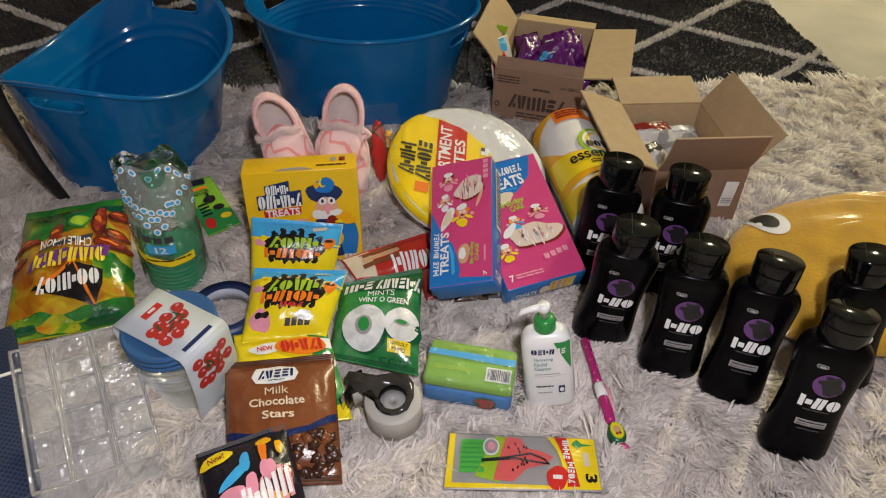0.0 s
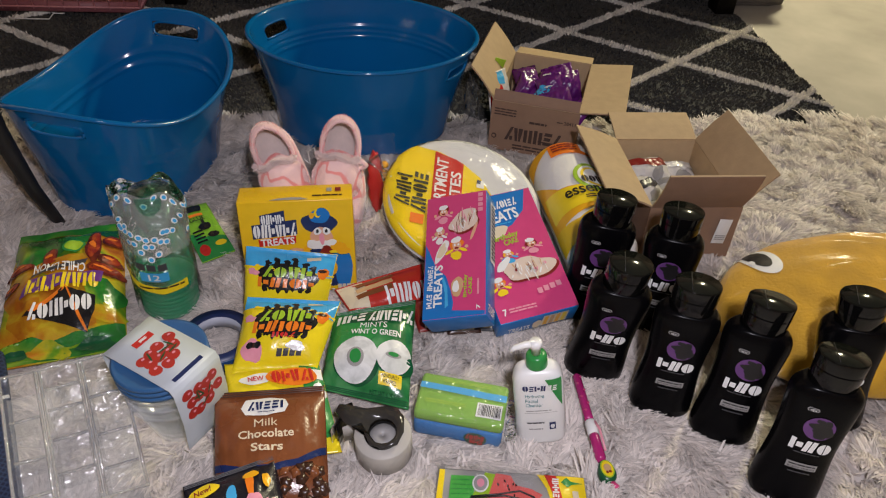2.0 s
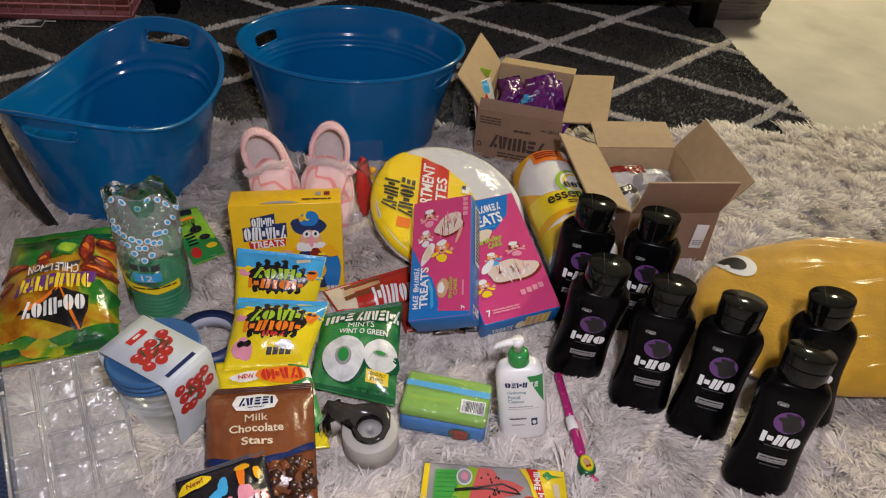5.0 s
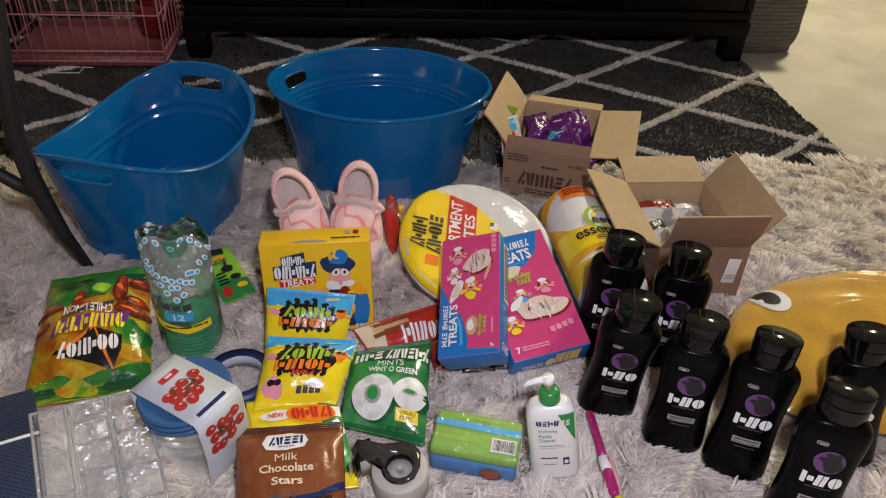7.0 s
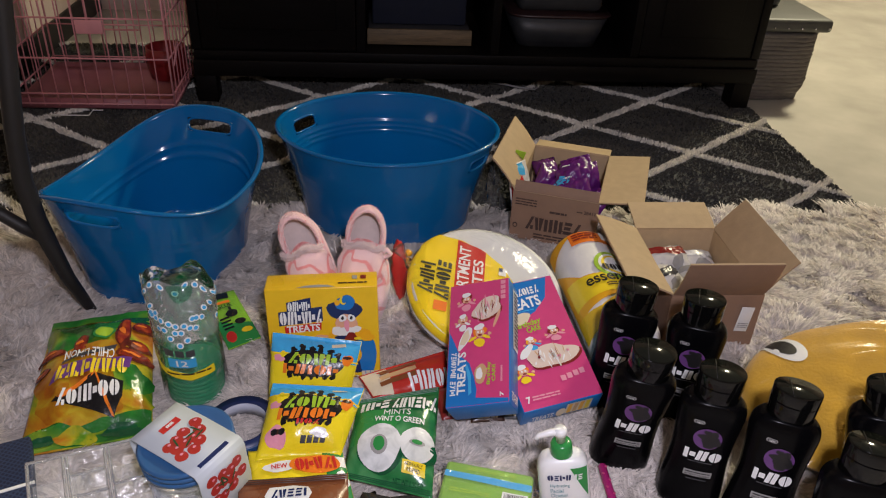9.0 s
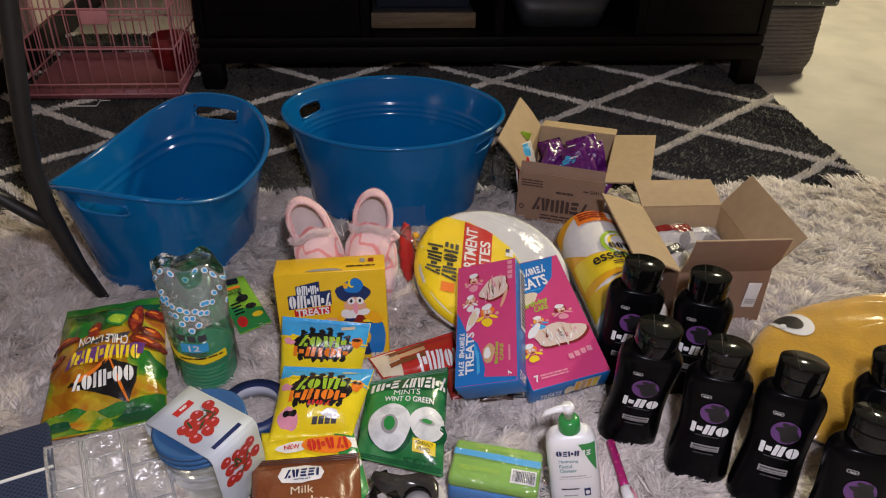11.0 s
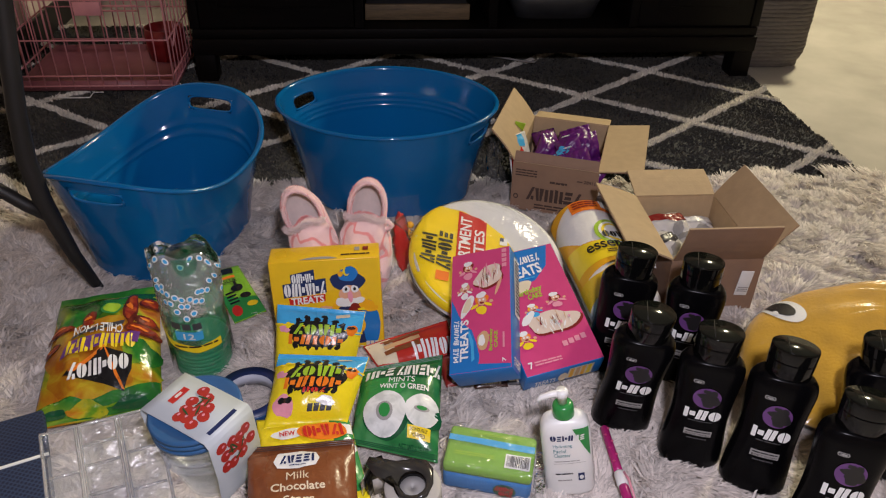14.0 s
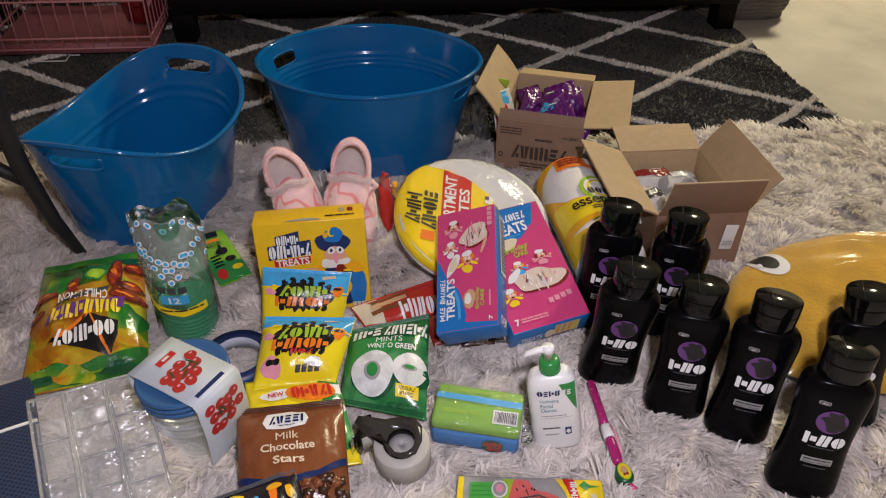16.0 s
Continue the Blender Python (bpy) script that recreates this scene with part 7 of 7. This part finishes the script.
def sponges():
    t = thing("sponge_pack", pose(0.1405, 0.632, 0.002, 3, 0, -16.5), "film-wrapped pack of green and blue scouring sponges", "sponges")
    w, d, h = 0.108, 0.062, 0.046
    lay = mat("sponge_blue", (0.02, 0.17, 0.46), 0.8, vary=0.12, scale=120, bump=0.6, bump_scale=300)
    pad = mat("scour_green", (0.20, 0.42, 0.03), 0.75, vary=0.12, scale=120, bump=0.4, bump_scale=260)
    part("sponge", block(-w / 2, w / 2, -d / 2, d / 2, 0, h * 0.62, 0.006), lay, t)
    part("scour_pad", block(-w / 2, w / 2, -d / 2, d / 2, h * 0.62, h, 0.005), pad, t)

    def S(u, v, lift=0):
        return Vector((u * w / 2, v * d / 2, h + 0.0012 + STEP * lift + 0.001 * noise.noise(Vector((u * 3, v * 3, 0)))))

    def Fr(u, v, lift=0):
        return Vector((u * w / 2, -d / 2 - 0.001 - STEP * lift, v * h))
    shape(t, S, [(-0.98, 0.16), (0.98, 0.10), (0.98, 0.42), (-0.98, 0.46)], "sky", 1, 2, name="label_stripe")
    rect(t, S, 0.36, -0.80, 0.92, -0.12, "white", 2, 1, name="barcode_panel")
    rnd = random.Random(2)
    u = 0.40
    while u < 0.88:
        wd = rnd.choice((0.008, 0.014, 0.02))
        rect(t, S, u, -0.74, u + wd, -0.2, "black", 4, 0, name="barcode_bar")
        u += wd + rnd.choice((0.01, 0.018))
    bars(t, S, (-0.5, 0.6, 0.6, 0.75), "lime", 2, 1), bars(t, S, (-0.8, -0.5, 0.1, -0.3), "lime", 2, 1)
    blob(t, Fr, 0.42, 0.32, 0.26, 0.24, "dgreen", 1, name="brand_panel"), marks(t, Fr, (0.20, 0.32, 0.62, 0.50), (1, 0, 2, 3, 6), "red", 3, 0.6), marks(t, Fr, (0.30, 0.14, 0.60, 0.30), (0, 3, 2, 6), "red", 3, 0.6)
    wrap = block(-w / 2 - 0.003, w / 2 + 0.003, -d / 2 - 0.004, d / 2 + 0.004, -0.001, h + 0.0045, 0.008, 3)
    bmesh.ops.subdivide_edges(wrap, edges=wrap.edges[:], cuts=3, use_grid_fill=True)
    for v in wrap.verts:
        v.co += Vector((1, 1, 1)) * 0.0018 * noise.noise(v.co * 70)
    part("wrapper", wrap, film("sponge_film", gloss=0.02, rough=0.14, bump=0.9, scale=60, haze=0.05, solid=True), t).visible_shadow = False
    fin = bmesh.new()
    rows = [[fin.verts.new((w / 2 + 0.002 + 0.014 * i / 4, -d / 2 + d * j / 10, 0.02 + 0.004 * noise.noise(Vector((i, j * 0.8, 3))))) for j in range(11)] for i in range(5)]
    for a, b in zip(rows, rows[1:]):
        for j in range(10):
            fin.faces.new((a[j], a[j + 1], b[j + 1], b[j]))
    part("wrapper_fin", fin, film("fin_film", gloss=0.02, bump=0.9, scale=90), t).visible_shadow = False
    press(0.1405, 0.632, 0.055, 0.032, -16.5)


sponges()


def cleanser():
    t = thing("cleanser_bottle", pose(0.2395, 0.610, 0.0, -3, -10, -7), "white pump bottle of facial cleanser with a green collar", "bottle")
    wp = mat("white_plastic", (0.80, 0.80, 0.78), 0.35, vary=0.03, scale=30, rvar=0.05)
    W, D = 0.0300, 0.0175
    zs = [(0.0, 0.90), (0.002, 0.97), (0.006, 1.0), (0.05, 1.0), (0.095, 0.985), (0.105, 0.94), (0.112, 0.82), (0.1155, 0.62), (0.1165, 0.45)]
    part("body", sweep([oval(W * k, D * (k if k > 0.8 else 0.9 * k + 0.08), z, 44, 0.62) for z, k in zs]), wp, t)
    part("collar", lathe([(0.0125, 0.1165), (0.0128, 0.118), (0.0122, 0.130), (0.0112, 0.133), (0.006, 0.134)], 30), M["green"], t)
    part("pump_stem", lathe([(0.0055, 0.134), (0.0055, 0.143), (0.0075, 0.144), (0.008, 0.150), (0.0065, 0.153)], 20), wp, t)
    part("nozzle", tube([(0.004, 0, 0.1485), (-0.012, -0.002, 0.149), (-0.024, -0.004, 0.1475), (-0.029, -0.005, 0.144)], 0.0042, 10, [1.2, 1, 0.8, 0.6]), wp, t)

    def S(u, v, lift=0):
        f = min(0.999, abs(u) / W)
        return Vector((u, -D * (1 - f ** (2 / 0.62)) ** 0.31 - 0.0005 - STEP * 0.6 * lift, v))
    shape(t, S, [(0.0075, 0.108), (0.0265, 0.108), (0.0265, 0.062)], "green", 1, 3, name="label_triangle")
    marks(t, S, (-0.019, 0.091, 0.008, 0.0995), (0, 6, 3, 5), "navy", 2)
    marks(t, S, (0.009, 0.091, 0.021, 0.0995), (4, 6), "white", 3)
    words(t, S, "Hydrating", (-0.0165, 0.0795, 0.0055, 0.0855), "teal", 2, bold=0.0), words(t, S, "Facial", (-0.0165, 0.0725, -0.002, 0.078), "teal", 2, bold=0.0), words(t, S, "Cleanser", (-0.0165, 0.0655, 0.003, 0.071), "teal", 2, bold=0.0)
    bars(t, S, (-0.0165, 0.0575, 0.013, 0.0600), "grey", 1, 2), rect(t, S, -0.018, 0.0545, 0.020, 0.0550, "grey", 2, 1, name="rule")
    bars(t, S, (-0.0165, 0.037, 0.004, 0.0395), "dgrey", 1, 2, fill=0.9)
    rect(t, S, 0.010, 0.026, 0.0175, 0.038, "navy", 2, 1, name="seal_print"), blob(t, S, 0.01375, 0.032, 0.0026, 0.0035, "white", 4, name="seal_print")
    bars(t, S, (-0.0145, 0.026, 0.002, 0.0295), "grey", 1, 2)
    press(0.2385, 0.620, 0.032, 0.02, -7)


cleanser()


M["magenta"] = print_mat("magenta_plastic", (0.42, 0.02, 0.16), 0.25)


def pen():
    a, b = Vector((0.301, 0.690, 0.014)), Vector((0.300, 0.556, 0.011))
    t = thing("novelty_pen", Matrix.Translation(a), "magenta novelty pen with an avocado charm at its end", "pen")
    d = b - a
    part("barrel", tube([d * f for f in (0, 0.02, 0.5, 0.56)], 0.0056, 14, [0.6, 1, 1, 1]), M["magenta"], t)
    part("grip_band", tube([d * f for f in (0.565, 0.58, 0.70, 0.715)], 0.0072, 14, [0.85, 1, 1, 0.85]), M["white"], t)
    part("lower_barrel", tube([d * f for f in (0.72, 0.75, 0.97, 1.0)], 0.0064, 14, [0.9, 1, 1, 0.8]), M["magenta"], t)
    for k in range(6):
        p = d * (0.06 + 0.08 * k)
        part("dot_print", put(lathe([(0.0018, 0.0), (0.0016, 0.0006), (0.0002, 0.0008)], 8), Matrix.Translation(p + Vector((0.003 * (-1) ** k, 0, 0.0055)))), M["pink"], t)
    part("clip", tube([d * 0.60 + Vector((0.004, 0, 0.006)), d * 0.7 + Vector((0.0065, 0, 0.008)), d * 0.93 + Vector((0.006, 0, 0.007))], 0.0016, 8), M["lpink"], t)
    rings = []
    for z, s in ((0, 0.85), (0.003, 1), (0.009, 1), (0.012, 0.85)):
        rings.append([((0.0105 + 0.0022 * math.sin(q - math.pi)) * s * math.cos(q), 0.0155 * s * math.sin(q), z) for q in [2 * math.pi * i / 32 for i in range(32)]])
    av = part("avocado_charm", put(sweep(rings), Matrix.Translation(d + Vector((0.003, -0.013, -0.010)))), M["dgreen"], t)

    def S(u, v, lift=0):
        return d + Vector((0.003 + u * 0.0105, -0.013 + v * 0.0155, 0.0023 + STEP * lift))
    blob(av, S, 0, 0, 0.78, 0.80, "lime", 1, name="flesh"), blob(av, S, 0, 0, 0.66, 0.70, "yellow", 2, name="flesh")
    blob(av, S, 0, 0.05, 0.42, 0.36, "tan", 3, name="stone"), blob(av, S, -0.15, -0.35, 0.16, 0.12, "dred", 4, name="face_dot"), blob(av, S, 0.2, -0.3, 0.16, 0.12, "dred", 4, name="face_dot")
    part("end_loop", tube([d + Vector((0.006, -0.028, -0.004)), d + Vector((0.010, -0.036, -0.003))], 0.0035, 8), M["pink"], t)
    press(0.301, 0.61, 0.008, 0.08)


pen()


def freshener():
    t, S = bag("air_freshener_pack", pose(0.178, 0.477, 0.006, 2, 0, -6.1), "clear pack of watermelon air fresheners with a yellow card header", "air freshener", 0.176, (-0.080, 0.074), (0.089, 0.068), 0.004, M["grey"], wrinkle=0.0008, seed=12, seal=0.02)
    shape(t, S, [(-0.985, 0.02), (0.99, 0.02), (0.99, 0.06), (-0.9, 0.10), (-0.91, 0.97), (-0.985, 0.97)], "yellow", 1, 2, name="card")
    shape(t, S, [(0.52, 0.03), (0.985, 0.03), (0.985, 0.98), (0.34, 0.98), (0.46, 0.70), (0.52, 0.40)], "yellow", 2, 3, name="card")
    rect(t, S, -0.82, 0.26, -0.50, 0.86, "leaf", 2, 2), bars(t, S, (-0.80, 0.30, -0.52, 0.82), "green", 6, 3, fill=0.18)
    shape(t, S, [(-0.62, 0.20), (-0.30, 0.10), (-0.20, 0.92), (-0.36, 0.95)], "lime", 2, 2, name="watermelon_picture")
    shape(t, S, [(-0.38, 0.14), (-0.12, 0.12), (0.05, 0.34), (0.30, 0.42), (0.40, 0.56), (0.26, 0.66), (0.05, 0.72), (-0.02, 0.90), (-0.22, 0.94), (-0.30, 0.55)], "coral", 3, 3, name="watermelon_picture")
    shape(t, S, [(-0.34, 0.18), (-0.14, 0.16), (0.02, 0.38), (0.24, 0.45), (0.32, 0.56), (0.22, 0.62), (0.0, 0.68), (-0.06, 0.86), (-0.20, 0.88), (-0.26, 0.55)], "coral", 4, 3, name="watermelon_picture")
    rnd = random.Random(6)
    for k in range(14):
        blob(t, S, rnd.uniform(-0.22, 0.12), rnd.uniform(0.30, 0.80), 0.012, 0.03, "black", 6, rot=rnd.uniform(-0.5, 0.5), name="seed_picture", n=8)
    blob(t, S, -0.42, 0.72, 0.11, 0.17, "white", 4, name="scent_badge", n=22), blob(t, S, -0.42, 0.72, 0.09, 0.14, "grey", 5, name="scent_badge", n=22), blob(t, S, -0.42, 0.72, 0.05, 0.08, "lpink", 6, name="scent_badge")
    part("elastic_loop", tube([S(u, v, 6) for u, v in ((-0.54, 0.46), (-0.2, 0.52), (0.1, 0.60), (0.28, 0.50), (0.34, 0.42), (0.2, 0.44), (-0.1, 0.50), (-0.54, 0.44))], 0.0011, 6), M["black"], t)
    blob(t, S, 0.44, 0.20, 0.14, 0.20, "red", 4, wob=0.1, seed=2)
    bars(t, S, (0.38, 0.14, 0.5, 0.26), "white", 1, 5)
    shape(t, S, [(0.44, 0.97), (0.60, 0.97), (0.72, 0.05), (0.56, 0.05), (0.58, 0.42)], "red", 4, 3, name="brand_panel")
    marks(t, S, (0.535, 0.52, 0.625, 0.90), (2, 2, 3, 3, 2, 6), "white", 6, turn=3, slant=-0.1)
    marks(t, S, (0.575, 0.10, 0.665, 0.47), (3, 2, 6, 0, 1), "white", 6, turn=3, slant=-0.1)
    shape(t, S, [(0.66, 0.84), (0.74, 0.94), (0.80, 0.86), (0.96, 0.84), (0.80, 0.80), (0.74, 0.74)], "green", 4, 1, name="tree_mark")
    rect(t, S, 0.80, 0.42, 0.88, 0.68, "cream", 4, 2, name="hang_slot")
    words(t, S, "3", (0.80, 0.12, 0.95, 0.28), "black", 5, turn=3, bold=0.03)
    sl = bmesh.new()
    rows = [[sl.verts.new(S(-1.02 + 1.5 * i / 20, -0.02 + 1.04 * j / 10, 10) + Vector((0, 0, 0.0016 * noise.noise(Vector((i * 0.6, j * 0.7, 2)))))) for i in range(21)] for j in range(11)]
    for a, b in zip(rows, rows[1:]):
        for i in range(20):
            sl.faces.new((a[i], a[i + 1], b[i + 1], b[i]))
    part("clear_sleeve", sl, film("pack_film", gloss=0.02, rough=0.1, bump=0.4, scale=50), t).visible_shadow = False
    press(0.182, 0.513, 0.09, 0.038, -6)


freshener()
FINISH[0] = ""


# ---- what lies in the cartons, and their print ----
def carton_goods():
    w, d, h = 0.163, 0.223, 0.104

    def S(u, v, lift=0):
        return Vector((u * w / 2, -d / 2 - 0.0004 - STEP * lift, v * h))
    marks(sk, S, (-0.62, 0.27, 0.66, 0.52), (1, 4, 2, 2, 2, 2, 6, 1), "card_ink", 1, 0.62)
    bars(sk, S, (-0.10, 0.645, 0.30, 0.70), "card_ink", 1, 1, fill=0.8)
    bars(sk, S, (-0.92, 0.72, -0.42, 0.88), "card_ink", 3, 1, name="small_print", fill=0.5)
    words(sk, S, "28411", (0.68, 0.74, 0.94, 0.81), "card_ink", 1, name="case_number")
    bars(sk, S, (0.52, 0.75, 0.65, 0.79), "card_ink", 1, 1)
    blob(sk, S, -0.88, 0.30, 0.06, 0.055, "card_ink", 1), blob(sk, S, -0.88, 0.30, 0.035, 0.03, "card_out", 2)
    bars(sk, S, (0.15, 0.30, 0.55, 0.345), "card_ink", 1, 1), bars(sk, S, (-0.42, 0.08, 0.5, 0.2), "card_ink", 2, 1)
    rnd = random.Random(9)
    base = sk.matrix_world
    spots = [(-0.005, -0.055, 0.070, "purplebag"), (0.030, -0.040, 0.074, "purplebag"), (0.05, -0.065, 0.066, "purplebag"), (0.015, 0.0, 0.074, "purplebag"), (0.055, 0.0, 0.07, "purplebag"), (-0.022, -0.07, 0.066, "purplebag"), (-0.035, -0.02, 0.06, "purplebag"), (0.04, 0.05, 0.06, "purplebag"), (-0.03, 0.05, 0.055, "purplebag"), (0.062, -0.085, 0.056, "purplebag")]
    for i, (x, y, z, c) in enumerate(spots):
        t, S2 = bag("candy_bag", base @ pose(x, y, z, rnd.uniform(20, 70), rnd.uniform(-30, 30), rnd.uniform(-70, 70)), "crumpled purple bag of chewy candy inside the carton", "candy bag", 0.05, (-0.025, 0.06), (0.025, 0.06), 0.016, M[c], wrinkle=0.007, seed=30 + i, group="candy bags", nu=16, nv=16)
        if i in (0, 5):
            blob(t, S2, 0.1, 0.55, 0.5, 0.22, "sky", 1, wob=0.2, seed=i), blob(t, S2, -0.3, 0.2, 0.3, 0.1, "white", 1, wob=0.3, seed=i)
        elif i % 2:
            blob(t, S2, 0.0, 0.25, 0.6, 0.14, ("red", "gold", "sky", "pink", "violet")[i // 2], 1, wob=0.3, seed=i), bars(t, S2, (-0.4, 0.6, 0.4, 0.7), "white", 1, 2)
    t, S2 = bag("candy_bag", base @ pose(-0.072, -0.055, 0.045, 72, 8, 70), "red, white and blue candy bag standing in the carton", "candy bag", 0.075, (-0.034, 0.085), (0.034, 0.085), 0.012, M["whitebag"], wrinkle=0.003, seed=50, group="candy bags", nu=16, nv=16)
    shape(t, S2, [(-0.98, 0.02), (-0.2, 0.02), (-0.1, 0.7), (-0.98, 0.8)], "red", 1, 3), shape(t, S2, [(-0.98, 0.8), (0.2, 0.7), (0.5, 0.98), (-0.98, 0.98)], "sky", 1, 3), blob(t, S2, -0.4, 0.4, 0.3, 0.14, "violet", 2, wob=0.2)
    FINISH[0] = ""
    part("carton_filling", block(-0.07, 0.07, -0.098, 0.098, 0.006, 0.045, 0.004), M["purplebag"], sk)
    # the plain carton
    base = bx.matrix_world
    for i, (x, y, z, rx, rz) in enumerate(((-0.02, 0.03, 0.055, 14, 12), (0.02, -0.02, 0.048, 8, -14), (-0.04, -0.03, 0.05, 18, 30), (0.03, 0.04, 0.045, 6, 4), (-0.02, -0.075, 0.04, 10, -4))):
        t, S2 = bag("snack_bag", base @ pose(x, y, z, rx, 0, rz), "white and purple snack bag inside the plain carton", "snack bag", 0.085, (-0.042, 0.06), (0.042, 0.06), 0.02, M["whitebag"], wrinkle=0.005, seed=60 + i, group="snack bags", nu=18, nv=14)
        shape(t, S2, [(-0.98, 0.55), (0.4, 0.35), (0.98, 0.5), (0.98, 0.8), (0.2, 0.68), (-0.98, 0.85)], ("dred", "grey", "dgrey", "white", "grey")[i], 1, 3), blob(t, S2, 0.3, 0.2, 0.3, 0.14, "grey", 1, wob=0.3, seed=i)
    FINISH[0] = ""
    part("carton_filling", block(-0.065, 0.065, -0.09, 0.09, 0.006, 0.036, 0.004), M["whitebag"], bx)
    tag = thing("paper_tag", pose(0.590, 0.940, 0.052, 8, 0, -6), "small white paper label stuck on the plain carton", "label")
    part("paper", block(-0.010, 0.010, -0.001, 0.0, -0.02, 0.032, 0.0003), M["white"], tag)

    def PS(u, v, lift=0):
        return Vector((u, -0.0014 - STEP * lift, v))
    bars(tag, PS, (-0.008, -0.012, 0.008, 0.0), "grey", 3, 1)
    # crumpled clear film beside the candy carton
    cr = thing("plastic_scrap", pose(0.252, 1.375, 0.0), "crumpled clear plastic wrap with a green corner", "plastic wrap")
    bm = bmesh.new()
    rows = [[bm.verts.new((0.035 * (i / 10 - 0.5) + 0.012 * noise.noise(Vector((i * 0.5, j * 0.5, 1))), 0.03 * (i / 10 - 0.5) + 0.014 * noise.noise(Vector((i * 0.6, j * 0.5, 6))), 0.012 + 0.11 * j / 14)) for i in range(11)] for j in range(15)]
    for a, b in zip(rows, rows[1:]):
        for i in range(10):
            bm.faces.new((a[i], a[i + 1], b[i + 1], b[i]))
    part("film", bm, film("scrap_film", gloss=0.06, bump=1.0, scale=80, haze=0.05), cr).visible_shadow = False
    part("green_corner", put(block(-0.012, 0.012, -0.001, 0.001, 0.125, 0.145, 0.0005), pose(0.004, 0.01, 0, 0, 20, 15)), M["lime"], cr)


carton_goods()


# ---- the shag rug, laid last so that its pile gives way under the things ----
SHAG = (-0.70, 1.32, 0.38, 1.42)


def pressed(x, y):
    out = np.ones(len(x))
    for px, py, hx, hy, a in PRESS:
        dx, dy = x - px, y - py
        u, v = dx * np.cos(a) + dy * np.sin(a), -dx * np.sin(a) + dy * np.cos(a)
        d = np.maximum(np.abs(u) - hx, np.abs(v) - hy)
        out = np.minimum(out, np.clip(0.62 + (d + 0.004) / 0.02, 0.62, 1.0))
    return out


def edge(x, y, r):
    return (y < 1.395 + 0.012 * np.sin(x * 31) + 0.008 * np.sin(x * 77)) & (x > SHAG[0] + 0.01 * np.sin(y * 37))


shag = thing("shag_rug", pose(0, 0, 0), "pale greige long-pile shag rug with silky uneven yarn", "rug")
part("backing", block(SHAG[0], 1.33, 0.375, 1.40, -0.0215, -0.0125, 0.002), M["shag_base"], shag)


def tufts(n, seed):
    """Shag yarn: blades gathered into tufts, each tuft bent its own way."""
    rnd = np.random.default_rng(seed)
    x = rnd.uniform(SHAG[0], SHAG[1], n)
    y = rnd.uniform(SHAG[2], SHAG[3], n)
    ok = edge(x, y, rnd)
    x, y = x[ok], y[ok]
    n = len(x)
    cell = 0.021
    ci, cj = np.floor((x + 0.004 * np.sin(y * 210)) / cell), np.floor((y + 0.004 * np.sin(x * 190)) / cell)
    h1 = np.modf(np.abs(np.sin(ci * 12.9898 + cj * 78.233) * 43758.5453))[0]
    h2 = np.modf(np.abs(np.sin(ci * 39.346 + cj * 11.135) * 24634.6345))[0]
    h3 = np.modf(np.abs(np.sin(ci * 73.156 + cj * 52.235) * 35412.987))[0]
    slow = 1.6 * np.sin(x * 7.1 + 1.3 * np.sin(y * 5.3)) + 1.4 * np.sin(y * 6.7 + 1.9 * np.sin(x * 4.1))
    a = slow + (h1 - 0.5) * 3.6 + rnd.normal(0, 0.36, n)
    reach = (0.020 + 0.026 * h2) * rnd.uniform(0.75, 1.2, n)
    h = (0.020 + 0.015 * h3) * rnd.uniform(0.8, 1.1, n) * pressed(x, y)
    gather = 0.46 + 0.34 * h2
    ex = (ci + 0.5) * cell + (x - (ci + 0.5) * cell) * (1 - gather) + np.cos(a) * reach
    ey = (cj + 0.5) * cell + (y - (cj + 0.5) * cell) * (1 - gather) + np.sin(a) * reach
    w = 0.0025 * rnd.uniform(0.6, 1.4, n)
    b = a + np.pi / 2 + rnd.normal(0, 0.5, n)
    sx, sy = np.cos(b), np.sin(b)
    seg = 3
    verts = np.zeros((n, 2 * seg + 1, 3))
    wav = rnd.normal(0, 0.0038, (2, n))
    for k in range(seg + 1):
        f = (0.0, 0.45, 0.86, 1.0)[k]
        bend = f ** 1.7
        px = x + (ex - x) * bend + wav[0] * math.sin(f * 5)
        py = y + (ey - y) * bend + wav[1] * math.sin(f * 5)
        pz = -0.018 + h * (1.22 * f - 0.42 * f ** 3.2)
        if k < seg:
            ww = w * (1.0 if f < 0.6 else 0.8)
            for q, sg in ((0, -1), (1, 1)):
                verts[:, 2 * k + q] = np.stack([px + sg * sx * ww / 2, py + sg * sy * ww / 2, pz], 1)
        else:
            verts[:, 2 * seg] = np.stack([px, py, pz], 1)
    base = np.arange(n) * (2 * seg + 1)
    faces = []
    for k in range(seg - 1):
        faces += np.stack([base + 2 * k, base + 2 * k + 1, base + 2 * k + 3, base + 2 * k + 2], 1).tolist()
    faces += np.stack([base + 2 * seg - 2, base + 2 * seg - 1, base + 2 * seg], 1).tolist()
    me = bpy.data.meshes.new("yarn")
    me.from_pydata(verts.reshape(-1, 3).tolist(), [], faces)
    me.shade_smooth()
    me.materials.append(M["shag"])
    ob = new("yarn", me)
    ob.parent = shag
    return tagged(ob, kind="stuff")


tufts(430000, 11)
